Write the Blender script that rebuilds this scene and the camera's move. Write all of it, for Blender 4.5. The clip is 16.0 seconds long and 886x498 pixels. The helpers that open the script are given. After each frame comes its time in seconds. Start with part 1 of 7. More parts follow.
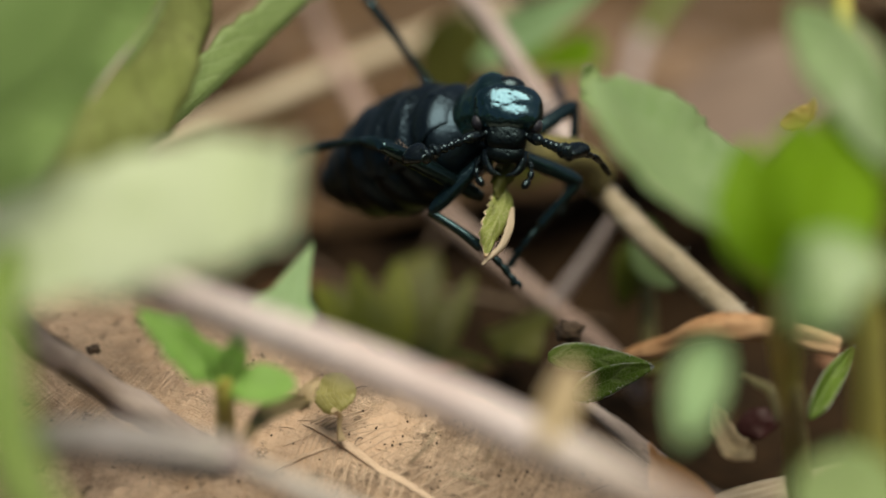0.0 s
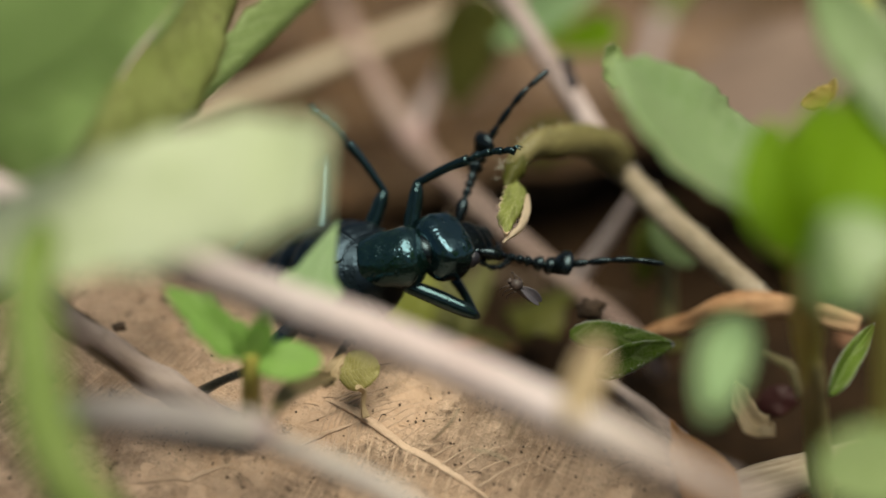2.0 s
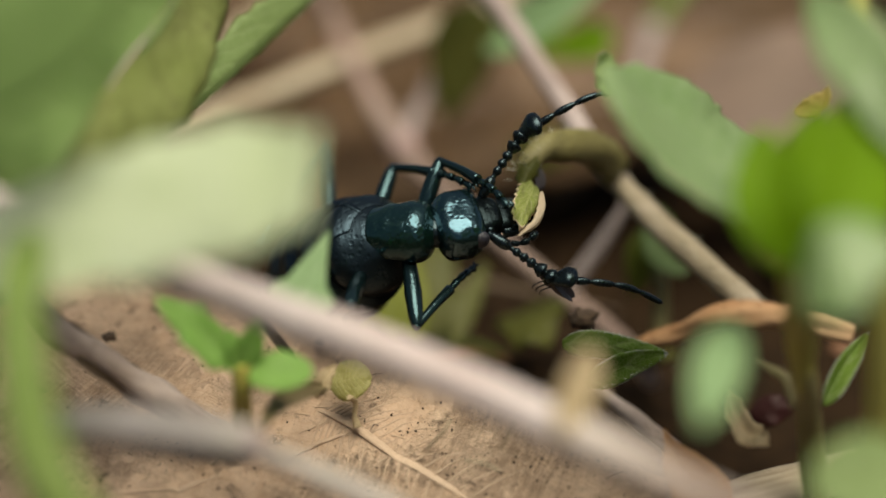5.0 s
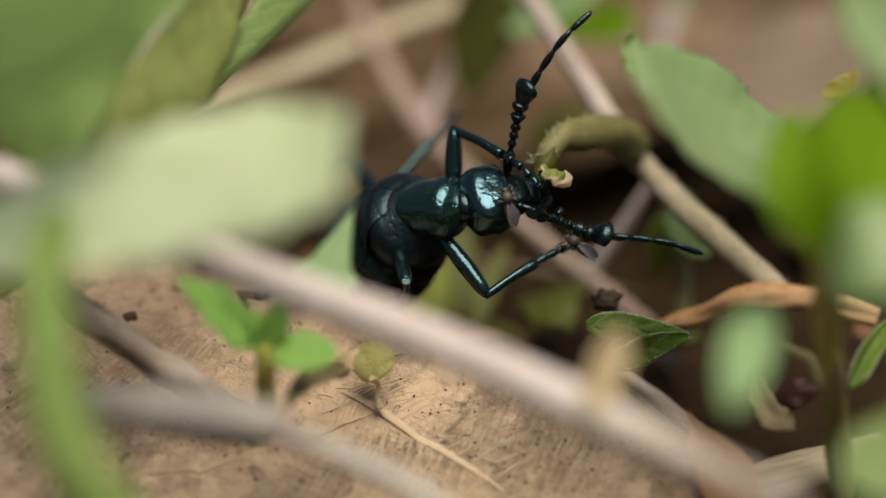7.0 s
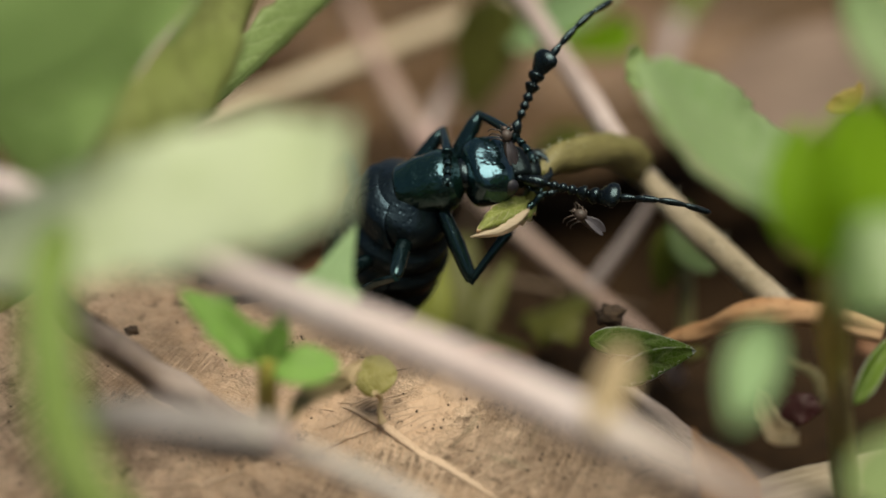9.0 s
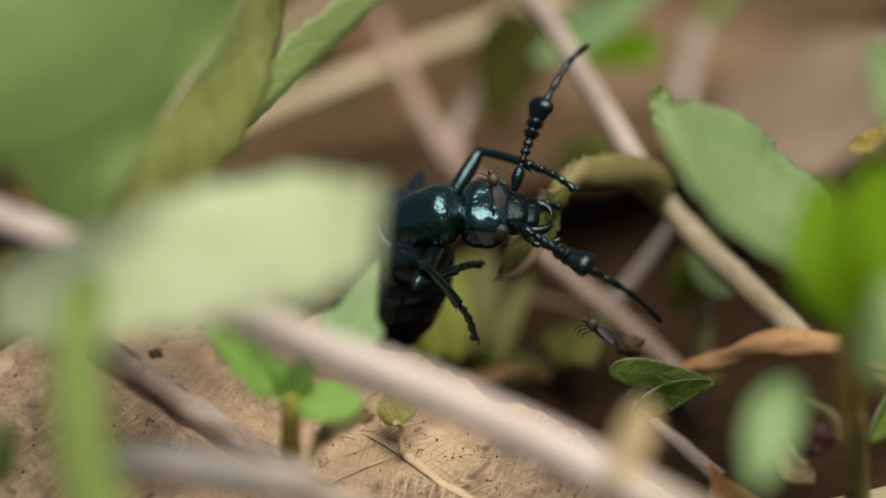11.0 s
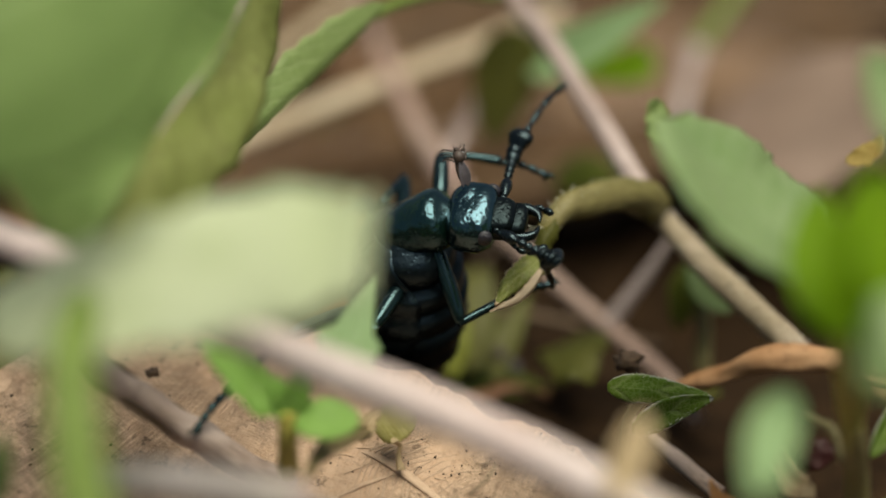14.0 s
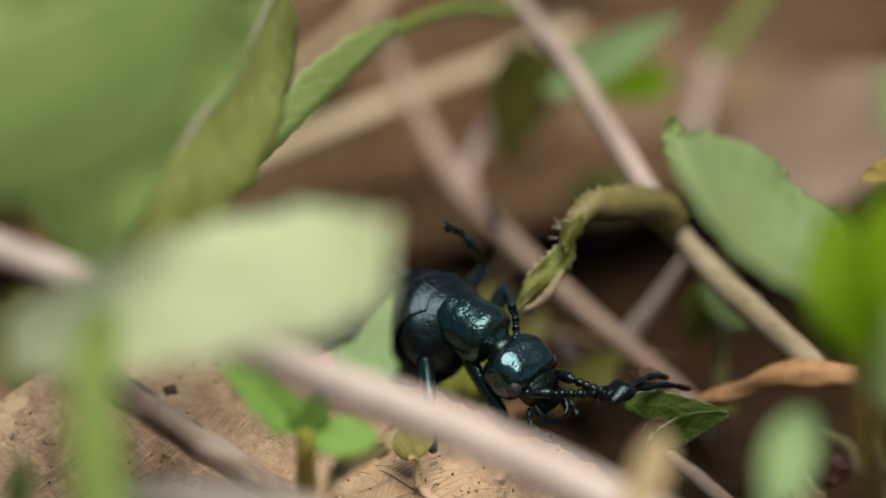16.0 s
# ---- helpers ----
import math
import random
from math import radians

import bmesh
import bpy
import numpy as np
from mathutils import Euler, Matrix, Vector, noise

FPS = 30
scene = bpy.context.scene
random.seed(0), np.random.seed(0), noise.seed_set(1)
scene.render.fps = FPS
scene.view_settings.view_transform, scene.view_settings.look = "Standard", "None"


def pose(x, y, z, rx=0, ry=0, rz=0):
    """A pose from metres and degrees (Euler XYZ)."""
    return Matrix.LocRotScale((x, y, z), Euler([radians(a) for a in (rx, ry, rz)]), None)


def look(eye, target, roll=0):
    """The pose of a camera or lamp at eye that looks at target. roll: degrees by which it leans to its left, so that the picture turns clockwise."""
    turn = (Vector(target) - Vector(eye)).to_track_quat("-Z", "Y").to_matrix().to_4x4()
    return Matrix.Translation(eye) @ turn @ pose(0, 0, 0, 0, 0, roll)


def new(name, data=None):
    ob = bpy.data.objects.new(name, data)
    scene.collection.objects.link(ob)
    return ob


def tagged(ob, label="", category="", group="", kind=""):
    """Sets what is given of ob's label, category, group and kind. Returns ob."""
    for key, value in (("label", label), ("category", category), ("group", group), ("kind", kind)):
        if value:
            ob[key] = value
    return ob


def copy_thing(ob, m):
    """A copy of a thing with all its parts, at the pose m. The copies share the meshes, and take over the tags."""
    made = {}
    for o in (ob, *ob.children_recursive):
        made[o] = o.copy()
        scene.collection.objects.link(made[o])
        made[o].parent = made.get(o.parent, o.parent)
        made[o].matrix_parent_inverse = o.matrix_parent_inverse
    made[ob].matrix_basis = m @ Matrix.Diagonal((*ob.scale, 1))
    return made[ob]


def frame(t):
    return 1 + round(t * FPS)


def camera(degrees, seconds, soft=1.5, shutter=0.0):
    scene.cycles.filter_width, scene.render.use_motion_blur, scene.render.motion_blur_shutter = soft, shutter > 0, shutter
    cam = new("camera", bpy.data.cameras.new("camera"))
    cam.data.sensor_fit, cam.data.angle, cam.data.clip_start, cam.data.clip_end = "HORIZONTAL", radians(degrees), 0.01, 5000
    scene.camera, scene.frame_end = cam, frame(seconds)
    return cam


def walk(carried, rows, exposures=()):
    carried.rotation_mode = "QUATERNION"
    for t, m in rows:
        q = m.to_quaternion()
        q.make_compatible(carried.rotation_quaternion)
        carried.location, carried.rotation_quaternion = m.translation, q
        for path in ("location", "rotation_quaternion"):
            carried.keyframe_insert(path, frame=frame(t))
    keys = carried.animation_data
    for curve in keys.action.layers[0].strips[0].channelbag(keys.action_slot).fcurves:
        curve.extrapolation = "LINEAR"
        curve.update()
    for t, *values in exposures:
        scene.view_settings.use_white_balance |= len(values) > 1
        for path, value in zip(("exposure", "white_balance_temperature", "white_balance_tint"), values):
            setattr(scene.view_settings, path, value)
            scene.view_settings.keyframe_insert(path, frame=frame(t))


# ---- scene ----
from mathutils.bvhtree import BVHTree

cam = camera(22.6, 16.0, soft=1.6, shutter=0.0)
cam.data.dof.use_dof = True
cam.data.dof.focus_distance = 0.131
cam.data.dof.aperture_fstop = 10.5
walk(cam, [
    (0, pose(0.00067, -0.12204, 0.05646, 70.244, -0.625, -2.418)),
    (0.5, pose(0.00071, -0.12206, 0.05627, 70.392, -0.386, -2.295)),
    (1, pose(-0.00006, -0.12253, 0.05644, 70.292, -0.087, -2.238)),
    (1.5, pose(0.00025, -0.12305, 0.05694, 70.209, -0.505, -2.273)),
    (2, pose(-0.00031, -0.12313, 0.05663, 69.776, -0.601, -2.226)),
    (2.5, pose(-0.00028, -0.12342, 0.05677, 69.718, -0.614, -2.515)),
    (3, pose(0.00017, -0.12430, 0.05730, 70.053, -0.687, -2.558)),
    (3.5, pose(-0.00000, -0.12472, 0.05747, 70.244, -0.720, -2.587)),
    (5.8, pose(-0.00050, -0.12168, 0.05599, 69.443, -0.600, -2.328)),
    (6, pose(-0.00058, -0.12205, 0.05608, 68.999, -0.783, -2.374)),
    (6.5, pose(-0.00054, -0.12192, 0.05603, 68.924, -1.120, -2.043)),
    (7, pose(-0.00119, -0.12182, 0.05616, 69.512, -0.755, -2.189)),
    (7.5, pose(-0.00110, -0.12218, 0.05623, 69.682, -0.486, -1.959)),
    (8, pose(-0.00122, -0.12196, 0.05610, 69.889, -0.864, -1.870)),
    (8.5, pose(-0.00147, -0.12200, 0.05594, 69.929, -0.859, -2.002)),
    (9, pose(-0.00139, -0.12136, 0.05568, 70.008, -0.874, -2.163)),
    (9.2, pose(-0.00150, -0.12144, 0.05574, 70.217, -0.783, -2.053)),
    (11.3, pose(-0.00210, -0.12036, 0.06161, 68.217, -1.549, -1.568)),
    (11.5, pose(-0.00211, -0.12102, 0.06103, 68.272, -1.399, -1.632)),
    (12, pose(-0.00214, -0.12146, 0.06201, 68.786, -1.576, -1.412)),
    (12.5, pose(-0.00164, -0.12175, 0.06088, 68.984, -1.491, -1.688)),
    (13, pose(-0.00146, -0.12119, 0.06117, 68.932, -1.616, -1.850)),
    (13.5, pose(-0.00171, -0.12068, 0.06100, 68.968, -1.448, -1.754)),
    (14, pose(-0.00181, -0.12017, 0.06069, 68.971, -1.171, -1.679)),
    (14.5, pose(-0.00176, -0.11995, 0.06025, 68.613, -1.753, -1.726)),
    (15, pose(-0.00142, -0.12007, 0.06100, 68.862, -1.404, -1.838)),
    (15.5, pose(-0.00134, -0.12023, 0.06072, 68.996, -1.113, -1.424)),
    (16, pose(-0.00211, -0.12045, 0.06107, 69.305, -0.918, -1.445)),
], exposures=[(0, 0.52, 7100, 3), (16, 0.52, 7100, 3)])

# ---- daylight under light cloud ----
world = bpy.data.worlds.new("sky")
scene.world = world
world.use_nodes = True
wn = world.node_tree.nodes
sky = wn.new("ShaderNodeTexSky")
sky.sky_type = "NISHITA"
sky.sun_disc = False
sky.sun_elevation = radians(66)
sky.sun_rotation = radians(126)
sky.air_density, sky.dust_density, sky.ozone_density = 1.0, 3.0, 1.0
world.node_tree.links.new(sky.outputs[0], wn["Background"].inputs[0])
wn["Background"].inputs[1].default_value = 0.044
sun = new("sun", bpy.data.lights.new("sun", "SUN"))
sun.data.energy = 3.28
sun.data.angle = radians(44)
sun.data.color = (1.0, 0.95, 0.86)
sun.matrix_world = look((0.06, -0.25, 0.80), (0, 0, 0))


# ---- materials ----
class Mat:
    """A node material with short ways to add nodes."""

    def __init__(self, name):
        self.m = bpy.data.materials.new(name)
        self.m.use_nodes = True
        self.t = self.m.node_tree
        self.b = self.t.nodes["Principled BSDF"]
        self.co = self.t.nodes.new("ShaderNodeTexCoord")

    def node(self, kind, **sets):
        n = self.t.nodes.new(kind)
        for k, v in sets.items():
            n.inputs[k.replace("_", " ")].default_value = v
        return n

    def link(self, a, b):
        self.t.links.new(a, b)

    def noise(self, scale, detail=4.0, rough=0.55, stretch=None, uv=False):
        n = self.node("ShaderNodeTexNoise", Scale=scale, Detail=detail, Roughness=rough)
        src = self.co.outputs["UV" if uv else "Object"]
        if stretch:
            mp = self.t.nodes.new("ShaderNodeMapping")
            mp.inputs["Scale"].default_value = stretch
            self.link(src, mp.inputs[0])
            src = mp.outputs[0]
        self.link(src, n.inputs["Vector"])
        return n.outputs["Fac"]

    def ramp(self, fac, stops):
        r = self.t.nodes.new("ShaderNodeValToRGB")
        e = r.color_ramp.elements
        while len(e) < len(stops):
            e.new(0.5)
        for k, (p, c) in enumerate(stops):
            e[k].position = p
            e[k].color = (*c, 1) if len(c) == 3 else c
        self.link(fac, r.inputs[0])
        return r.outputs[0]

    def mix(self, fac, a, b, how="MIX"):
        n = self.t.nodes.new("ShaderNodeMix")
        n.data_type = "RGBA"
        n.blend_type = how
        for sock, v in ((n.inputs[0], fac), (n.inputs[6], a), (n.inputs[7], b)):
            if hasattr(v, "is_output"):
                self.link(v, sock)
            else:
                sock.default_value = v if isinstance(v, float) else (*v, 1)
        return n.outputs[2]

    def math(self, op, a, b=0.0, c=0.0):
        n = self.t.nodes.new("ShaderNodeMath")
        n.operation = op
        for sock, v in zip(n.inputs, (a, b, c)):
            if hasattr(v, "is_output"):
                self.link(v, sock)
            else:
                sock.default_value = v
        return n.outputs[0]

    def bump(self, height, strength=0.5, distance=0.0003):
        n = self.node("ShaderNodeBump", Strength=strength, Distance=distance)
        self.link(height, n.inputs["Height"])
        self.link(n.outputs[0], self.b.inputs["Normal"])
        return n.outputs[0]

    def uv(self):
        s = self.t.nodes.new("ShaderNodeSeparateXYZ")
        self.link(self.co.outputs["UV"], s.inputs[0])
        return s.outputs[0], s.outputs[1]


def leaf_material(name, dark, light, vein, count=9, rough=0.5, through_light=0.35, spots=0.0, fine=1.0, fibre=0.0, margin=0.0, rim_colour=(0.42, 0.42, 0.40), sheen=0.35):
    """A green or dry leaf with side veins that run from the midrib (u along, v across from 0 to 1, midrib at 0.5)."""
    M = Mat(name)
    u, v = M.uv()
    away = M.math("ABSOLUTE", M.math("SUBTRACT", v, 0.5))
    wob = M.noise(6.0, 3, uv=True)
    lines = M.math("SINE", M.math("MULTIPLY", M.math("ADD", M.math("SUBTRACT", u, M.math("MULTIPLY", away, 0.45)), M.math("MULTIPLY", wob, 0.12)), count * 6.283))
    lines = M.math("POWER", M.math("MULTIPLY_ADD", lines, 0.5, 0.5), 14.0)
    rib = M.math("LESS_THAN", away, 0.012)
    net = M.node("ShaderNodeTexVoronoi", Scale=1500.0 * fine)
    net.feature = "DISTANCE_TO_EDGE"
    M.link(M.co.outputs["Object"], net.inputs["Vector"])
    cells = M.math("LESS_THAN", net.outputs["Distance"], 0.06)
    large = M.noise(180.0, 4)
    small = M.noise(1400.0, 5)
    col = M.mix(M.ramp(large, [(0.3, (0, 0, 0)), (0.7, (1, 1, 1))]), dark, light)
    col = M.mix(M.math("MULTIPLY", small, 0.35), col, tuple(c * 0.55 for c in dark))
    col = M.mix(M.math("MULTIPLY", cells, 0.18), col, vein)
    col = M.mix(M.math("MULTIPLY", M.math("MAXIMUM", lines, rib), 0.25), col, vein)
    if fibre:
        along = M.ramp(M.noise(1.0, 6, 0.7, stretch=(10.0, 170.0, 1.0), uv=True), [(0.36, (0, 0, 0)), (0.62, (1, 1, 1))])
        along = M.math("MULTIPLY", along, M.ramp(M.noise(110.0, 5, 0.7), [(0.42, (0.1, 0.1, 0.1)), (0.6, (1, 1, 1))]))
        col = M.mix(M.math("MULTIPLY", along, fibre * 0.55), col, tuple(min(1, c * 1.35) for c in light))
        blots = M.ramp(M.noise(170.0, 8, 0.8), [(0.53, (0, 0, 0)), (0.64, (1, 1, 1))])
        broad = M.ramp(M.noise(70.0, 5, 0.65), [(0.4, (0, 0, 0)), (0.62, (1, 1, 1))])
        col = M.mix(M.math("MULTIPLY", broad, 0.22), col, tuple(c * 0.75 for c in dark))
        col = M.mix(M.math("MULTIPLY", blots, 0.45), col, tuple(c * 0.5 for c in dark))
        flakes = M.ramp(M.noise(420.0, 7, 0.75), [(0.52, (0, 0, 0)), (0.64, (1, 1, 1))])
        col = M.mix(M.math("MULTIPLY", flakes, 0.5), col, tuple(min(1, c * 1.45) for c in light))
        cross = M.ramp(M.noise(1.0, 4, 0.65, stretch=(240.0, 7.0, 1.0), uv=True), [(0.46, (0, 0, 0)), (0.6, (1, 1, 1))])
        cross = M.math("MULTIPLY", cross, M.ramp(M.noise(130.0, 3, 0.6), [(0.45, (0.1, 0.1, 0.1)), (0.62, (1, 1, 1))]))
        col = M.mix(M.math("MULTIPLY", cross, 0.5), col, tuple(c * 0.55 for c in dark))
        dust = M.ramp(M.noise(2600.0, 3, 0.7), [(0.58, (0, 0, 0)), (0.66, (1, 1, 1))])
        col = M.mix(M.math("MULTIPLY", dust, 0.35), col, tuple(c * 0.4 for c in dark))
    if spots:
        sp = M.ramp(M.noise(620.0, 4, 0.75), [(0.60, (0, 0, 0)), (0.67, (1, 1, 1))])
        col = M.mix(M.math("MULTIPLY", sp, spots), col, (0.045, 0.028, 0.015))
    if margin:
        rim = M.math("MULTIPLY", M.math("GREATER_THAN", away, 0.455), M.ramp(M.noise(900.0, 3), [(0.35, (0, 0, 0)), (0.55, (1, 1, 1))]))
        tip = M.math("GREATER_THAN", u, 0.955)
        col = M.mix(M.math("MULTIPLY", M.math("MAXIMUM", rim, tip), margin), col, rim_colour)
    M.link(col, M.b.inputs["Base Color"])
    M.b.inputs["Roughness"].default_value = rough
    M.b.inputs["Specular IOR Level"].default_value = sheen
    height = M.math("ADD", M.math("MULTIPLY", lines, -0.6) if not fibre else M.math("MULTIPLY_ADD", along, 0.7, M.math("MULTIPLY_ADD", flakes, 0.8, M.math("MULTIPLY_ADD", cross, -0.9, M.math("MULTIPLY", blots, -1.4)))), M.math("ADD", M.math("MULTIPLY", small, 0.5), M.math("MULTIPLY", net.outputs["Distance"], 0.6)))
    nrm = M.bump(height, 0.45 + 0.5 * fibre, 0.00012 + 0.00012 * fibre)
    tr = M.t.nodes.new("ShaderNodeBsdfTranslucent")
    M.link(col, tr.inputs["Color"])
    M.link(nrm, tr.inputs["Normal"])
    mx = M.t.nodes.new("ShaderNodeMixShader")
    mx.inputs[0].default_value = through_light
    M.link(M.b.outputs[0], mx.inputs[1])
    M.link(tr.outputs[0], mx.inputs[2])
    M.link(mx.outputs[0], M.t.nodes["Material Output"].inputs[0])
    return M.m


def bark_material(name, dark, light, pale, rough=0.75, grain=900.0, speck=0.3, streaks=(14.0, 26.0, 1.0)):
    """Stems, straws and sticks: colour runs in streaks along the length (u along, v around)."""
    M = Mat(name)
    streak = M.noise(1.0, 5, 0.65, stretch=streaks, uv=True)
    large = M.noise(120.0, 3)
    grains = M.noise(grain, 4, 0.7)
    col = M.mix(M.ramp(streak, [(0.3, (0, 0, 0)), (0.7, (1, 1, 1))]), dark, light)
    col = M.mix(M.ramp(large, [(0.42, (0, 0, 0)), (0.68, (0.8, 0.8, 0.8))]), col, pale)
    col = M.mix(M.math("MULTIPLY", M.ramp(grains, [(0.55, (0, 0, 0)), (0.7, (1, 1, 1))]), speck), col, tuple(c * 0.45 for c in dark))
    M.link(col, M.b.inputs["Base Color"])
    M.b.inputs["Roughness"].default_value = rough
    M.b.inputs["Specular IOR Level"].default_value = 0.3
    M.bump(M.math("ADD", M.math("MULTIPLY", streak, 0.7), M.math("MULTIPLY", grains, 0.5)), 0.6, 0.00015)
    return M.m


def shell_material(name, base, rough, pits=3000.0, depth=0.4, crinkle=1100.0, folds=0.5, ior=1.8, tint=(0.62, 0.93, 1.0)):
    """Beetle armour: glossy blue-black horn with small punctures and shallow folds."""
    M = Mat(name)
    tone = M.noise(300.0, 3)
    col = M.mix(tone, tuple(c * 0.6 for c in base), tuple(c * 1.4 for c in base))
    M.link(col, M.b.inputs["Base Color"])
    M.b.inputs["Metallic"].default_value = 0.0
    M.b.inputs["IOR"].default_value = ior
    M.b.inputs["Specular Tint"].default_value = (*tint, 1.0)
    cell = M.node("ShaderNodeTexVoronoi", Scale=pits)
    M.link(M.co.outputs["Object"], cell.inputs["Vector"])
    dents = M.ramp(cell.outputs["Distance"], [(0.12, (0, 0, 0)), (0.42, (1, 1, 1))])
    wrinkles = M.noise(crinkle, 3, 0.55)
    fine = M.noise(pits * 1.6, 3, 0.6)
    M.link(M.math("MULTIPLY_ADD", fine, 0.16, rough - 0.06), M.b.inputs["Roughness"])
    M.bump(M.math("ADD", M.math("MULTIPLY", dents, 0.35), M.math("MULTIPLY_ADD", wrinkles, 2.2 * folds, M.math("MULTIPLY", fine, 0.12))), depth, 0.00012)
    return M.m


def plain_material(name, a, b, rough=0.6, scale=500.0, metal=0.0, bump=0.3):
    M = Mat(name)
    n = M.noise(scale, 5, 0.65)
    M.link(M.mix(M.ramp(n, [(0.3, (0, 0, 0)), (0.7, (1, 1, 1))]), a, b), M.b.inputs["Base Color"])
    M.b.inputs["Roughness"].default_value = rough
    M.b.inputs["Metallic"].default_value = metal
    M.bump(n, bump, 0.0002)
    return M.m


GREEN = leaf_material("leaf_green", (0.19, 0.27, 0.08), (0.27, 0.37, 0.13), (0.36, 0.44, 0.20))
VIVID = leaf_material("leaf_vivid", (0.20, 0.37, 0.010), (0.29, 0.50, 0.022), (0.30, 0.48, 0.05), through_light=0.6, sheen=0.12)
BLUISH = leaf_material("leaf_blue_green", (0.24, 0.37, 0.115), (0.34, 0.49, 0.165), (0.39, 0.52, 0.21), rough=0.4, through_light=0.5)
LIGHT = leaf_material("leaf_light", (0.30, 0.45, 0.17), (0.47, 0.61, 0.31), (0.54, 0.66, 0.40), rough=0.38, through_light=0.5, sheen=0.8)
RUSSET = leaf_material("leaf_faded", (0.20, 0.15, 0.07), (0.33, 0.27, 0.14), (0.4, 0.3, 0.2), rough=0.6, through_light=0.3, spots=0.4)
WITHER = leaf_material("leaf_withered", (0.20, 0.24, 0.05), (0.36, 0.40, 0.11), (0.55, 0.52, 0.30), rough=0.5, fine=1.5, through_light=0.35, margin=1.0, rim_colour=(0.78, 0.62, 0.44), spots=0.3)
SAGE = leaf_material("leaf_sage", (0.27, 0.42, 0.19), (0.37, 0.54, 0.27), (0.42, 0.56, 0.32), through_light=0.4)
FRESH = leaf_material("leaf_fresh", (0.22, 0.43, 0.075), (0.35, 0.58, 0.15), (0.42, 0.58, 0.25), through_light=0.45)
ORANGE = leaf_material("leaf_orange", (0.52, 0.25, 0.08), (0.68, 0.39, 0.17), (0.34, 0.15, 0.06), rough=0.5, through_light=0.4, spots=0.2)
DUSTY = leaf_material("leaf_dusty", (0.21, 0.145, 0.11), (0.31, 0.22, 0.175), (0.22, 0.15, 0.11), rough=0.6, through_light=0.08, spots=0.25)
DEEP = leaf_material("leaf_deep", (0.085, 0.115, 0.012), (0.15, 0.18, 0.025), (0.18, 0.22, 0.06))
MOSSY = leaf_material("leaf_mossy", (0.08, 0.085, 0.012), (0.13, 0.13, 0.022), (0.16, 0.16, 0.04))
BLADE = leaf_material("leaf_blade", (0.17, 0.195, 0.012), (0.28, 0.305, 0.028), (0.28, 0.30, 0.06), through_light=0.45)
OLIVE = leaf_material("leaf_underside", (0.24, 0.29, 0.075), (0.42, 0.46, 0.17), (0.12, 0.13, 0.03), count=6, rough=0.35, spots=0.4, fine=0.5)
SPOTTED = leaf_material("leaf_spotted", (0.32, 0.30, 0.085), (0.56, 0.51, 0.20), (0.60, 0.54, 0.30), rough=0.5, spots=0.4, fine=1.8, through_light=0.45)
PALE = leaf_material("leaf_pale", (0.55, 0.635, 0.37), (0.665, 0.73, 0.52), (0.665, 0.715, 0.52), rough=0.5, through_light=0.3)
HAIRY = leaf_material("leaf_hairy", (0.07, 0.14, 0.008), (0.19, 0.30, 0.035), (0.40, 0.46, 0.22), count=2, fine=2.2, rough=0.6, margin=0.85)
DRY = leaf_material("leaf_dry_tan", (0.47, 0.315, 0.21), (0.71, 0.51, 0.37), (0.36, 0.21, 0.115), count=14, rough=0.6, through_light=0.08, spots=0.6, fine=0.7, fibre=0.8)
DRYPINK = leaf_material("leaf_dry_rose", (0.15, 0.093, 0.055), (0.26, 0.165, 0.10), (0.13, 0.08, 0.06), rough=0.6, through_light=0.1, spots=0.3)
DRYDARK = leaf_material("leaf_dry_dark", (0.055, 0.028, 0.008), (0.12, 0.062, 0.021), (0.07, 0.04, 0.03), rough=0.7, through_light=0.08, spots=0.4)
RUST = leaf_material("leaf_rust", (0.15, 0.07, 0.035), (0.26, 0.13, 0.07), (0.2, 0.09, 0.04), rough=0.55, through_light=0.2, spots=0.3)
GOLD = leaf_material("leaf_gold", (0.62, 0.46, 0.13), (0.78, 0.60, 0.24), (0.5, 0.34, 0.12), rough=0.55, through_light=0.45, spots=0.1)
CREAM = leaf_material("leaf_cream", (0.62, 0.50, 0.36), (0.80, 0.68, 0.52), (0.6, 0.45, 0.3), rough=0.5, through_light=0.4)
PAPER = leaf_material("leaf_papery", (0.50, 0.38, 0.22), (0.66, 0.52, 0.33), (0.4, 0.28, 0.15), rough=0.6, through_light=0.25, spots=0.2)
STEM_ROSE = bark_material("stem_rose", (0.45, 0.35, 0.335), (0.60, 0.49, 0.475), (0.70, 0.61, 0.60))
STEM_PINK = bark_material("stem_pink", (0.26, 0.17, 0.14), (0.38, 0.275, 0.235), (0.43, 0.33, 0.28))
STEM_BROWN = bark_material("stem_brown", (0.25, 0.185, 0.165), (0.41, 0.325, 0.30), (0.54, 0.455, 0.44), speck=0.6, grain=1500.0)
STEM_GREEN = bark_material("stem_green", (0.105, 0.165, 0.028), (0.165, 0.235, 0.048), (0.21, 0.27, 0.085), rough=0.5, speck=0.15)
STICK = bark_material("stick_bark", (0.13, 0.092, 0.072), (0.38, 0.285, 0.24), (0.58, 0.48, 0.44))
TWIG = bark_material("twig_bark", (0.06, 0.038, 0.022), (0.14, 0.092, 0.06), (0.22, 0.16, 0.11))
STEM_DARK = bark_material("stem_dead", (0.03, 0.02, 0.012), (0.08, 0.055, 0.03), (0.14, 0.1, 0.06))
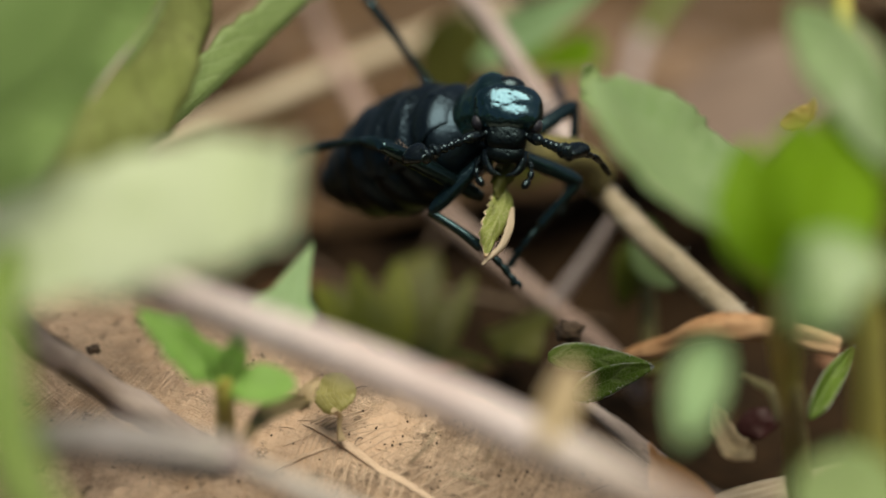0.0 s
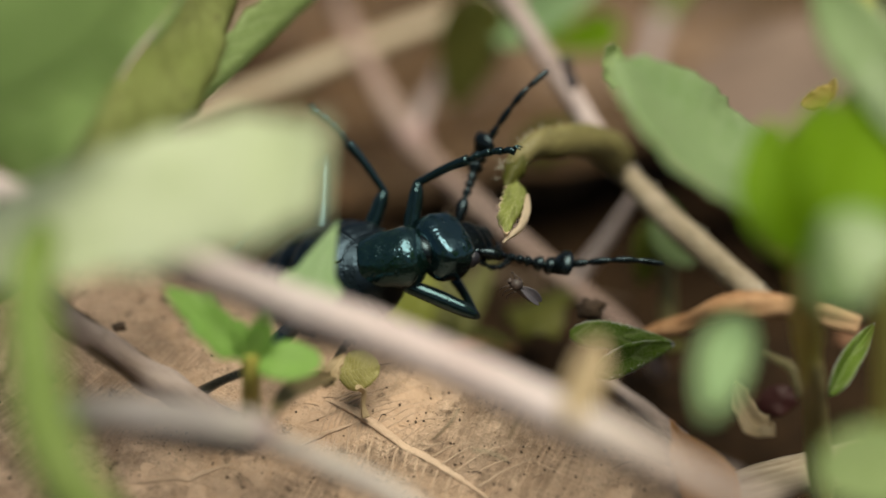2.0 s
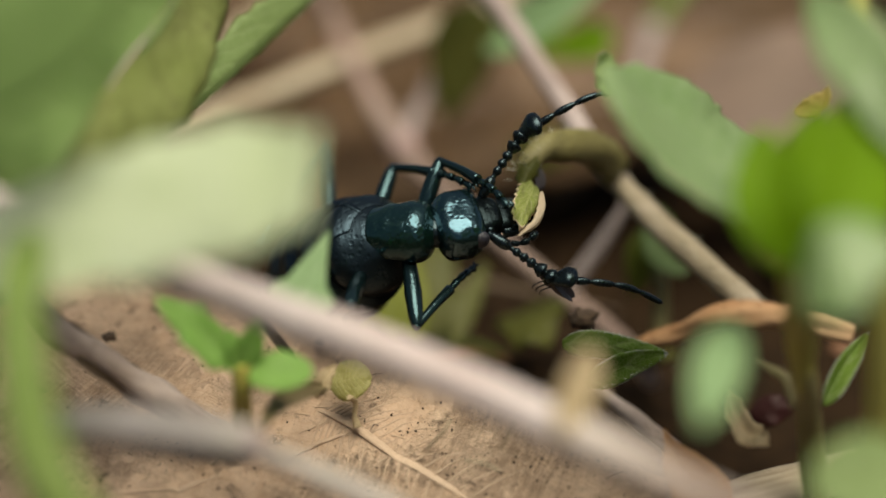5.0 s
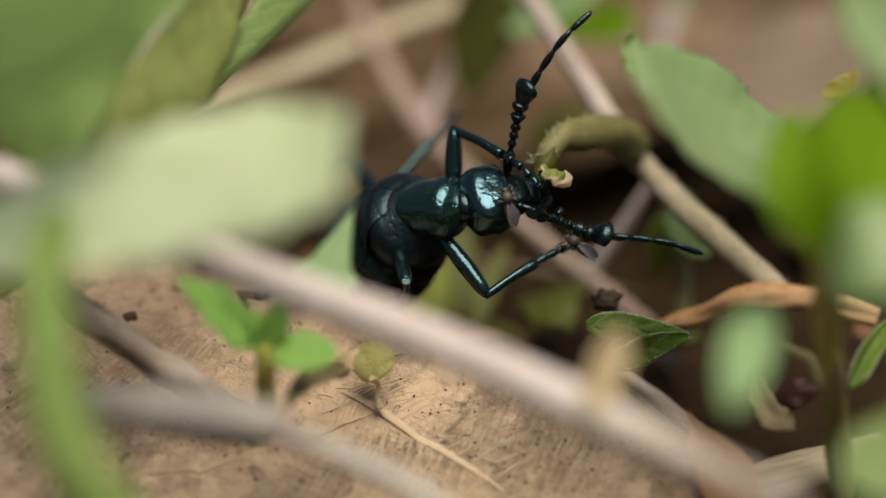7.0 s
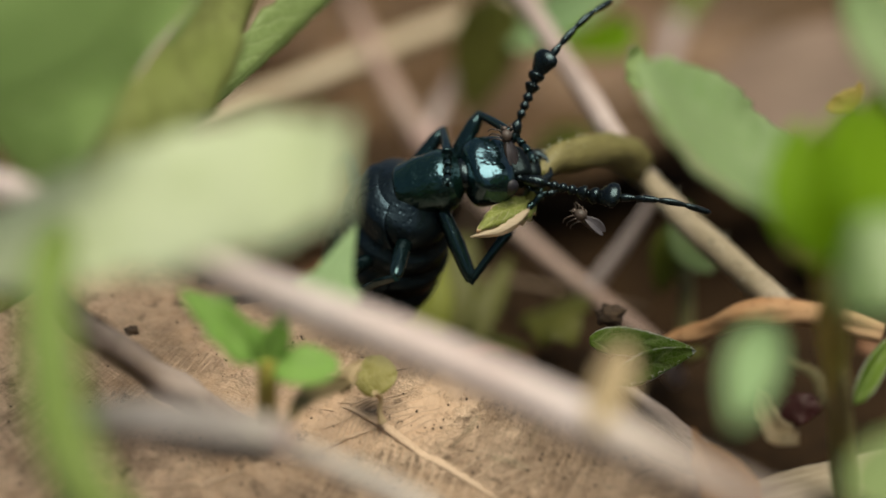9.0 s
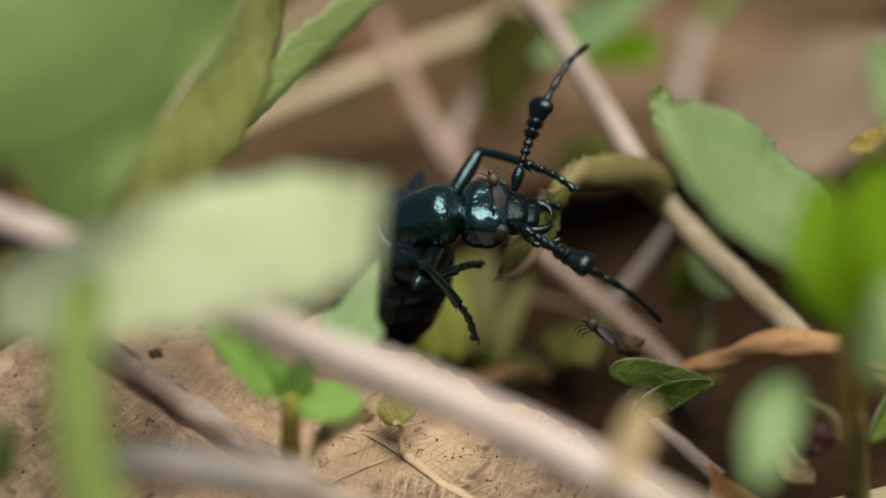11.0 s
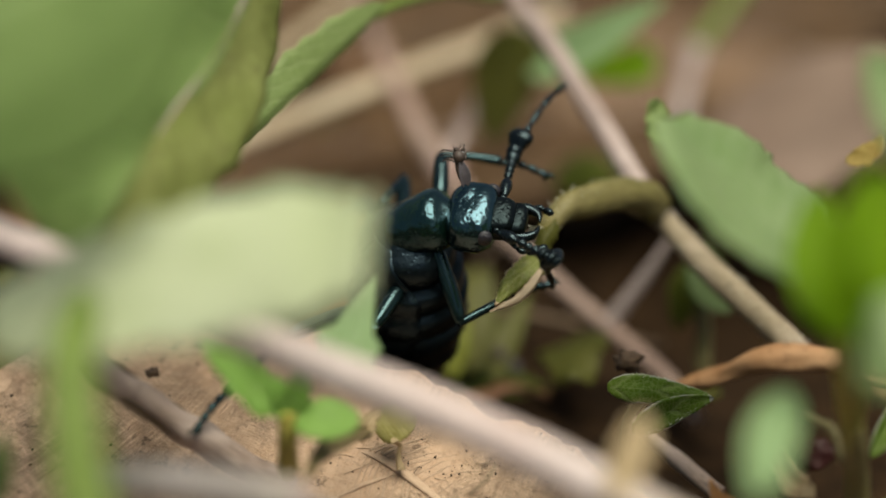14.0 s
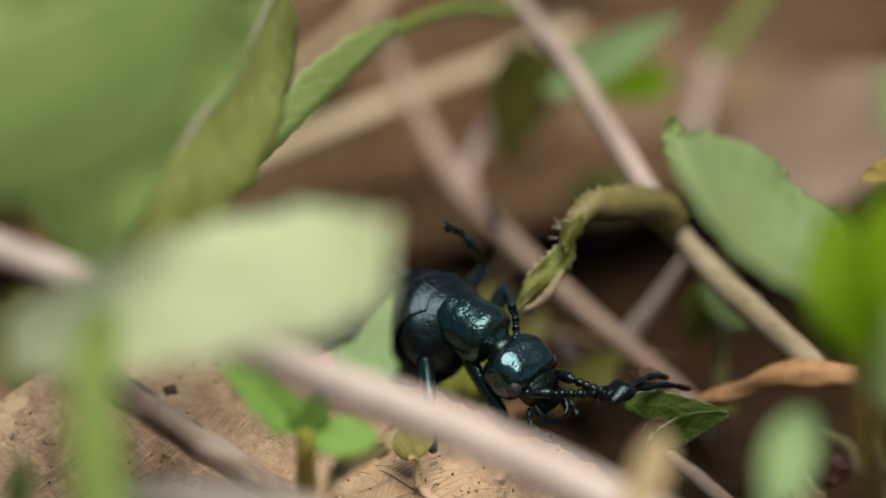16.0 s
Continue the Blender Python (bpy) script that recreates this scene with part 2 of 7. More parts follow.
STEM_MOSS = bark_material("stem_moss", (0.26, 0.235, 0.045), (0.39, 0.36, 0.08), (0.42, 0.39, 0.13), rough=0.5, speck=0.2)
STICK_GREY = bark_material("stick_grey", (0.40, 0.35, 0.30), (0.58, 0.53, 0.46), (0.62, 0.54, 0.54))
STRAW_GROOVED = bark_material("straw_grooved", (0.22, 0.155, 0.09), (0.66, 0.55, 0.41), (0.62, 0.52, 0.40), speck=0.15, streaks=(1.5, 34.0, 1.0))
STRAW = bark_material("straw", (0.32, 0.245, 0.155), (0.44, 0.355, 0.25), (0.51, 0.43, 0.32), speck=0.15)
STRAW_ORANGE = bark_material("straw_orange", (0.20, 0.085, 0.03), (0.40, 0.20, 0.085), (0.52, 0.34, 0.20), speck=0.5, grain=1300.0, streaks=(2.5, 22.0, 1.0))
STEM_SAP = bark_material("stem_sap", (0.09, 0.08, 0.025), (0.175, 0.155, 0.05), (0.24, 0.205, 0.10), rough=0.5, speck=0.4)
STEM_OLIVE = bark_material("stem_olive", (0.12, 0.11, 0.04), (0.21, 0.19, 0.08), (0.28, 0.24, 0.13), speck=0.75, grain=1500.0, rough=0.55)
FIBRE = bark_material("fibre", (0.36, 0.245, 0.165), (0.53, 0.385, 0.28), (0.60, 0.45, 0.33))
STEM_TAN = bark_material("stem_tan", (0.43, 0.335, 0.29), (0.575, 0.465, 0.415), (0.67, 0.58, 0.53))
STEM_LOW = bark_material("stem_low", (0.20, 0.16, 0.10), (0.33, 0.275, 0.20), (0.46, 0.385, 0.33), speck=0.75, grain=1300.0)
NODE = plain_material("pink_node", (0.36, 0.22, 0.2), (0.5, 0.34, 0.32), 0.6, 700.0)
HAIR = plain_material("plant_hair", (0.55, 0.55, 0.45), (0.7, 0.7, 0.6), 0.4)
# Near-black: the shade in cavities under the litter is put into this colour.
SOIL_SHADED = plain_material("soil", (0.008, 0.005, 0.003), (0.038, 0.021, 0.010), 1.0, 350.0, bump=0.9)
SOIL_SHADED.node_tree.nodes["Principled BSDF"].inputs["Specular IOR Level"].default_value = 0.08
CRUMB = plain_material("crumbs", (0.02, 0.014, 0.01), (0.10, 0.06, 0.035), 0.9, 900.0, bump=0.8)
SHELL_HEAD = shell_material("shell_head", (0.0022, 0.0065, 0.0065), 0.17, 2600.0, 0.38, 1000.0, 0.55, 1.88, (0.44, 0.80, 1.0))
SHELL = shell_material("shell_thorax", (0.0020, 0.0070, 0.0045), 0.19, 3000.0, 0.4, 1200.0, 0.5, 1.78, (0.44, 0.82, 1.0))
SHELL_DARK = shell_material("shell_abdomen", (0.0018, 0.0028, 0.0036), 0.34, 2600.0, 0.4, 1500.0, 0.3, 1.5, (0.50, 0.78, 1.0))
SHELL_LEG = shell_material("shell_leg", (0.0025, 0.0060, 0.0065), 0.16, 3600.0, 0.25, 1600.0, 0.3, 1.62, (0.50, 0.88, 0.97))
SHELL_BLACK = shell_material("shell_antenna", (0.0018, 0.0022, 0.0026), 0.26, 3600.0, 0.2, 1600.0, 0.2, 1.50, (0.60, 0.88, 1.0))
SHELL_MUZZLE = shell_material("shell_muzzle", (0.0016, 0.0022, 0.0024), 0.30, 3000.0, 0.5, 1200.0, 0.6, 1.28, (0.60, 0.90, 1.0))
EYE = plain_material("compound_eye", (0.014, 0.014, 0.02), (0.03, 0.029, 0.04), 0.4, 6000.0, bump=0.4)
WING = plain_material("midge_wing", (0.07, 0.063, 0.072), (0.125, 0.113, 0.128), 0.28, 1500.0)
MIDGE = plain_material("midge_body", (0.035, 0.026, 0.022), (0.09, 0.065, 0.055), 0.5, 2500.0)


# ---- shapes ----
def V(p):
    return Vector(p)


def curve(points, n):
    """n + 1 points along a smooth line through the given ones."""
    p = [V(q) for q in points]
    p = [2 * p[0] - p[1]] + p + [2 * p[-1] - p[-2]]
    out = []
    for k in range(n + 1):
        s = k / n * (len(p) - 3)
        i = min(int(s), len(p) - 4)
        t = s - i
        a, b, c, d = p[i : i + 4]
        out.append(0.5 * (2 * b + (c - a) * t + (2 * a - 5 * b + 4 * c - d) * t * t + (3 * b - a - 3 * c + d) * t**3))
    return out


def spread(values, s):
    """The value at s (0 to 1) along an even list."""
    x = s * (len(values) - 1)
    i = min(int(x), len(values) - 2)
    return values[i] + (values[i + 1] - values[i]) * (x - i)


def tube(points, radii, n=None, around=10, rough=0.06, seed=0, bm=None, flat=1.0, up=(0, 0, 1)):
    """A round, slightly uneven stem along the points; radii in metres, spread evenly along it."""
    bm = bm or bmesh.new()
    uv = bm.loops.layers.uv.verify()
    n = n or 8 * (len(points) - 1)
    line = curve(points, n)
    rnd = random.Random(seed)
    off = Vector((rnd.uniform(0, 90), rnd.uniform(0, 90), rnd.uniform(0, 90)))
    rings, side = [], None
    for k, c in enumerate(line):
        tan = (line[min(k + 1, n)] - line[max(k - 1, 0)]).normalized()
        side = (side - tan * side.dot(tan)) if side else tan.cross(V(up) if abs(tan.dot(V(up))) < 0.95 else Vector((1, 0, 0)))
        side.normalize()
        other = tan.cross(side)
        r = spread(radii, k / n)
        ring = []
        for j in range(around):
            a = 2 * math.pi * j / around
            w = r * (1 + rough * 2 * noise.noise(c * 400 + off + Vector((math.cos(a), math.sin(a), 0))))
            ring.append(bm.verts.new(c + side * (math.cos(a) * w) + other * (math.sin(a) * w * flat)))
        rings.append(ring)
    for k in range(n):
        for j in range(around):
            f = bm.faces.new((rings[k][j], rings[k][(j + 1) % around], rings[k + 1][(j + 1) % around], rings[k + 1][j]))
            f.smooth = True
            for loop, (a, b) in zip(f.loops, ((k, j), (k, j + 1), (k + 1, j + 1), (k + 1, j))):
                loop[uv].uv = (a / n, b / around)
    bm.faces.new(rings[0][::-1])
    bm.faces.new(rings[-1])
    return bm


def leaf(points, side, width, n=24, m=6, near=0.75, far=0.75, fold=0.15, curl=0.0, wave=0.0, serrate=0.0, teeth=14, thick=0.00018, seed=0, left=1.0, right=1.0, start=0.04, end=0.0, ridges=0, ridge=0.0, ragged=0.0):
    """A leaf blade along its midrib: half width in metres, blade folded up along the rib, edges curled, waved or toothed."""
    bm = bmesh.new()
    uv = bm.loops.layers.uv.verify()
    line = curve(points, n)
    rnd = random.Random(seed)
    off = Vector((rnd.uniform(0, 90), rnd.uniform(0, 90), rnd.uniform(0, 90)))
    top, low = [], []
    for k, c in enumerate(line):
        s = k / n
        tan = (line[min(k + 1, n)] - line[max(k - 1, 0)]).normalized()
        sd = V(side) - tan * V(side).dot(tan)
        sd.normalize()
        nor = sd.cross(tan).normalized()
        shape = max(math.sin(math.pi * min(1, s + 1e-4) ** near), 0) ** far
        shape = max(shape, start * (1 - s) + end * s, 0.012)
        a, b = [], []
        for j in range(-m, m + 1):
            x = j / m
            w = width * shape * (left if j < 0 else right)
            if abs(j) == m and serrate:
                w *= 1 + serrate * ((s * teeth) % 1.0 - 0.5)
            if ragged:
                w *= 1 + ragged * noise.noise(Vector((s * 14, (j > 0) * 9, 1)) + off) + 0.5 * ragged * noise.noise(Vector((s * 60, (j > 0) * 9, 2)) + off)
            h = fold * abs(x) * w + curl * x * x * w + wave * width * noise.noise(Vector((s * 4, x * 1.5, 0)) + off) * (0.3 + abs(x))
            if ridges:
                h += ridge * max(0.0, math.sin((s - abs(x) * 0.32 + 0.02 * noise.noise(Vector((s * 9, x * 3, 5)) + off)) * ridges * 2 * math.pi)) ** 10
                h += ridge * 0.8 * noise.noise(Vector((s * 22, x * 16, 3)) + off)
            p = c + sd * (x * w) + nor * h
            e = thick * (1.0 if abs(j) < m else 0.4)
            a.append(bm.verts.new(p + nor * e * 0.5))
            b.append(bm.verts.new(p - nor * e * 0.5))
        top.append(a)
        low.append(b)
    q = 2 * m

    def face(vs, uvs):
        f = bm.faces.new(vs)
        f.smooth = True
        for loop, c in zip(f.loops, uvs):
            loop[uv].uv = c

    for k in range(n):
        for j in range(q):
            c = [(k / n, j / q), (k / n, (j + 1) / q), ((k + 1) / n, (j + 1) / q), ((k + 1) / n, j / q)]
            face((top[k][j], top[k][j + 1], top[k + 1][j + 1], top[k + 1][j]), c)
            face((low[k + 1][j], low[k + 1][j + 1], low[k][j + 1], low[k][j]), c[::-1])
        for j in (0, q):
            c = [(k / n, j / q), ((k + 1) / n, j / q)] * 2
            face((top[k][j], top[k + 1][j], low[k + 1][j], low[k][j]), c)
    for k in (0, n):
        for j in range(q):
            face((top[k][j], top[k][j + 1], low[k][j + 1], low[k][j]), [(k / n, j / q)] * 4)
    bmesh.ops.recalc_face_normals(bm, faces=bm.faces)
    return bm


def rib(points, width, side, n=24, seed=0):
    """The midrib of a leaf: a fine ridge that tapers to the tip."""
    return tube(points, [width, width * 0.75, width * 0.5, width * 0.2], n=n, around=6, seed=seed)


def lobes(bm_list):
    bm = bmesh.new()
    for b in bm_list:
        me = bpy.data.meshes.new("piece")
        b.to_mesh(me)
        b.free()
        bm.from_mesh(me)
        bpy.data.meshes.remove(me)
    return bm


def ball(centre, radii, n=14, m=10, power=2.0, noise_amp=0.0, turn=None, seed=0):
    """A rounded, slightly boxy lump (power over 2 squares it)."""
    bm = bmesh.new()
    bmesh.ops.create_uvsphere(bm, u_segments=n, v_segments=m, radius=1.0)
    for v in bm.verts:
        c = v.co.copy()
        if power != 2.0:
            k = (abs(c.x) ** power + abs(c.y) ** power + abs(c.z) ** power) ** (-1 / power)
            c *= k
        if noise_amp:
            c *= 1 + noise_amp * noise.noise(c * 2.3 + Vector((seed * 7.1, 0, 0)))
        c = Vector((c.x * radii[0], c.y * radii[1], c.z * radii[2]))
        if turn:
            c = turn @ c
        v.co = c + V(centre)
    for f in bm.faces:
        f.smooth = True
    return bm


def thing(name, at=(0, 0, 0), label="", category="", group="", kind=""):
    ob = new(name)
    ob.location = at
    ob.empty_display_size = 0.003
    return tagged(ob, label, category, group, kind)


def base_of(ob):
    p = Vector()
    while ob:
        p += ob.location
        ob = ob.parent
    return p


def part(name, bm, material, parent, label="", kind=""):
    """Links a bmesh as one mesh object under a thing or part; the shape is given in the world's place."""
    me = bpy.data.meshes.new(name)
    if parent:
        bmesh.ops.translate(bm, verts=bm.verts, vec=-base_of(parent))
    bm.to_mesh(me)
    bm.free()
    me.materials.append(material)
    ob = new(name, me)
    ob.parent = parent
    return tagged(ob, label, kind=kind)


def single(name, bm, material, label, category, group="", kind="", at=None):
    """A thing of one mesh, its origin at the given place."""
    ob = bpy.data.objects.new(name, bpy.data.meshes.new(name))
    if at is not None:
        bmesh.ops.translate(bm, verts=bm.verts, vec=-V(at))
        ob.location = at
    bm.to_mesh(ob.data)
    bm.free()
    ob.data.materials.append(material)
    scene.collection.objects.link(ob)
    return tagged(ob, label, category, group, kind)


def pivot(ob, at):
    """Puts the origin of a part at a place in the world; the shape stays where it is."""
    move = V(at) - base_of(ob)
    ob.data.transform(Matrix.Translation(-move))
    ob.location = ob.location + move


def leaf_part(name, points, side, width, material, parent, vein=None, label="", **kw):
    side = facing(points, LIT) if side is None else side
    blade = part(name, leaf(points, side, width, **kw), material, parent, label)
    if vein:
        part("midrib", rib(points, width * 0.05, side), vein, blade)
    return blade


def facing(points, normal):
    """The side vector that makes a blade along the points face a direction."""
    return (V(points[-1]) - V(points[0])).cross(V(normal)).normalized()


LIT = (0.2, -0.6, 0.77)


# ---- the ground ----
def ground():
    bm = bmesh.new()
    steps = [-0.8, -0.6, -0.45, -0.35, -0.27] + [-0.2 + 0.005 * k for k in range(81)] + [0.27, 0.35, 0.45, 0.6, 0.8]

    def level(x, y):
        z = -0.004 + max(-0.03, min(0.0, 0.5 * y))
        z -= 0.0065 * math.exp(-(((x - 0.021) / 0.009) ** 2) - ((y - 0.038) / 0.016) ** 2)
        if abs(x) < 0.3 and abs(y) < 0.3:
            z += 0.004 * noise.noise(Vector((x * 40, y * 40, 0))) + 0.002 * noise.noise(Vector((x * 150, y * 150, 4)))
        return z

    grid = [[bm.verts.new((x, y + 0.05, level(x, y + 0.05))) for x in steps] for y in steps]
    for a in range(len(steps) - 1):
        for b in range(len(steps) - 1):
            bm.faces.new((grid[a][b], grid[a][b + 1], grid[a + 1][b + 1], grid[a + 1][b])).smooth = True
    ob = single("ground", bm, SOIL_SHADED, "crumbly soil under leaf litter, gap shade put into its colour", "ground", kind="structure")
    return ob


def litter_leaf(points, width, material, label, name="dry_leaf", side=(1, 0, 0), **kw):
    ob = thing(name, points[0], label, "dry leaf", "dry leaves of the litter")
    kw.setdefault("thick", 0.0003)
    b = part("blade", leaf(points, side, width, **kw), material, ob)
    part("midrib", rib([V(p) + Vector((0, 0, 0.0001)) for p in points], width * 0.02, side), STICK, ob)
    return ob


ground()
# the broad tan leaf across the near floor
FLOOR_LEAF = thing("dry_leaf", (0.0, -0.004, 0.0), "broad tan dead leaf with raised veins", "dry leaf", "dry leaves of the litter")
part("blade", leaf([(-0.0215, 0.0055, 0.0060), (-0.0135, -0.0016, 0.0024), (0.002, -0.0085, -0.0012), (0.026, -0.0175, -0.0056)], (0.40, 0.90, 0.45), 0.0130, n=170, m=44, near=1.0, far=0.4, fold=0.0, curl=-0.08, wave=0.05, ragged=0.10, seed=3, start=0.9, end=0.5, ridges=8, ridge=0.00014, thick=0.0003, right=0.85, left=1.7), DRY, FLOOR_LEAF)
litter_leaf([(-0.075, 0.0, -0.002), (-0.045, 0.006, 0.0), (-0.022, 0.008, 0.0005)], 0.012, DRYPINK, "tan dead leaf with a crumpled edge", side=(-0.2, 1, 0), n=60, m=16, near=0.9, far=0.5, wave=0.2, seed=8, start=0.3, ridges=6, ridge=0.0003)
litter_leaf([(-0.060, -0.02, -0.012), (-0.042, -0.014, -0.008), (-0.019, -0.010, -0.004)], 0.011, RUST, "brown dead leaf half buried under the tan one", side=(-0.2, 1, 0.1), n=40, m=10, wave=0.3, seed=17, start=0.3, ragged=0.1)
litter_leaf([(0.006, -0.016, -0.008), (0.022, -0.014, -0.008), (0.045, -0.014, -0.009)], 0.006, DRYPINK, "brown dead leaf with a torn edge", side=(0.1, 1, 0.1), n=30, m=8, wave=0.3, seed=5, start=0.3)
# a torn flap of leaf that curls up beside the hairy seedling
single("dry_leaf", leaf([(0.00963, -0.02828, 0.01279), (0.01031, -0.02735, 0.01395), (0.01094, -0.02642, 0.01512), (0.01142, -0.02553, 0.01617)], (0.9, 0.3, 0.2), 0.0009, fold=0.4, wave=0.3, seed=67, n=18, near=1.0, far=0.6, start=0.3), PAPER, "small tan flap of dead leaf leaning on a twig", "dry leaf", "dry leaves of the litter", at=(0.00963, -0.02828, 0.01279))
# leaves farther back
litter_leaf([(-0.02, 0.056, -0.002), (0.01, 0.058, 0.0035), (0.035, 0.060, 0.004)], 0.013, DRYDARK, "dark brown rotting dead leaf", side=(0, 1, 0.1), n=30, m=8, wave=0.3, seed=11, start=0.3)
litter_leaf([(0.02524, 0.04532, 0.00327), (0.03181, 0.04471, 0.00811), (0.04151, 0.04410, 0.01331)], 0.0062, DUSTY, "rose-brown dead leaf propped on the litter", side=(0.45, 0.45, 0.78), n=30, m=8, wave=0.08, seed=12, near=0.7, far=0.5, start=0.2, fold=0.2)
litter_leaf([(0.01715, 0.10305, -0.00206), (0.03333, 0.09758, 0.00215), (0.05357, 0.09471, 0.00794)], 0.015, DRYDARK, "dull brown dead leaf deep in the litter", side=(0, 0.8, 0.6), n=30, m=8, wave=0.15, seed=13, start=0.3)
litter_leaf([(0.00615, 0.05843, -0.00213), (0.01498, 0.06163, 0.00153), (0.02528, 0.06602, 0.00288)], 0.009, DRYPINK, "brown dead leaf lying in shade", side=(0, 0.9, 0.45), n=30, m=8, wave=0.2, seed=15, start=0.2)
# The dark material on this leaf stands in for shade beneath the straw.
litter_leaf([(-0.01770, 0.05539, -0.00140), (-0.00726, 0.05419, 0.00215), (0.00403, 0.05626, 0.00313)], 0.008, DRYDARK, "russet dead leaf with straw shade put into its colour", side=(0, 0.98, -0.05), n=30, m=8, wave=0.2, seed=14, start=0.3)
litter_leaf([(-0.01697, 0.10174, -0.00347), (-0.00292, 0.09828, 0.00015), (0.01326, 0.10160, 0.00491)], 0.016, DRYDARK, "faded brown dead leaf far back", side=(0, 0.85, 0.5), n=30, m=8, wave=0.2, seed=16, start=0.3)


def far_litter():
    """More dead leaves all round, behind the near ones."""
    rnd = random.Random(21)
    kinds = ((DRYPINK, "rose-brown curled dead leaf"), (DRYDARK, "dark brown rotting leaf"), (DRY, "tan dry curled dead leaf"), (RUST, "russet dry curled dead leaf"))
    for k in range(34):
        m, words = kinds[rnd.choice((0, 0, 1, 1, 1, 2, 3))]
        a = rnd.uniform(0, 6.28)
        x, y = rnd.uniform(-0.16, 0.16), rnd.uniform(0.085, 0.30)
        if k > 26:
            x, y = rnd.choice((-1, 1)) * rnd.uniform(0.07, 0.15), rnd.uniform(-0.1, 0.08)
        size = rnd.uniform(0.018, 0.034)
        d = Vector((math.cos(a), math.sin(a), rnd.uniform(-0.1, 0.25)))
        c = Vector((x, y, rnd.uniform(0.0, 0.004)))
        litter_leaf([c - d * size, c + Vector((0, 0, rnd.uniform(0, 0.004))), c + d * size], size * rnd.uniform(0.35, 0.55), m, words, side=(-d.y, d.x, rnd.uniform(-0.3, 0.3)), n=20, m=5, wave=0.3, seed=100 + k, start=0.1, fold=rnd.uniform(-0.1, 0.4))


far_litter()


def scraps():
    """Broken bits of leaf and bark that fill the gaps between stems."""
    rnd = random.Random(33)
    kinds = ((DRYDARK, "dark broken scrap of dead leaf"), (MOSSY, "olive broken scrap of dead leaf"), (RUST, "russet broken scrap of dead leaf"), (MOSSY, "olive scrap of moss and leaf"))
    for k in range(70):
        m, words = kinds[rnd.choice((0, 0, 0, 1, 1, 2, 3))]
        x, y = rnd.uniform(-0.03, 0.055), rnd.uniform(0.012, 0.085)
        if 0.012 < x < 0.031 and 0.016 < y < 0.052:
            continue
        size = rnd.uniform(0.0015, 0.006)
        a = rnd.uniform(0, 6.28)
        d = Vector((math.cos(a), math.sin(a), rnd.uniform(-0.2, 0.5)))
        c = Vector((x, y, -0.002 + rnd.uniform(0, 0.003)))
        bm = leaf([c - d * size, c + Vector((0, 0, size * 0.2)), c + d * size], (-d.y, d.x, rnd.uniform(-0.4, 0.4)), size * rnd.uniform(0.3, 0.7), n=10, m=3, wave=0.5, ragged=0.4, far=0.4, start=0.4, end=0.3, seed=300 + k, thick=0.0002)
        single("leaf_scrap", bm, m, words, "leaf scrap", "scraps of the litter", at=c)
    for k in range(14):
        x, y = rnd.uniform(-0.02, 0.05), rnd.uniform(0.015, 0.075)
        if 0.012 < x < 0.031 and 0.016 < y < 0.052:
            continue
        a, ln = rnd.uniform(0, 3.14), rnd.uniform(0.004, 0.012)
        c, d = Vector((x, y, 0.0)), Vector((math.cos(a), math.sin(a), rnd.uniform(-0.1, 0.15))) * ln
        pts = [c - d, c + Vector((0, 0, 0.0006)), c + d]
        single("twig", tube(pts, [0.0002, 0.0003, 0.0002], n=10, around=7, rough=0.2, seed=k), TWIG, "thin dark broken twig in the litter", "twig", "twigs of the litter", at=pts[0])


scraps()


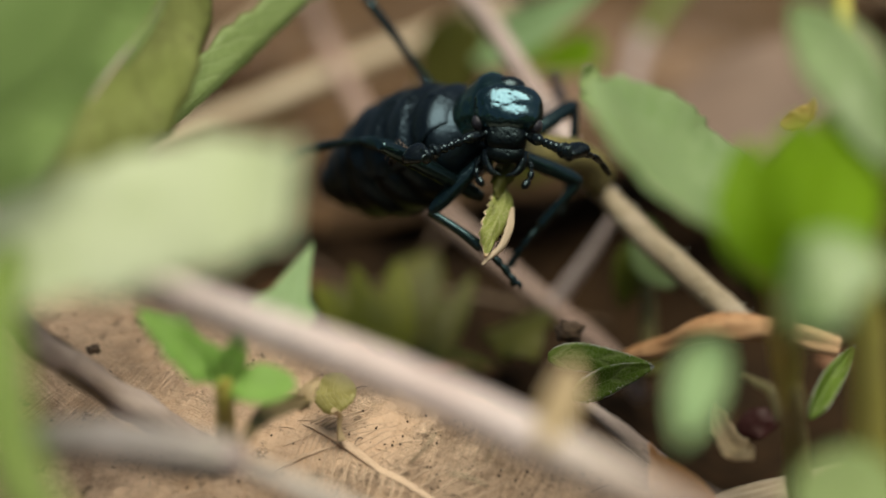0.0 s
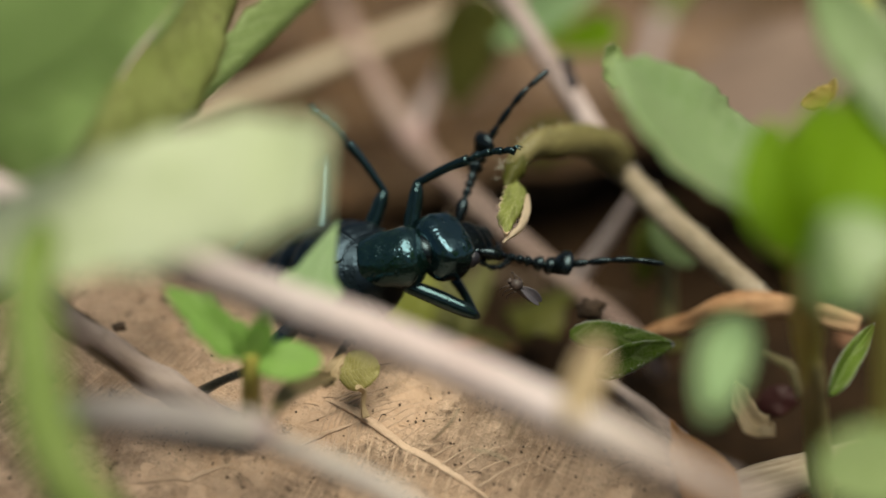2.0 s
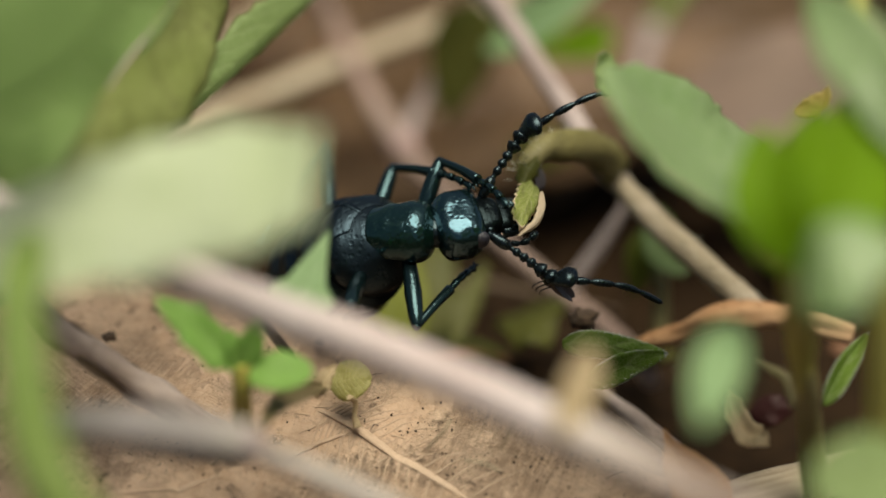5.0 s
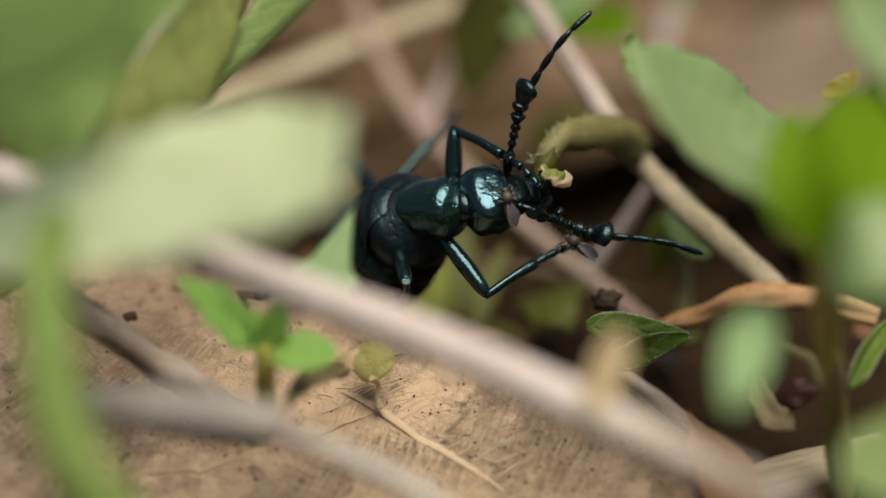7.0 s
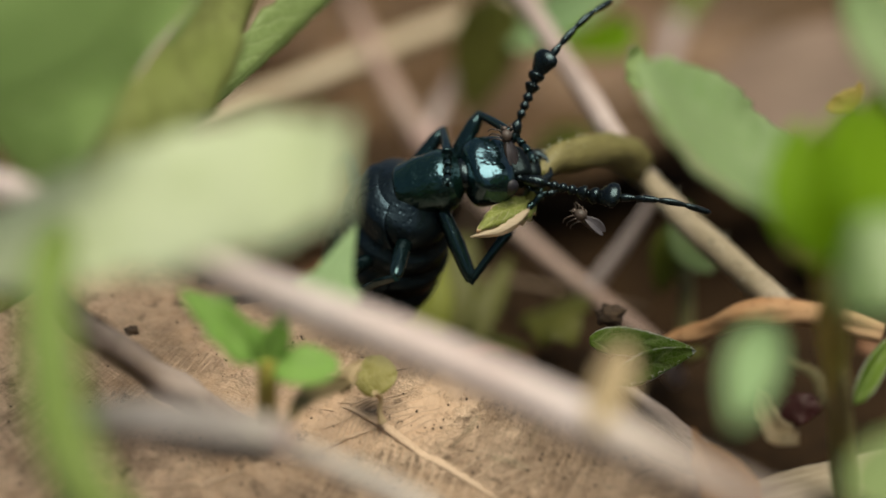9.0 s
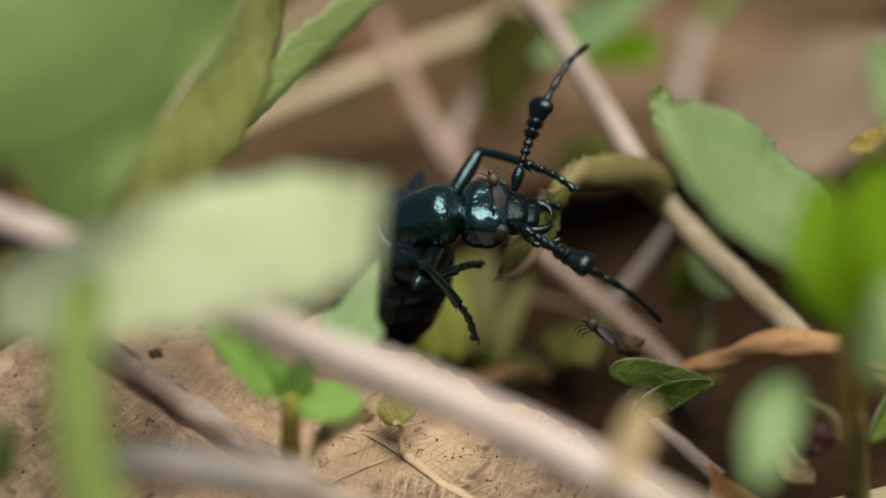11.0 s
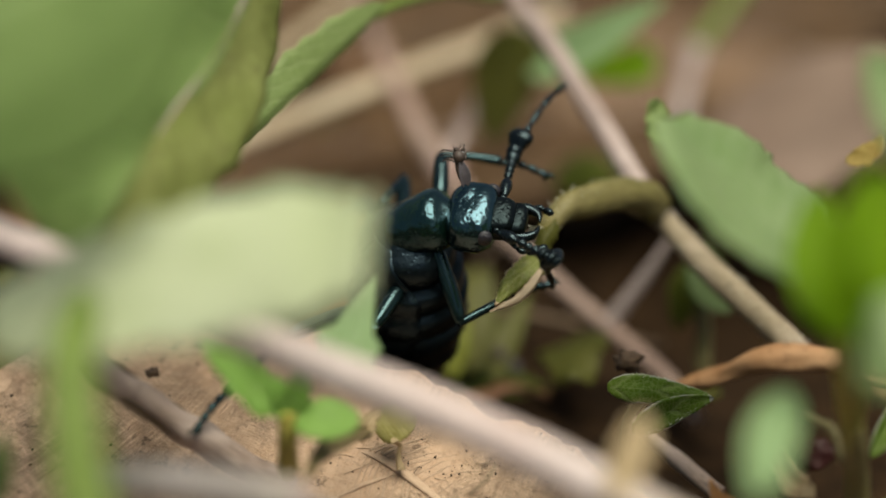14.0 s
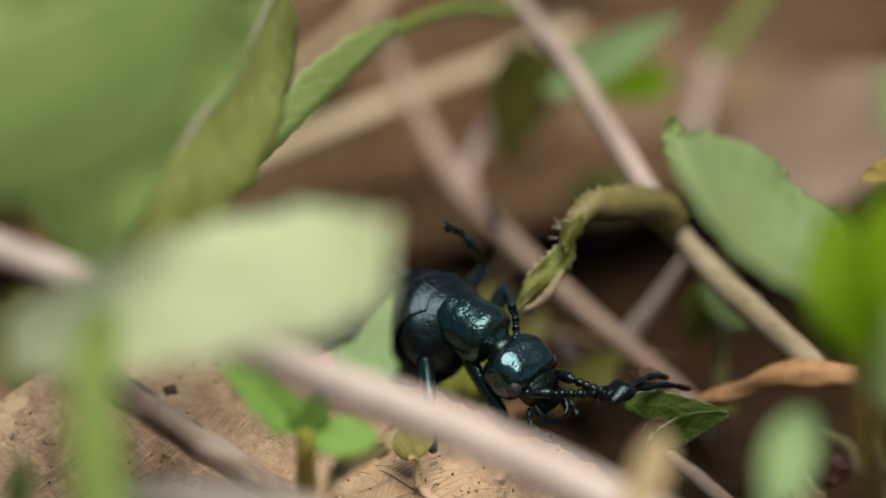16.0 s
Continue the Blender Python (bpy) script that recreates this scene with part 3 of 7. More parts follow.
def floor_details():
    """Raised veins on the broad leaf, and crumbs and fibres strewn over it."""
    blade = [c for c in FLOOR_LEAF.children if c.name.startswith("blade")][0]
    bm = bmesh.new()
    bm.from_mesh(blade.data)
    bmesh.ops.translate(bm, verts=bm.verts, vec=base_of(blade))
    tree = BVHTree.FromBMesh(bm)
    bm.free()

    def drop(x, y, lift=0.0):
        hit = tree.ray_cast(Vector((x, y, 0.05)), Vector((0, 0, -1)))[0]
        return hit + Vector((0, 0, lift)) if hit else None

    def along(points, n=16):
        out = [drop(p.x, p.y, 0.00012) for p in curve(points, n)]
        return [p for p in out if p]

    veins = [
        ([(-0.00205, -0.00210, 0.00225), (-0.00053, -0.00271, 0.00195), (0.00111, -0.00377, 0.00141), (0.00382, -0.00564, 0.00048), (0.00747, -0.00825, -0.00083)], 0.0004),
        ([(0.00033, -0.00339, 0.00160), (-0.00152, -0.00391, 0.00134), (-0.00305, -0.00458, 0.00101), (-0.00444, -0.00539, 0.00060)], 0.00022),
        ([(-0.01413, -0.00761, -0.00050), (-0.01177, -0.00719, -0.00029), (-0.00955, -0.00676, -0.00008), (-0.00733, -0.00597, 0.00032)], 0.00022),
        ([(-0.01270, -0.00754, -0.00047), (-0.00987, -0.00683, -0.00012), (-0.00733, -0.00608, 0.00026)], 0.00016),
    ]
    for pts, r in veins:
        line = along(pts, 30)
        line = [p - Vector((0, 0, 0.00012 + 0.38 * r)) for p in line]
        if len(line) > 3:
            part("vein", tube(line, [r * 0.6, r * 1.2, r * 1.4, r * 1.2, r * 0.6], n=60, around=12, rough=0.25, flat=0.4), FIBRE, blade)
    # fine side veins that leave the main one on both sides
    main = curve(veins[0][0], 22)
    twist = random.Random(14)
    for k in range(2, 22):
        for way in (1, -1):
            d = Vector((0.55 * way - 0.1, 0.35 * way - 0.5 * (way < 0), 0)).normalized()
            ln = twist.uniform(0.0016, 0.0036)
            bend = Vector((twist.uniform(0.2, 0.5), twist.uniform(-0.4, -0.1), 0)) * ln
            line = [p - Vector((0, 0, 0.00014)) for p in along([main[k], main[k] + d * ln * 0.5 + bend * 0.3, main[k] + d * ln + bend], 10)]
            if len(line) > 5:
                part("vein", tube(line, [0.00008, 0.00007, 0.00003], n=20, around=6, rough=0.4), FIBRE, blade)
    rnd = random.Random(9)
    pieces = bmesh.new()
    for k in range(850):
        x, y = rnd.uniform(-0.024, 0.022), rnd.uniform(-0.016, 0.008)
        if k > 500:
            cx, cy, spread_x = rnd.choice(((-0.0115, -0.0045, 0.0012), (0.0075, -0.0062, 0.0016), (0.0118, -0.0068, 0.0022), (0.0045, -0.0035, 0.0018), (-0.006, 0.0015, 0.0014), (0.0005, -0.0075, 0.0020)))
            x, y = rnd.gauss(cx, spread_x), rnd.gauss(cy, 0.0007)
        p = drop(x, y)
        if not p:
            continue
        if rnd.random() < 0.985:
            r = rnd.choice((0.00002, 0.00003, 0.00003, 0.00004, 0.00004, 0.00006, 0.00009))
            m = Matrix.LocRotScale(p + Vector((0, 0, r * 0.3)), Euler((rnd.uniform(0, 6), rnd.uniform(0, 6), 0)), Vector((r * rnd.uniform(0.7, 1.8), r, r * 0.7)))
            bmesh.ops.create_icosphere(pieces, subdivisions=1, radius=1.0, matrix=m)
        else:
            a, ln = rnd.uniform(0, 6.28), rnd.uniform(0.0006, 0.002)
            d = Vector((math.cos(a), math.sin(a), 0)) * ln
            tube([p, p + d * 0.5 + Vector((0, 0, rnd.uniform(0.0, 0.0003))), p + d], [0.00003, 0.00004, 0.00002], n=4, around=4, rough=0, bm=pieces)
    single("litter_crumbs", pieces, CRUMB, "dark crumbs and plant fibres strewn over dead leaves", "debris", kind="stuff")
    threads = bmesh.new()
    for k in range(46):
        if k < 14:
            a, b = V((-0.00086, -0.00252, 0.00204)), V((0.00622, -0.00746, -0.00043))
            p = a.lerp(b, rnd.random())
            d = Vector((-0.85, -0.5 + rnd.uniform(-0.7, 0.7), 0)).normalized() * rnd.uniform(0.0006, 0.003)
        else:
            c = V((0.01111, -0.00683, -0.00011)) if k < 32 else V((-0.00152, -0.00496, 0.00082))
            p = c + Vector((rnd.gauss(0, 0.0045), rnd.gauss(0, 0.0022), 0))
            g = rnd.uniform(-0.5, 0.5)
            d = Vector((math.cos(g), math.sin(g) * 0.6, 0)) * rnd.uniform(0.0008, 0.002)
        line = along([p, p + d * 0.5 + Vector((rnd.uniform(-1, 1), rnd.uniform(-1, 1), 0)) * 0.0001, p + d], 6)
        if len(line) > 3:
            tube([q - Vector((0, 0, 0.00008)) for q in line], [0.00002, 0.00004, 0.00003, 0.00001], n=6, around=5, rough=0.2, bm=threads)
    single("leaf_fibres", threads, FIBRE, "fine pale fibres of a decaying leaf", "fibres", kind="stuff")
    for pts in (
        [(-0.01849, -0.01282, 0.00656), (-0.01939, -0.01329, 0.00808), (-0.01977, -0.01369, 0.00987), (-0.01894, -0.01322, 0.01127)],
        [(-0.01960, -0.01226, 0.00795), (-0.01894, -0.01280, 0.00949), (-0.01879, -0.01229, 0.01089)],
        [(0.00426, -0.00691, 0.00208), (0.00517, -0.00753, 0.00342), (0.00565, -0.00728, 0.00418)],
        [(0.00843, -0.00889, 0.00300), (0.00871, -0.00914, 0.00381), (0.00914, -0.00935, 0.00476)],
        [(0.00638, -0.00903, 0.00237), (0.00733, -0.00912, 0.00224), (0.00844, -0.00932, 0.00181)],
    ):
        rod("rootlet", pts, [0.00008, 0.0001, 0.00006], STRAW, "fine dry rootlet curling over dead leaves", "rootlet", around=6, seed=len(pts))


# ---- straws, sticks and stems ----
def rod(name, points, radii, material, label, category, around=12, rough=0.08, seed=0, **kw):
    return single(name, tube(points, radii, around=around, rough=rough, seed=seed, **kw), material, label, category, at=points[0])


rod("dry_straw", [(-0.01955, 0.03953, 0.00394), (-0.01025, 0.04257, 0.00754), (-0.00160, 0.04536, 0.01041), (0.00991, 0.04839, 0.01422), (0.01354, 0.04984, 0.01571)], [0.0011, 0.00135, 0.0014, 0.0013, 0.0011], STRAW, "flat pale straw lying across the litter", "straw", seed=1, flat=0.55)
rod("dry_straw", [(-0.01005, 0.04540, 0.01246), (-0.00614, 0.04623, 0.01501), (-0.00094, 0.04764, 0.01924)], [0.0012, 0.0012, 0.0012], STRAW, "short pale straw stub behind green leaves", "straw", seed=2, flat=0.5)
PEELING = [(-0.01837, -0.00620, 0.01159), (-0.01693, -0.00589, 0.00969), (-0.01483, -0.00564, 0.00771), (-0.01177, -0.00529, 0.00524), (-0.00863, -0.00499, 0.00292), (-0.00608, -0.00465, 0.00123)]
PEELING_STICK = rod("stick", PEELING, [0.0006, 0.00085, 0.0009, 0.0009, 0.00085, 0.0007], STICK, "dark peeling stick lying on a dead leaf", "stick", seed=3, rough=0.22, n=60, around=16)
for lift, away, first in ((0.00062, 0.00042, 1), (-0.00045, -0.00070, 0)):
    strip = [V(q) + Vector((0, away, lift)) for q in PEELING[first : first + 4]]
    part("bark_strip", leaf(strip, (0.75, 0.2, 0.65), 0.00028, n=40, m=3, near=0.9, far=0.4, fold=-0.3, wave=0.5, ragged=0.5, thick=0.00008, seed=31 + first), TWIG, PEELING_STICK, "dark peeling strip of bark")
GREY_STICK = rod("stick", [(-0.01561, -0.01818, -0.00781), (-0.01541, -0.02038, 0.00372), (-0.01543, -0.02193, 0.00824), (-0.01490, -0.02309, 0.01096), (-0.01014, -0.02413, 0.01160), (-0.00531, -0.02370, 0.01042)], [0.0008, 0.0007, 0.0007, 0.0009, 0.001], STICK_GREY, "pale grey broken stick end", "stick", seed=4, rough=0.12)
part("broken_end", ball((-0.00531, -0.02370, 0.01042), (0.00105, 0.00085, 0.00095), 18, 12, 2.2, 0.25, seed=7), STEM_ROSE, GREY_STICK, "whitish worn broken end")
rod("stick", [(-0.00480, -0.02290, 0.00974), (-0.00150, -0.02350, 0.00850), (0.00346, -0.02463, 0.00599), (0.00906, -0.02599, 0.00000)], [0.0005, 0.00055, 0.0005, 0.0005], STICK_GREY, "thin grey-green stalk over a dead leaf", "stick", seed=5, rough=0.12)
FALLEN = thing("fallen_twig", (-0.02350, -0.01348, 0.02143), "thick rosy dry stem lying slantwise", "stem")
part("stem", tube([(-0.02350, -0.01348, 0.02143), (-0.01842, -0.01572, 0.02021), (-0.01040, -0.01847, 0.01799), (-0.00481, -0.02017, 0.01632), (0.00069, -0.02169, 0.01480), (0.00606, -0.02414, 0.01332), (0.01110, -0.02805, 0.01239)], [0.0008, 0.0009, 0.00098, 0.00105, 0.0011, 0.0011, 0.00099], seed=6, around=14, rough=0.025), STEM_ROSE, FALLEN)
part("stem_tip", tube([(0.01060, -0.02766, 0.01248), (0.01286, -0.03036, 0.01242), (0.01461, -0.03266, 0.01245), (0.01767, -0.03765, 0.01281)], [0.00100, 0.00086, 0.00072, 0.00048], seed=6, around=14, rough=0.03), STEM_TAN, FALLEN, "thinner pale tan end of the stem")
rod("stick", [(0.01886, 0.01905, 0.00831), (0.01705, 0.01986, 0.00466), (0.01459, 0.02053, 0.00055)], [0.0003, 0.00045, 0.0006], STEM_BROWN, "short bare brown twig in the shade", "stick", seed=7)
rod("stick", [(0.01452, 0.00417, 0.00156), (0.01669, 0.00161, 0.00064), (0.01965, -0.00118, -0.00082)], [0.0004, 0.0005, 0.0005], STICK, "dark rough stick sinking into the litter", "stick", seed=8, rough=0.2)
rod("dry_straw", [(0.01744, 0.00565, 0.00305), (0.01975, 0.00490, 0.00419), (0.02306, 0.00418, 0.00554), (0.02721, 0.00405, 0.00566), (0.03102, 0.00355, 0.00474)], [0.00025, 0.0007, 0.00088, 0.00085, 0.0005], STRAW_ORANGE, "rolled orange-brown dry stalk", "straw", seed=9, rough=0.3, n=70, around=18)
rod("dry_straw", [(0.01951, -0.00796, -0.00191), (0.02372, -0.00765, -0.00054), (0.02953, -0.00740, 0.00083)], [0.0018, 0.0019, 0.0019], STRAW_GROOVED, "pale flat straw at the foot of a plant", "straw", seed=10, flat=0.5)
rod("green_stalk", [(0.02089, 0.01569, -0.00020), (0.02095, 0.01706, 0.00337), (0.02042, 0.01818, 0.00621)], [0.00055, 0.0005, 0.0004], STEM_OLIVE, "olive-green stalk standing in shade", "stalk", seed=11)


floor_details()


# the long brown stem with an arched, hairy, withered side shoot
def main_stem():
    ob = thing("creeper", (0.02541, 0.00608, 0.00593), "brown-pink hairy creeper with a withered shoot", "creeper")
    base = [(0.02520, 0.00484, 0.00551), (0.02379, 0.00644, 0.00672), (0.01994, 0.00981, 0.00952), (0.01639, 0.01429, 0.01244)]
    upper = [(0.01760, 0.01276, 0.01144), (0.01639, 0.01429, 0.01244), (0.01362, 0.02106, 0.01580), (0.01071, 0.02783, 0.01915), (0.00768, 0.03330, 0.02192), (0.00573, 0.03656, 0.02461)]
    part("stem", tube(upper, [0.00070, 0.00074, 0.00071, 0.0007, 0.00069, 0.00068], seed=20, rough=0.08, n=50, around=14), STEM_BROWN, ob, "pinkish grey stem")
    stem_base = part("stem", tube(base, [0.00094, 0.00092, 0.00084, 0.00066], seed=24, rough=0.1, n=40, around=14), STEM_LOW, ob, "speckled olive-brown stem base")
    fuzz = random.Random(6)
    for k, c in enumerate(curve(base, 60)[8:]):
        d = Vector((fuzz.uniform(-0.8, 0.8), fuzz.uniform(-0.9, 0.1), fuzz.uniform(-0.3, 1.0))).normalized()
        a = c + d * 0.0008
        part("hair", tube([a, a + d * 0.0003, a + d * 0.0005], [0.000025, 0.00002, 0.00001], n=3, around=4, rough=0), HAIR, stem_base)
    joint = V((0.01684, 0.01294, 0.01177))
    arch = [joint, (0.01634, 0.01238, 0.01305), (0.01363, 0.00989, 0.01467), (0.01114, 0.00796, 0.01495), (0.00950, 0.00666, 0.01418), (0.00878, 0.00578, 0.01321)]
    shoot = part("shoot", tube(arch, [0.0006, 0.00095, 0.00108, 0.00098, 0.00072, 0.0003], seed=21, n=40, rough=0.3), STEM_SAP, ob, "arched olive-brown withered shoot")
    pivot(shoot, joint)
    rnd = random.Random(5)
    for k, c in enumerate(curve(arch, 40)):
        for _ in range(2):
            d = Vector((rnd.uniform(-0.7, 0.7), rnd.uniform(-0.8, 0.2), rnd.uniform(-0.1, 1.0))).normalized()
            a = c + d * 0.0005
            part("hair", tube([a, a + d * 0.0003 + Vector((0, 0, 0.0001)), a + d * 0.0005 + Vector((-0.0001, 0, 0.0001))], [0.00002, 0.000016, 0.000008], n=3, around=4, rough=0), HAIR, shoot)
    part("leaf_stub", leaf([(0.00978, 0.00605, 0.01459), (0.00907, 0.00517, 0.01363), (0.00872, 0.00450, 0.01241)], (1, 0.2, 0.2), 0.0006, n=16, m=3, fold=0.6, wave=0.6, seed=23, serrate=0.4, teeth=6), MOSSY, shoot, "yellow-green scrap of leaf")
    wither = leaf([(0, 0, 0), (0.0018, 0.0002, 0.0002), (0.0038, -0.0001, 0.0), (0.0056, 0.0001, -0.0007)], (0, 1, 0.2), 0.00088, n=36, m=6, fold=0.6, wave=0.6, serrate=0.3, teeth=9, seed=22, start=0.4)
    bmesh.ops.translate(wither, verts=wither.verts, vec=base_of(ob))
    tip = part("withered_leaf", wither, WITHER, ob, "shrivelled papery leaf tip")
    edge = leaf([(0.0020, 0.0007, 0.0005), (0.0034, 0.0010, 0.0003), (0.0048, 0.0008, -0.0002), (0.0060, 0.0001, -0.0009)], (0, 0.8, -0.6), 0.00032, n=24, m=4, fold=0.7, wave=0.4, seed=26, start=0.3, ragged=0.2)
    bmesh.ops.translate(edge, verts=edge.verts, vec=base_of(ob))
    part("leaf_edge", edge, CREAM, tip, "curled cream papery leaf edge")
    return shoot, tip


SHOOT, WITHERED = main_stem()


def second_stem():
    ob = thing("creeper", (0.01862, 0.01589, -0.00094), "pinkish creeper with a swollen node", "creeper")
    line = [(0.02009, 0.01219, -0.00212), (0.01824, 0.01604, -0.00059), (0.01226, 0.02370, 0.00223), (0.00622, 0.03254, 0.00531), (0.00403, 0.03632, 0.00663), (0.00156, 0.04169, 0.00933), (-0.00083, 0.04737, 0.01284), (-0.00356, 0.05354, 0.01763)]
    part("stem", tube(line, [0.0006, 0.0006, 0.0006, 0.00065, 0.0009, 0.0008, 0.0007, 0.0006], seed=30, n=70, around=14), STEM_PINK, ob)
    part("node", ball((0.00424, 0.03631, 0.00663), (0.00115, 0.00105, 0.0013), 16, 12, 2.0, 0.15), NODE, ob, "swollen pink node")
    part("side_stem", tube([(0.00424, 0.03639, 0.00683), (0.00512, 0.03821, 0.00890), (0.00685, 0.04033, 0.01182), (0.00911, 0.04326, 0.01411)], [0.0006, 0.0005, 0.0004, 0.0003], seed=31), STEM_BROWN, ob)
    leaf_part("leaf", [(0.00950, 0.03896, 0.01727), (0.00844, 0.03860, 0.01343), (0.00729, 0.03776, 0.00834)], None, 0.0026, MOSSY, ob, STEM_GREEN, seed=32, fold=0.2)


second_stem()


# ---- the plants ----
def back_plant():
    """Green leaves behind, on an arched stalk."""
    ob = thing("creeping_plant", (0.00622, 0.03221, 0.02141), "green toothed leaves on an arched stalk", "plant")
    part("stalk", tube([(0.00722, 0.03218, 0.02142), (0.00363, 0.02747, 0.02282), (0.00045, 0.02242, 0.02333), (-0.00143, 0.01825, 0.02347)], [0.0006, 0.00045, 0.0004, 0.0003], seed=40), STEM_GREEN, ob)
    leaf_part("leaf", [(-0.00066, 0.01657, 0.02475), (-0.00460, 0.01249, 0.02210), (-0.00860, 0.00735, 0.01949), (-0.01170, 0.00251, 0.01774)], (0.6, 0.25, -0.72), 0.0018, GREEN, ob, None, seed=41, fold=0.3, right=0.35, serrate=0.25, near=0.8)
    leaf_part("leaf", [(0.01012, 0.03893, 0.01405), (0.01404, 0.03639, 0.01613), (0.01963, 0.03465, 0.02048)], None, 0.0021, SAGE, ob, STEM_GREEN, seed=42, fold=0.3)
    leaf_part("leaf", [(0.02019, 0.04491, 0.01373), (0.01845, 0.04457, 0.01268), (0.01381, 0.04638, 0.01141)], (0.2, 0.3, 0.9), 0.0016, VIVID, ob, None, seed=43)


back_plant()


def grey_joint():
    ob = thing("creeper", (0.02400, 0.05140, 0.00857), "grey-pink creeper with one swollen joint", "creeper")
    part("stem", tube([(0.02333, 0.05028, 0.00555), (0.02422, 0.05188, 0.00986), (0.02499, 0.05267, 0.01202)], [0.0006, 0.0007, 0.001], seed=45), STEM_ROSE, ob)
    part("shoot", tube([(0.02499, 0.05264, 0.01193), (0.02671, 0.05344, 0.01419), (0.02962, 0.05564, 0.01743), (0.03256, 0.05753, 0.01983)], [0.0009, 0.0007, 0.0006, 0.0006], seed=46), STEM_GREEN, ob)


grey_joint()


def hairy_leaf():
    ob = thing("seedling", (0.01931, -0.00009, 0.00507), "small dark green hairy folded leaf with a grey tip", "seedling")
    upper = leaf_part("leaf", [(0.01271, 0.00019, 0.00564), (0.01425, -0.00043, 0.00586), (0.01640, -0.00022, 0.00552), (0.01905, 0.00012, 0.00502)], (0.0, 0.34, 0.94), 0.00088, HAIRY, ob, None, seed=50, near=0.72, far=0.6, fold=0.12, start=0.3, wave=0.1, ragged=0.05, n=30)
    lower = leaf_part("leaf", [(0.01383, -0.00340, 0.00468), (0.01521, -0.00233, 0.00486), (0.01688, -0.00119, 0.00499), (0.01905, 0.00012, 0.00502)], (0.25, 0.30, 0.92), 0.00098, HAIRY, ob, None, seed=51, near=0.72, far=0.6, fold=-0.12, start=0.4, wave=0.1, ragged=0.05, n=30)
    part("stalk", tube([(0.01526, -0.00001, 0.00540), (0.01417, 0.00024, 0.00391), (0.01395, 0.00059, 0.00191), (0.01424, 0.00079, -0.00042)], [0.00028, 0.0003, 0.0003, 0.0003], seed=52), STEM_OLIVE, ob)
    rnd = random.Random(8)
    for line, blade, count in (([(0.01354, 0.00012, 0.00643), (0.01485, -0.00018, 0.00663), (0.01674, -0.00004, 0.00607), (0.01886, 0.00006, 0.00515)], upper, 60), ([(0.01423, -0.00360, 0.00419), (0.01566, -0.00265, 0.00435), (0.01731, -0.00135, 0.00458), (0.01886, -0.00002, 0.00493)], lower, 44)):
        spots = curve(line, 40)
        for k in range(count):
            a = spots[rnd.randrange(41)] + Vector((rnd.uniform(-1, 1), rnd.uniform(-1, 1), rnd.uniform(-1, 1))) * 0.0001
            d = Vector((rnd.uniform(-0.8, 0.5), rnd.uniform(-0.6, 0.1), rnd.uniform(-0.2, 1.0) if blade is upper else rnd.uniform(-1.0, 0.3))).normalized()
            ln = rnd.uniform(0.00006, 0.00018)
            part("hair", tube([a, a + d * ln * 0.5, a + d * ln], [0.000013, 0.00001, 0.000006], n=3, around=4, rough=0), HAIR, blade)


hairy_leaf()


def sprout():
    ob = thing("seedling", (-0.00600, -0.00913, 0.00503), "fresh green seedling with rounded leaves", "seedling")
    part("stem", tube([(-0.00602, -0.00878, 0.00453), (-0.00603, -0.00983, 0.00603), (-0.00600, -0.01079, 0.00779), (-0.00602, -0.01083, 0.00913)], [0.0006, 0.00055, 0.00055, 0.0005], seed=55), STEM_MOSS, ob, "short yellow-brown stem")
    leaf_part("leaf", [(-0.00608, -0.01088, 0.00899), (-0.00742, -0.01093, 0.01016), (-0.00906, -0.01086, 0.01160), (-0.01059, -0.01077, 0.01312)], None, 0.00125, FRESH, ob, STEM_GREEN, seed=56, fold=0.25, near=0.7, far=0.6, wave=0.3, ragged=0.35, start=0.3, n=30)
    leaf_part("leaf", [(-0.00532, -0.01091, 0.00900), (-0.00454, -0.01148, 0.00898), (-0.00333, -0.01175, 0.00896), (-0.00205, -0.01196, 0.00912)], None, 0.0013, FRESH, ob, None, seed=57, fold=0.15, far=0.45, near=0.9)
    leaf_part("leaf", [(-0.00601, -0.01088, 0.00899), (-0.00545, -0.01095, 0.01033), (-0.00513, -0.01096, 0.01180)], None, 0.0008, FRESH, ob, None, seed=58)
    leaf_part("leaf", [(-0.00608, -0.01079, 0.00895), (-0.00636, -0.01097, 0.01018), (-0.00672, -0.01077, 0.01124)], None, 0.0006, FRESH, ob, None, seed=59)


sprout()


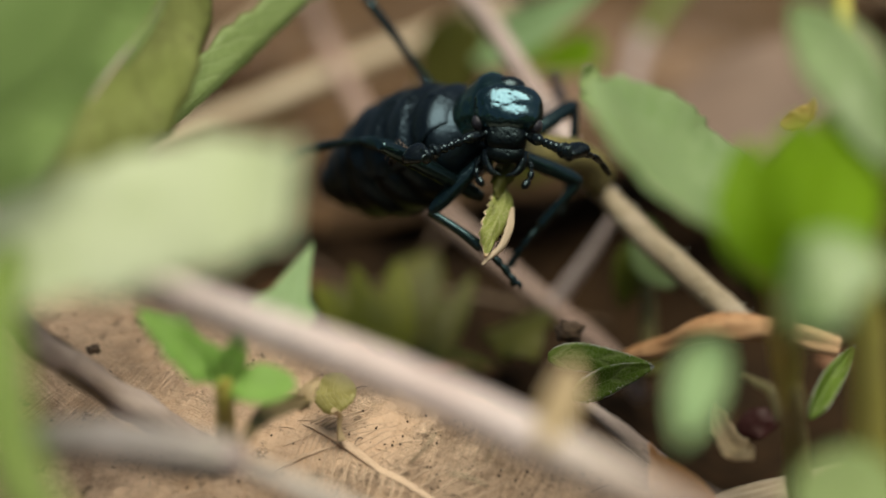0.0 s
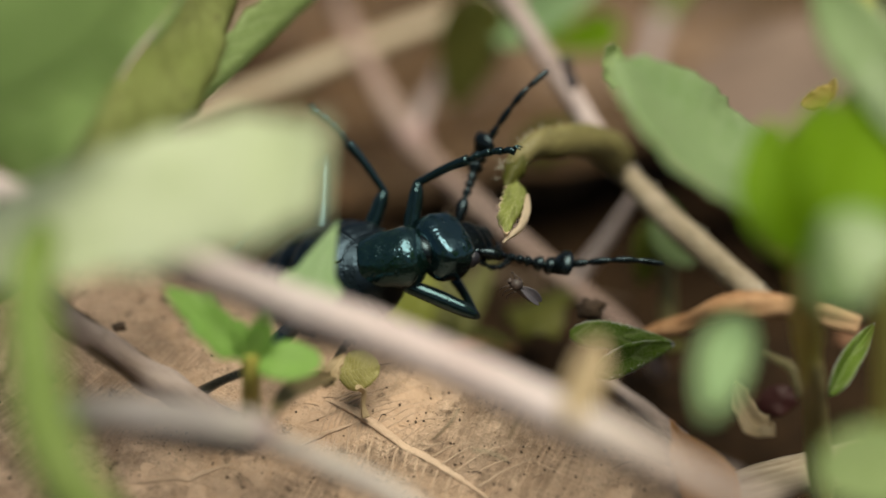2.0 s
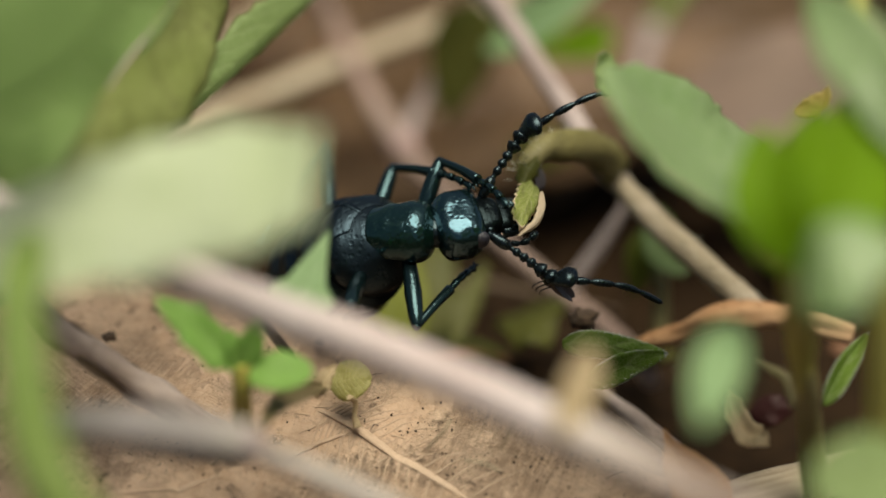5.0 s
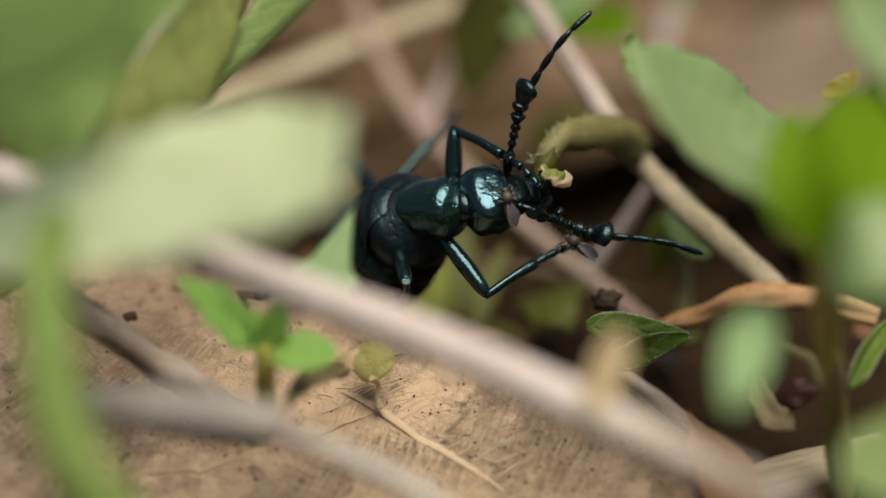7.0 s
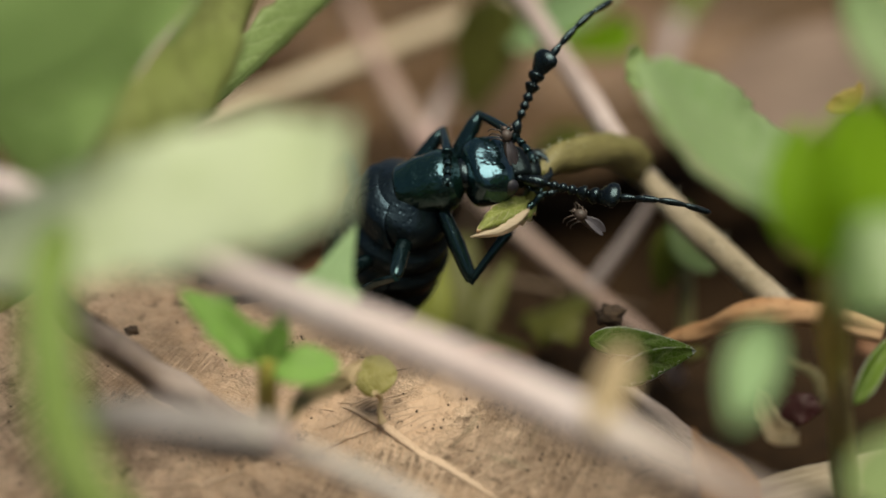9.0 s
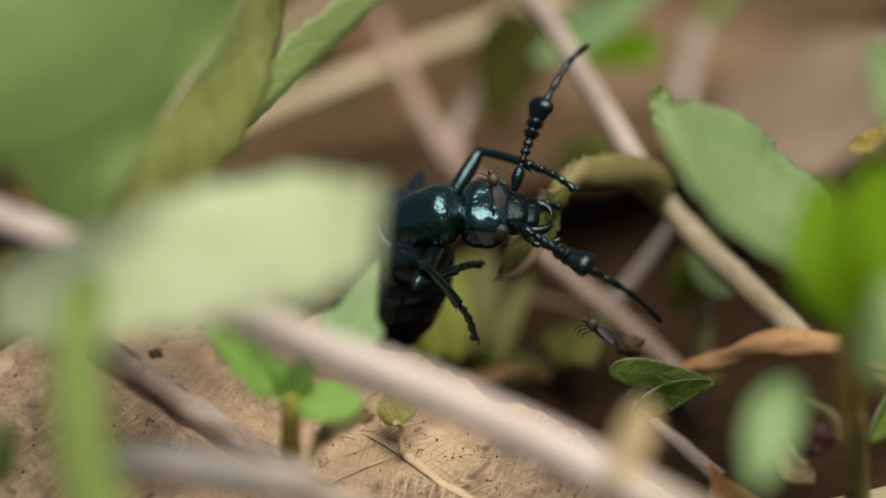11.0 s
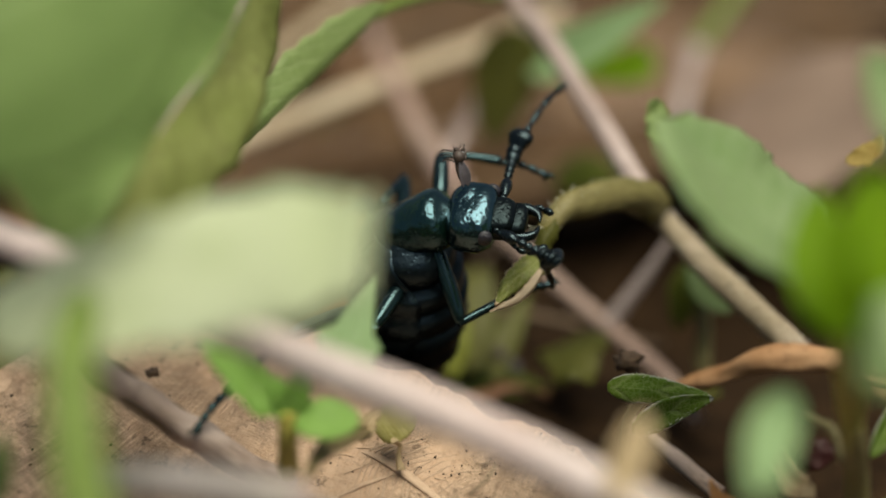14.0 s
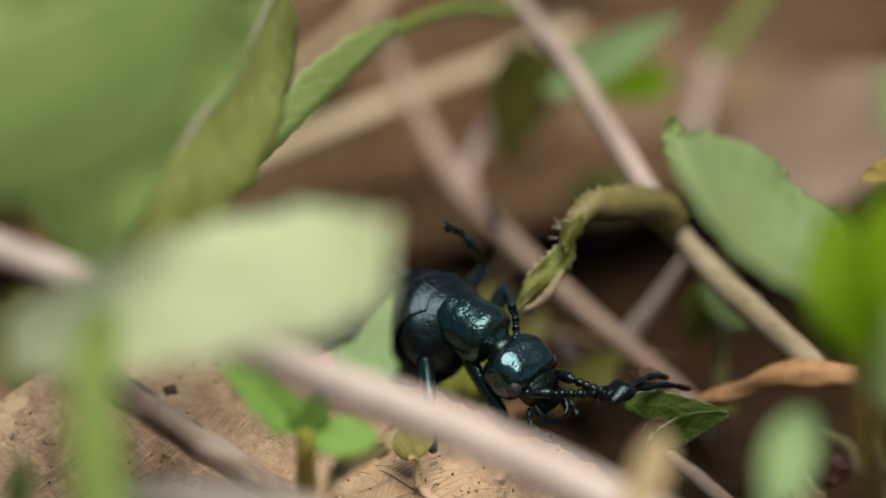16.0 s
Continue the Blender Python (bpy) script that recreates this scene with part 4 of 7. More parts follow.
def dry_seedling():
    ob = thing("withered_seedling", (0.00025, -0.00398, 0.00234), "withered olive seedling with a round spotted leaf", "seedling")
    leaf_part("leaf", [(-0.00126, -0.00311, 0.00457), (-0.00054, -0.00328, 0.00478), (0.00024, -0.00333, 0.00501), (0.00119, -0.00316, 0.00501)], (0.05, 0.60, 0.80), 0.00125, SPOTTED, ob, None, seed=60, near=1.0, far=0.5, fold=0.12, ragged=0.08, wave=0.12, start=0.3, n=30)
    leaf_part("leaf", [(-0.00216, -0.00545, 0.00477), (-0.00168, -0.00517, 0.00560), (-0.00087, -0.00448, 0.00642)], facing([(-0.00216, -0.00545, 0.00477), (-0.00168, -0.00517, 0.00560), (-0.00087, -0.00448, 0.00642)], (0, -0.94, 0.34)), 0.00055, PAPER, ob, None, "pale papery cupped leaf base", seed=63, fold=0.5, wave=0.3, ragged=0.3, start=0.5)
    part("stalk", tube([(-0.00009, -0.00432, 0.00431), (0.00024, -0.00399, 0.00378), (0.00018, -0.00397, 0.00295), (0.00031, -0.00403, 0.00222)], [0.0002, 0.00014, 0.00013, 0.00024], seed=61, rough=0.4), PAPER, ob)
    leaf_part("leaf", [(-0.00146, -0.00501, 0.00518), (-0.00277, -0.00831, 0.00620), (-0.00426, -0.01127, 0.00666), (-0.00511, -0.01358, 0.00605)], None, 0.00058, RUSSET, ob, None, seed=62, fold=0.4, wave=0.4, ragged=0.25, start=0.5, near=0.9)


dry_seedling()

# the orange leaf tip and the papery curl at the foot of the plant
single("dry_leaf", leaf([(0.01778, -0.00798, 0.00370), (0.01843, -0.00880, 0.00241), (0.01992, -0.01005, 0.00031), (0.02123, -0.01111, -0.00156)], facing([(0.01778, -0.00798, 0.00370), (0.02123, -0.01111, -0.00156)], (-0.1, -0.85, 0.5)), 0.0017, fold=0.35, seed=65, end=0.8, near=1.6, far=1.1, n=28, ragged=0.05), ORANGE, "folded orange dead leaf tip", "dry leaf", "dry leaves of the litter", at=(0.02123, -0.01111, -0.00156))
single("dry_leaf", leaf([(0.02168, -0.00648, 0.00537), (0.02188, -0.00733, 0.00452), (0.02243, -0.00824, 0.00354), (0.02297, -0.00888, 0.00331), (0.02350, -0.00929, 0.00370)], facing([(0.02168, -0.00648, 0.00537), (0.02188, -0.00733, 0.00452), (0.02243, -0.00824, 0.00354), (0.02297, -0.00888, 0.00331), (0.02350, -0.00929, 0.00370)], (0.1, -0.8, 0.6)), 0.0009, fold=0.5, wave=0.8, seed=66, n=28, near=1.35, far=0.6, ragged=0.25, end=0.3), PAPER, "crisp curled papery scrap of leaf", "dry leaf", "dry leaves of the litter", at=(0.02168, -0.00648, 0.00537))


def pale_leaf():
    ob = thing("foreground_plant", (-0.01394, -0.02761, 0.00744), "pale yellow-green leaf on a stout green stem", "plant")
    part("stem", tube([(-0.00867, -0.03525, 0.00609), (-0.01106, -0.03482, 0.00991), (-0.01260, -0.03442, 0.01231), (-0.01371, -0.03362, 0.01436), (-0.01434, -0.03230, 0.01645), (-0.01477, -0.03043, 0.01861), (-0.01498, -0.02808, 0.02064), (-0.01475, -0.02466, 0.02130)], [0.0013, 0.00135, 0.00135, 0.0013, 0.00125, 0.0012, 0.001, 0.0008], seed=70), STEM_GREEN, ob)
    leaf_part("leaf", [(-0.01945, -0.02452, 0.01984), (-0.01332, -0.02566, 0.02195), (-0.00787, -0.02687, 0.02376), (-0.00416, -0.02776, 0.02477), (-0.00168, -0.02872, 0.02541)], (-0.1, 0.72, 0.66), 0.0038, PALE, ob, None, seed=71, near=0.95, far=0.3, fold=0.06, end=0.70, start=0.35, left=0.80, wave=0.1, ragged=0.16, n=40, m=8)
    return ob


PALE_LEAF = pale_leaf()


def big_leaf():
    ob = thing("broad_leaf_plant", (-0.01384, -0.03137, 0.02343), "broad green leaf with its olive underside showing", "plant")
    line = [(-0.00777, 0.00001, 0.03136), (-0.00995, -0.00347, 0.02741), (-0.01256, -0.00763, 0.02443), (-0.01473, -0.01175, 0.02165), (-0.01678, -0.01476, 0.01899)]
    part("stem", tube([line[0], (-0.030, 0.012, 0.062), (-0.055, 0.018, 0.050), (-0.072, 0.022, 0.022), (-0.076, 0.024, -0.004)], [0.0006, 0.0008, 0.0010, 0.0012, 0.0014], seed=73), STEM_GREEN, ob)
    leaf_part("leaf", line, (0.85, 0.45, -0.3), 0.0046, OLIVE, ob, STEM_BROWN, seed=75, near=0.85, far=0.45, fold=0.1, curl=0.12, left=0.05, wave=0.16, ragged=0.14, n=48, m=8)
    leaf_part("leaf", line, (0.8, 0.75, 0.0), 0.0135, BLUISH, ob, None, seed=76, near=0.85, far=0.4, fold=-0.1, right=0.03, wave=0.04, n=30)
    leaf_part("leaf", [(-0.00967, -0.02141, 0.03666), (-0.01387, -0.02560, 0.03344), (-0.01844, -0.02822, 0.03155), (-0.02233, -0.02954, 0.03039)], (0.3, -0.2, -0.9), 0.0042, BLUISH, ob, None, seed=77, near=0.9, fold=0.1)


big_leaf()
single("green_leaf", leaf([(-0.00279, -0.01017, 0.01133), (-0.00213, -0.00842, 0.01328), (-0.00118, -0.00663, 0.01538)], (1, 0.1, 0.1), 0.0021, seed=78, fold=0.25, near=0.5, far=6.0, n=24, start=1.0, left=1.0, right=0.75), SAGE, "narrow green leaf blade tip", "leaf", at=(-0.00279, -0.01017, 0.01133))


def right_plant():
    ob = thing("leafy_plant", (0.02435, -0.01906, 0.00430), "bright green leafy plant with many rounded leaves", "plant")
    part("stem", tube([(0.02659, -0.01097, -0.00201), (0.02622, -0.01043, 0.00090), (0.02563, -0.01069, 0.00449), (0.02483, -0.01211, 0.00783), (0.02443, -0.01287, 0.00948)], [0.00066, 0.00066, 0.00068, 0.00075, 0.0007], seed=80, rough=0.18, n=40, around=14), STEM_SAP, ob, "speckled dark brown stem base")
    part("stem", tube([(0.02483, -0.01211, 0.00783), (0.02394, -0.01391, 0.01154), (0.02274, -0.01772, 0.01557), (0.02157, -0.02159, 0.01941), (0.02084, -0.02591, 0.02209)], [0.00066, 0.0008, 0.00085, 0.0006, 0.0004], seed=79, rough=0.14), STEM_MOSS, ob, "olive-green upper stem")
    part("stem", tube([(0.03028, -0.01596, -0.00981), (0.02904, -0.01631, 0.00079), (0.02805, -0.01729, 0.00674), (0.02699, -0.01848, 0.01505), (0.02611, -0.01871, 0.02011), (0.02673, -0.01523, 0.02245), (0.02704, -0.01085, 0.02583), (0.02752, -0.00562, 0.02859), (0.02795, -0.00162, 0.03091)], [0.0013, 0.0012, 0.0011, 0.0009, 0.0007, 0.0007, 0.0007, 0.0006, 0.0005], seed=81), STEM_MOSS, ob)
    part("stem", tube([(0.02560, -0.01224, -0.00021), (0.02539, -0.01081, 0.00371), (0.02514, -0.01008, 0.00567)], [0.0002, 0.0002, 0.00018], seed=82, rough=0.25), STEM_DARK, ob, "thin dark dead stalk")
    blade = [(0.02340, -0.01227, 0.01744), (0.02132, -0.01163, 0.01895), (0.01918, -0.01045, 0.02049), (0.01726, -0.00920, 0.02222), (0.01584, -0.00811, 0.02359), (0.01452, -0.00708, 0.02479)]
    leaf_part("leaf", blade, (0.316, 0.947, -0.060), 0.00867, LIGHT, ob, None, seed=83, near=0.9, far=0.45, fold=0.05, serrate=0.05, ragged=0.10, wave=0.05, end=0.38, start=0.3, left=0.9, n=48, m=10)
    part("stalk", tube([(0.02340, -0.01227, 0.01744), (0.02331, -0.01508, 0.01704), (0.02280, -0.01827, 0.01700)], [0.0004, 0.0005, 0.0006], seed=95), STEM_GREEN, ob)
    leaf_part("leaf_tip", [(0.01474, -0.00086, 0.02379), (0.01441, -0.00138, 0.02319), (0.01422, -0.00184, 0.02248), (0.01446, -0.00261, 0.02185)], None, 0.0007, GREEN, ob, None, "crinkled toothed leaf tip", seed=93, wave=0.8, fold=0.6, ragged=0.5, start=0.3, end=0.4)
    part("stalk", tube([(0.02434, -0.01972, 0.02196), (0.02560, -0.02182, 0.02388), (0.02615, -0.02380, 0.02519)], [0.0005, 0.0005, 0.0004], seed=94), STEM_GREEN, ob)
    leaf_part("leaf", [(0.02615, -0.02380, 0.02519), (0.02490, -0.02157, 0.02824), (0.02369, -0.01878, 0.02992), (0.02255, -0.01614, 0.03120)], (0.75, 0.1, 0.6), 0.0018, LIGHT, ob, STEM_GREEN, seed=84, near=0.9, wave=0.1)
    leaf_part("leaf", [(0.01994, -0.02770, 0.02086), (0.02044, -0.02644, 0.02296), (0.02145, -0.02463, 0.02518), (0.02235, -0.02284, 0.02732)], (1, 0.2, -0.3), 0.0021, VIVID, ob, None, seed=85, far=0.6, wave=0.15)
    leaf_part("leaf", [(0.02039, -0.02917, 0.01991), (0.02137, -0.02971, 0.02151), (0.02293, -0.02951, 0.02226), (0.02501, -0.02969, 0.02204)], (0, 0.75, 0.6), 0.0026, LIGHT, ob, None, seed=86, far=0.6, wave=0.15)
    leaf_part("leaf", [(0.01848, -0.02485, 0.01689), (0.01703, -0.02816, 0.01637), (0.01618, -0.03051, 0.01566), (0.01548, -0.03280, 0.01513)], None, 0.00125, SAGE, ob, STEM_GREEN, seed=87)
    leaf_part("leaf", [(0.02598, -0.03111, 0.01216), (0.02405, -0.03162, 0.01202), (0.02233, -0.03181, 0.01189), (0.02076, -0.03208, 0.01185)], None, 0.0023, GREEN, ob, STEM_GREEN, seed=88, far=0.5, wave=0.1)
    leaf_part("leaf", [(0.02170, -0.02807, 0.02156), (0.02271, -0.02636, 0.02349), (0.02384, -0.02378, 0.02490), (0.02471, -0.02102, 0.02678)], (0.95, 0.1, -0.3), 0.0026, VIVID, ob, None, seed=89, far=0.6, wave=0.1)
    leaf_part("leaf", [(0.02188, -0.02666, 0.02015), (0.02035, -0.02419, 0.02092), (0.01958, -0.02192, 0.02267), (0.02023, -0.01944, 0.02516)], facing([(0.02188, -0.02666, 0.02015), (0.02035, -0.02419, 0.02092), (0.01958, -0.02192, 0.02267), (0.02023, -0.01944, 0.02516)], (0, -0.94, 0.34)), 0.0015, VIVID, ob, None, seed=120, far=0.5, wave=0.2, ragged=0.1)
    leaf_part("leaf", [(0.02675, -0.00821, 0.00518), (0.02811, -0.00663, 0.00679), (0.03006, -0.00413, 0.00807)], (0.8, -0.2, -0.45), 0.00065, HAIRY, ob, None, seed=90, fold=0.9, wave=0.2)
    part("branch", tube([(0.02454, -0.01104, 0.00635), (0.02419, -0.00983, 0.00758), (0.02348, -0.00887, 0.00778), (0.02283, -0.00823, 0.00799)], [0.0003, 0.00028, 0.00024, 0.00012], seed=91, rough=0.2), STEM_OLIVE, ob)
    leaf_part("leaf", [(0.02552, -0.00096, 0.02040), (0.02649, -0.00127, 0.02083), (0.02709, -0.00130, 0.02140), (0.02735, -0.00118, 0.02204)], None, 0.0006, GOLD, ob, None, "withered yellow leaf edge", seed=92, wave=0.3, ragged=0.3)


right_plant()


def shade_plant():
    """Olive leaves low in the shade behind the beetle."""
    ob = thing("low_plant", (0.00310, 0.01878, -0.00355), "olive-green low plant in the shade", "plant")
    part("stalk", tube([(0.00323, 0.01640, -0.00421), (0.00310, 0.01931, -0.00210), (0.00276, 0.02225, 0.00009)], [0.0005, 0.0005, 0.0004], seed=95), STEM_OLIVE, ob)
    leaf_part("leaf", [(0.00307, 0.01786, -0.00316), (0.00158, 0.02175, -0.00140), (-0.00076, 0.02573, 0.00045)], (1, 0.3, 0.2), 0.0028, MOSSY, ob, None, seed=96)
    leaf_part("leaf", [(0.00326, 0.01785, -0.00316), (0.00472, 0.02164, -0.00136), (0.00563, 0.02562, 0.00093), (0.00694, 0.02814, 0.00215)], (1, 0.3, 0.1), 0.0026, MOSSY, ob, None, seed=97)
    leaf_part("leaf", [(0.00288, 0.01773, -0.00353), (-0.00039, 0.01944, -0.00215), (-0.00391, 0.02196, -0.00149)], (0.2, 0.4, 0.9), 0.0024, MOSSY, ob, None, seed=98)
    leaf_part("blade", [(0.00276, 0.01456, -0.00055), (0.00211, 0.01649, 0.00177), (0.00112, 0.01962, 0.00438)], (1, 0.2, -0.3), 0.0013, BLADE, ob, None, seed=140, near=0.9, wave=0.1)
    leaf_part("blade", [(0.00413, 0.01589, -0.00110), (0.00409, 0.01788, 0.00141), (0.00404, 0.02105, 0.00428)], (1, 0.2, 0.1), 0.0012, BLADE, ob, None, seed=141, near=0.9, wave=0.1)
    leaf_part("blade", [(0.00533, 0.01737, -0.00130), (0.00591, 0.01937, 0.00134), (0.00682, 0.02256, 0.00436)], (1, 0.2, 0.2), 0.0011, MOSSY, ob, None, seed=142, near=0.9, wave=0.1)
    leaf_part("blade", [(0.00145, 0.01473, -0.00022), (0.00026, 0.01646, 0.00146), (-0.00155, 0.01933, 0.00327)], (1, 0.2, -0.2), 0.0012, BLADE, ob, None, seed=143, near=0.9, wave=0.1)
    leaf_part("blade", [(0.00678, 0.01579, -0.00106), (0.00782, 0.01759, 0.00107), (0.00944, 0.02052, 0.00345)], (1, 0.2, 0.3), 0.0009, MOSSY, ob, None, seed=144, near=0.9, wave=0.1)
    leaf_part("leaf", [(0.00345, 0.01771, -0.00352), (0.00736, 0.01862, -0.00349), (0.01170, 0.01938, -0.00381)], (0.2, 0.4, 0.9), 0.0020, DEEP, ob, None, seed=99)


shade_plant()
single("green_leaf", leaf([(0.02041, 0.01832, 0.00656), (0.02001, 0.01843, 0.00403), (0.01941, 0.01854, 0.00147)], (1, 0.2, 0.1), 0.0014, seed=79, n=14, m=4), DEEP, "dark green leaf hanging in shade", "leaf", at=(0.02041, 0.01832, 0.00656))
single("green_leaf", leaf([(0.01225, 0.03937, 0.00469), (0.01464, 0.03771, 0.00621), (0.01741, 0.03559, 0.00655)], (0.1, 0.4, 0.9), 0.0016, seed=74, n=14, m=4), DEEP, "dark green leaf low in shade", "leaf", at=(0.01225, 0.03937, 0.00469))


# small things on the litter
# Darkened green: shade painted into a leaf that really faces the sun.
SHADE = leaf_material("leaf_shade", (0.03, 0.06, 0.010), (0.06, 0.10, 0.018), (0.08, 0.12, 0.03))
MAROON = leaf_material("leaf_maroon", (0.03, 0.006, 0.005), (0.07, 0.018, 0.015), (0.1, 0.03, 0.03), rough=0.5)
single("dry_leaf", leaf([(0.02480, 0.00203, -0.00017), (0.02608, 0.00171, 0.00058), (0.02774, 0.00222, 0.00072)], (0, 0.5, 0.85), 0.0010, seed=110, n=14, wave=0.2, start=0.4), MAROON, "dark maroon dead leaf in the shade", "dry leaf", "dry leaves of the litter", at=(0.02480, 0.00203, -0.00017))
single("soil_crumb", ball((0.01420, 0.00268, 0.00621), (0.0008, 0.0006, 0.0006), 18, 14, 2.4, 0.6, seed=3), CRUMB, "black lump of soil beside a hairy leaf", "soil crumb", at=(0.01420, 0.00268, 0.00621))
single("soil_crumb", ball((-0.01471, 0.00319, 0.00490), (0.00045, 0.0004, 0.00045), 18, 14, 2.4, 0.5, seed=4), CRUMB, "dark lump of soil on a dead leaf", "soil crumb", at=(-0.01471, 0.00319, 0.00490))
single("soil_crumb", ball((0.01228, -0.00683, -0.00011), (0.00035, 0.0002, 0.0002), 14, 10, 2.4, 0.5, seed=5), CRUMB, "small black crumb on a dead leaf", "soil crumb", at=(0.01228, -0.00683, -0.00011))
single("soil_crumb", ball((0.00791, -0.00601, 0.00029), (0.0004, 0.0002, 0.0002), 14, 10, 2.4, 0.5, seed=6), CRUMB, "small black crumb on a dead leaf", "soil crumb", at=(0.00791, -0.00601, 0.00029))
single("green_leaf", leaf([(-0.02040, -0.02012, 0.00809), (-0.01997, -0.02032, 0.01042), (-0.01970, -0.02008, 0.01249)], (1, 0, 0.1), 0.0007, seed=111, n=14, m=4), GREEN, "small green leaf blade beside brown litter", "leaf", at=(-0.02040, -0.02012, 0.00809))

# Shade behind the stem comes from this leaf's darkened colour.
single("green_leaf", leaf([(0.02191, 0.01334, 0.00494), (0.02089, 0.01603, 0.00625), (0.02078, 0.01885, 0.00800)], (1, 0.3, 0.2), 0.0016, seed=115, n=14, m=4), SHADE, "green leaf behind a creeper stem, shade put into its colour", "leaf", at=(0.02191, 0.01334, 0.00494))


# ---- the beetle; sizes in millimetres, forward is +x ----
MM = 0.001


def mm(points):
    return [Vector(p) * MM for p in points]


def lathe(profile, wide, tall, around=28, lift=0.0, step=0.0, rough=0.0, seed=0):
    """A body turned round x: profile rows of (x, radius); wide and tall scale it across and up."""
    bm = bmesh.new()
    rings = []
    for x, r in profile:
        ring = []
        for j in range(around):
            a = 2 * math.pi * j / around
            k = 1 + rough * noise.noise(Vector((x * 1.3 + seed, math.cos(a) * 2, math.sin(a) * 2)))
            ring.append(bm.verts.new((x * MM, math.cos(a) * r * wide * k * MM, (math.sin(a) * r * tall * k + lift) * MM)))
        rings.append(ring)
    for p, q in zip(rings, rings[1:]):
        for j in range(around):
            bm.faces.new((p[j], p[(j + 1) % around], q[(j + 1) % around], q[j])).smooth = True
    bm.faces.new(rings[0][::-1])
    bm.faces.new(rings[-1])
    bmesh.ops.recalc_face_normals(bm, faces=bm.faces)
    return bm


def round_profile(rows, n=24):
    line = curve([(x, r, 0) for x, r in rows], n)
    return [(p.x, max(p.y, 0.02)) for p in line]


def wing_case(rows, side):
    """A shell that hugs one upper side of the abdomen and ends in a rounded lobe."""
    bm = bmesh.new()
    n, m = 26, 12
    xs, rs = [r[0] for r in rows][::-1], [r[1] for r in rows][::-1]
    outer, inner = [], []
    for k in range(n + 1):
        t = k / n
        a, b = [], []
        for j in range(m + 1):
            v = j / m
            grow = min(1.0, 0.12 + 3.0 * t)
            reach = 7.6 - 2.2 * (2 * v - 1) ** 2 - 0.8 * (1 - v)
            x = 0.15 - reach * t
            ang = radians(94 - 84 * v * min(1.0, 0.55 + 0.9 * t))
            r = float(np.interp(-x, [-q for q in xs][::-1], rs[::-1])) + 0.1 * grow
            for out, e in ((a, 0.14 * grow), (b, 0.0)):
                out.append(bm.verts.new((x * MM, side * math.cos(ang) * (r + e) * MM, (math.sin(ang) * (r + e) * 0.9 - 0.43) * MM)))
        outer.append(a)
        inner.append(b)
    for k in range(n):
        for j in range(m):
            bm.faces.new((outer[k][j], outer[k][j + 1], outer[k + 1][j + 1], outer[k + 1][j])).smooth = True
            bm.faces.new((inner[k][j], inner[k + 1][j], inner[k + 1][j + 1], inner[k][j + 1])).smooth = True
        for j in (0, m):
            bm.faces.new((outer[k][j], outer[k + 1][j], inner[k + 1][j], inner[k][j]))
    for k in (0, n):
        for j in range(m):
            bm.faces.new((outer[k][j], outer[k][j + 1], inner[k][j + 1], inner[k][j]))
    bmesh.ops.recalc_face_normals(bm, faces=bm.faces)
    return bm


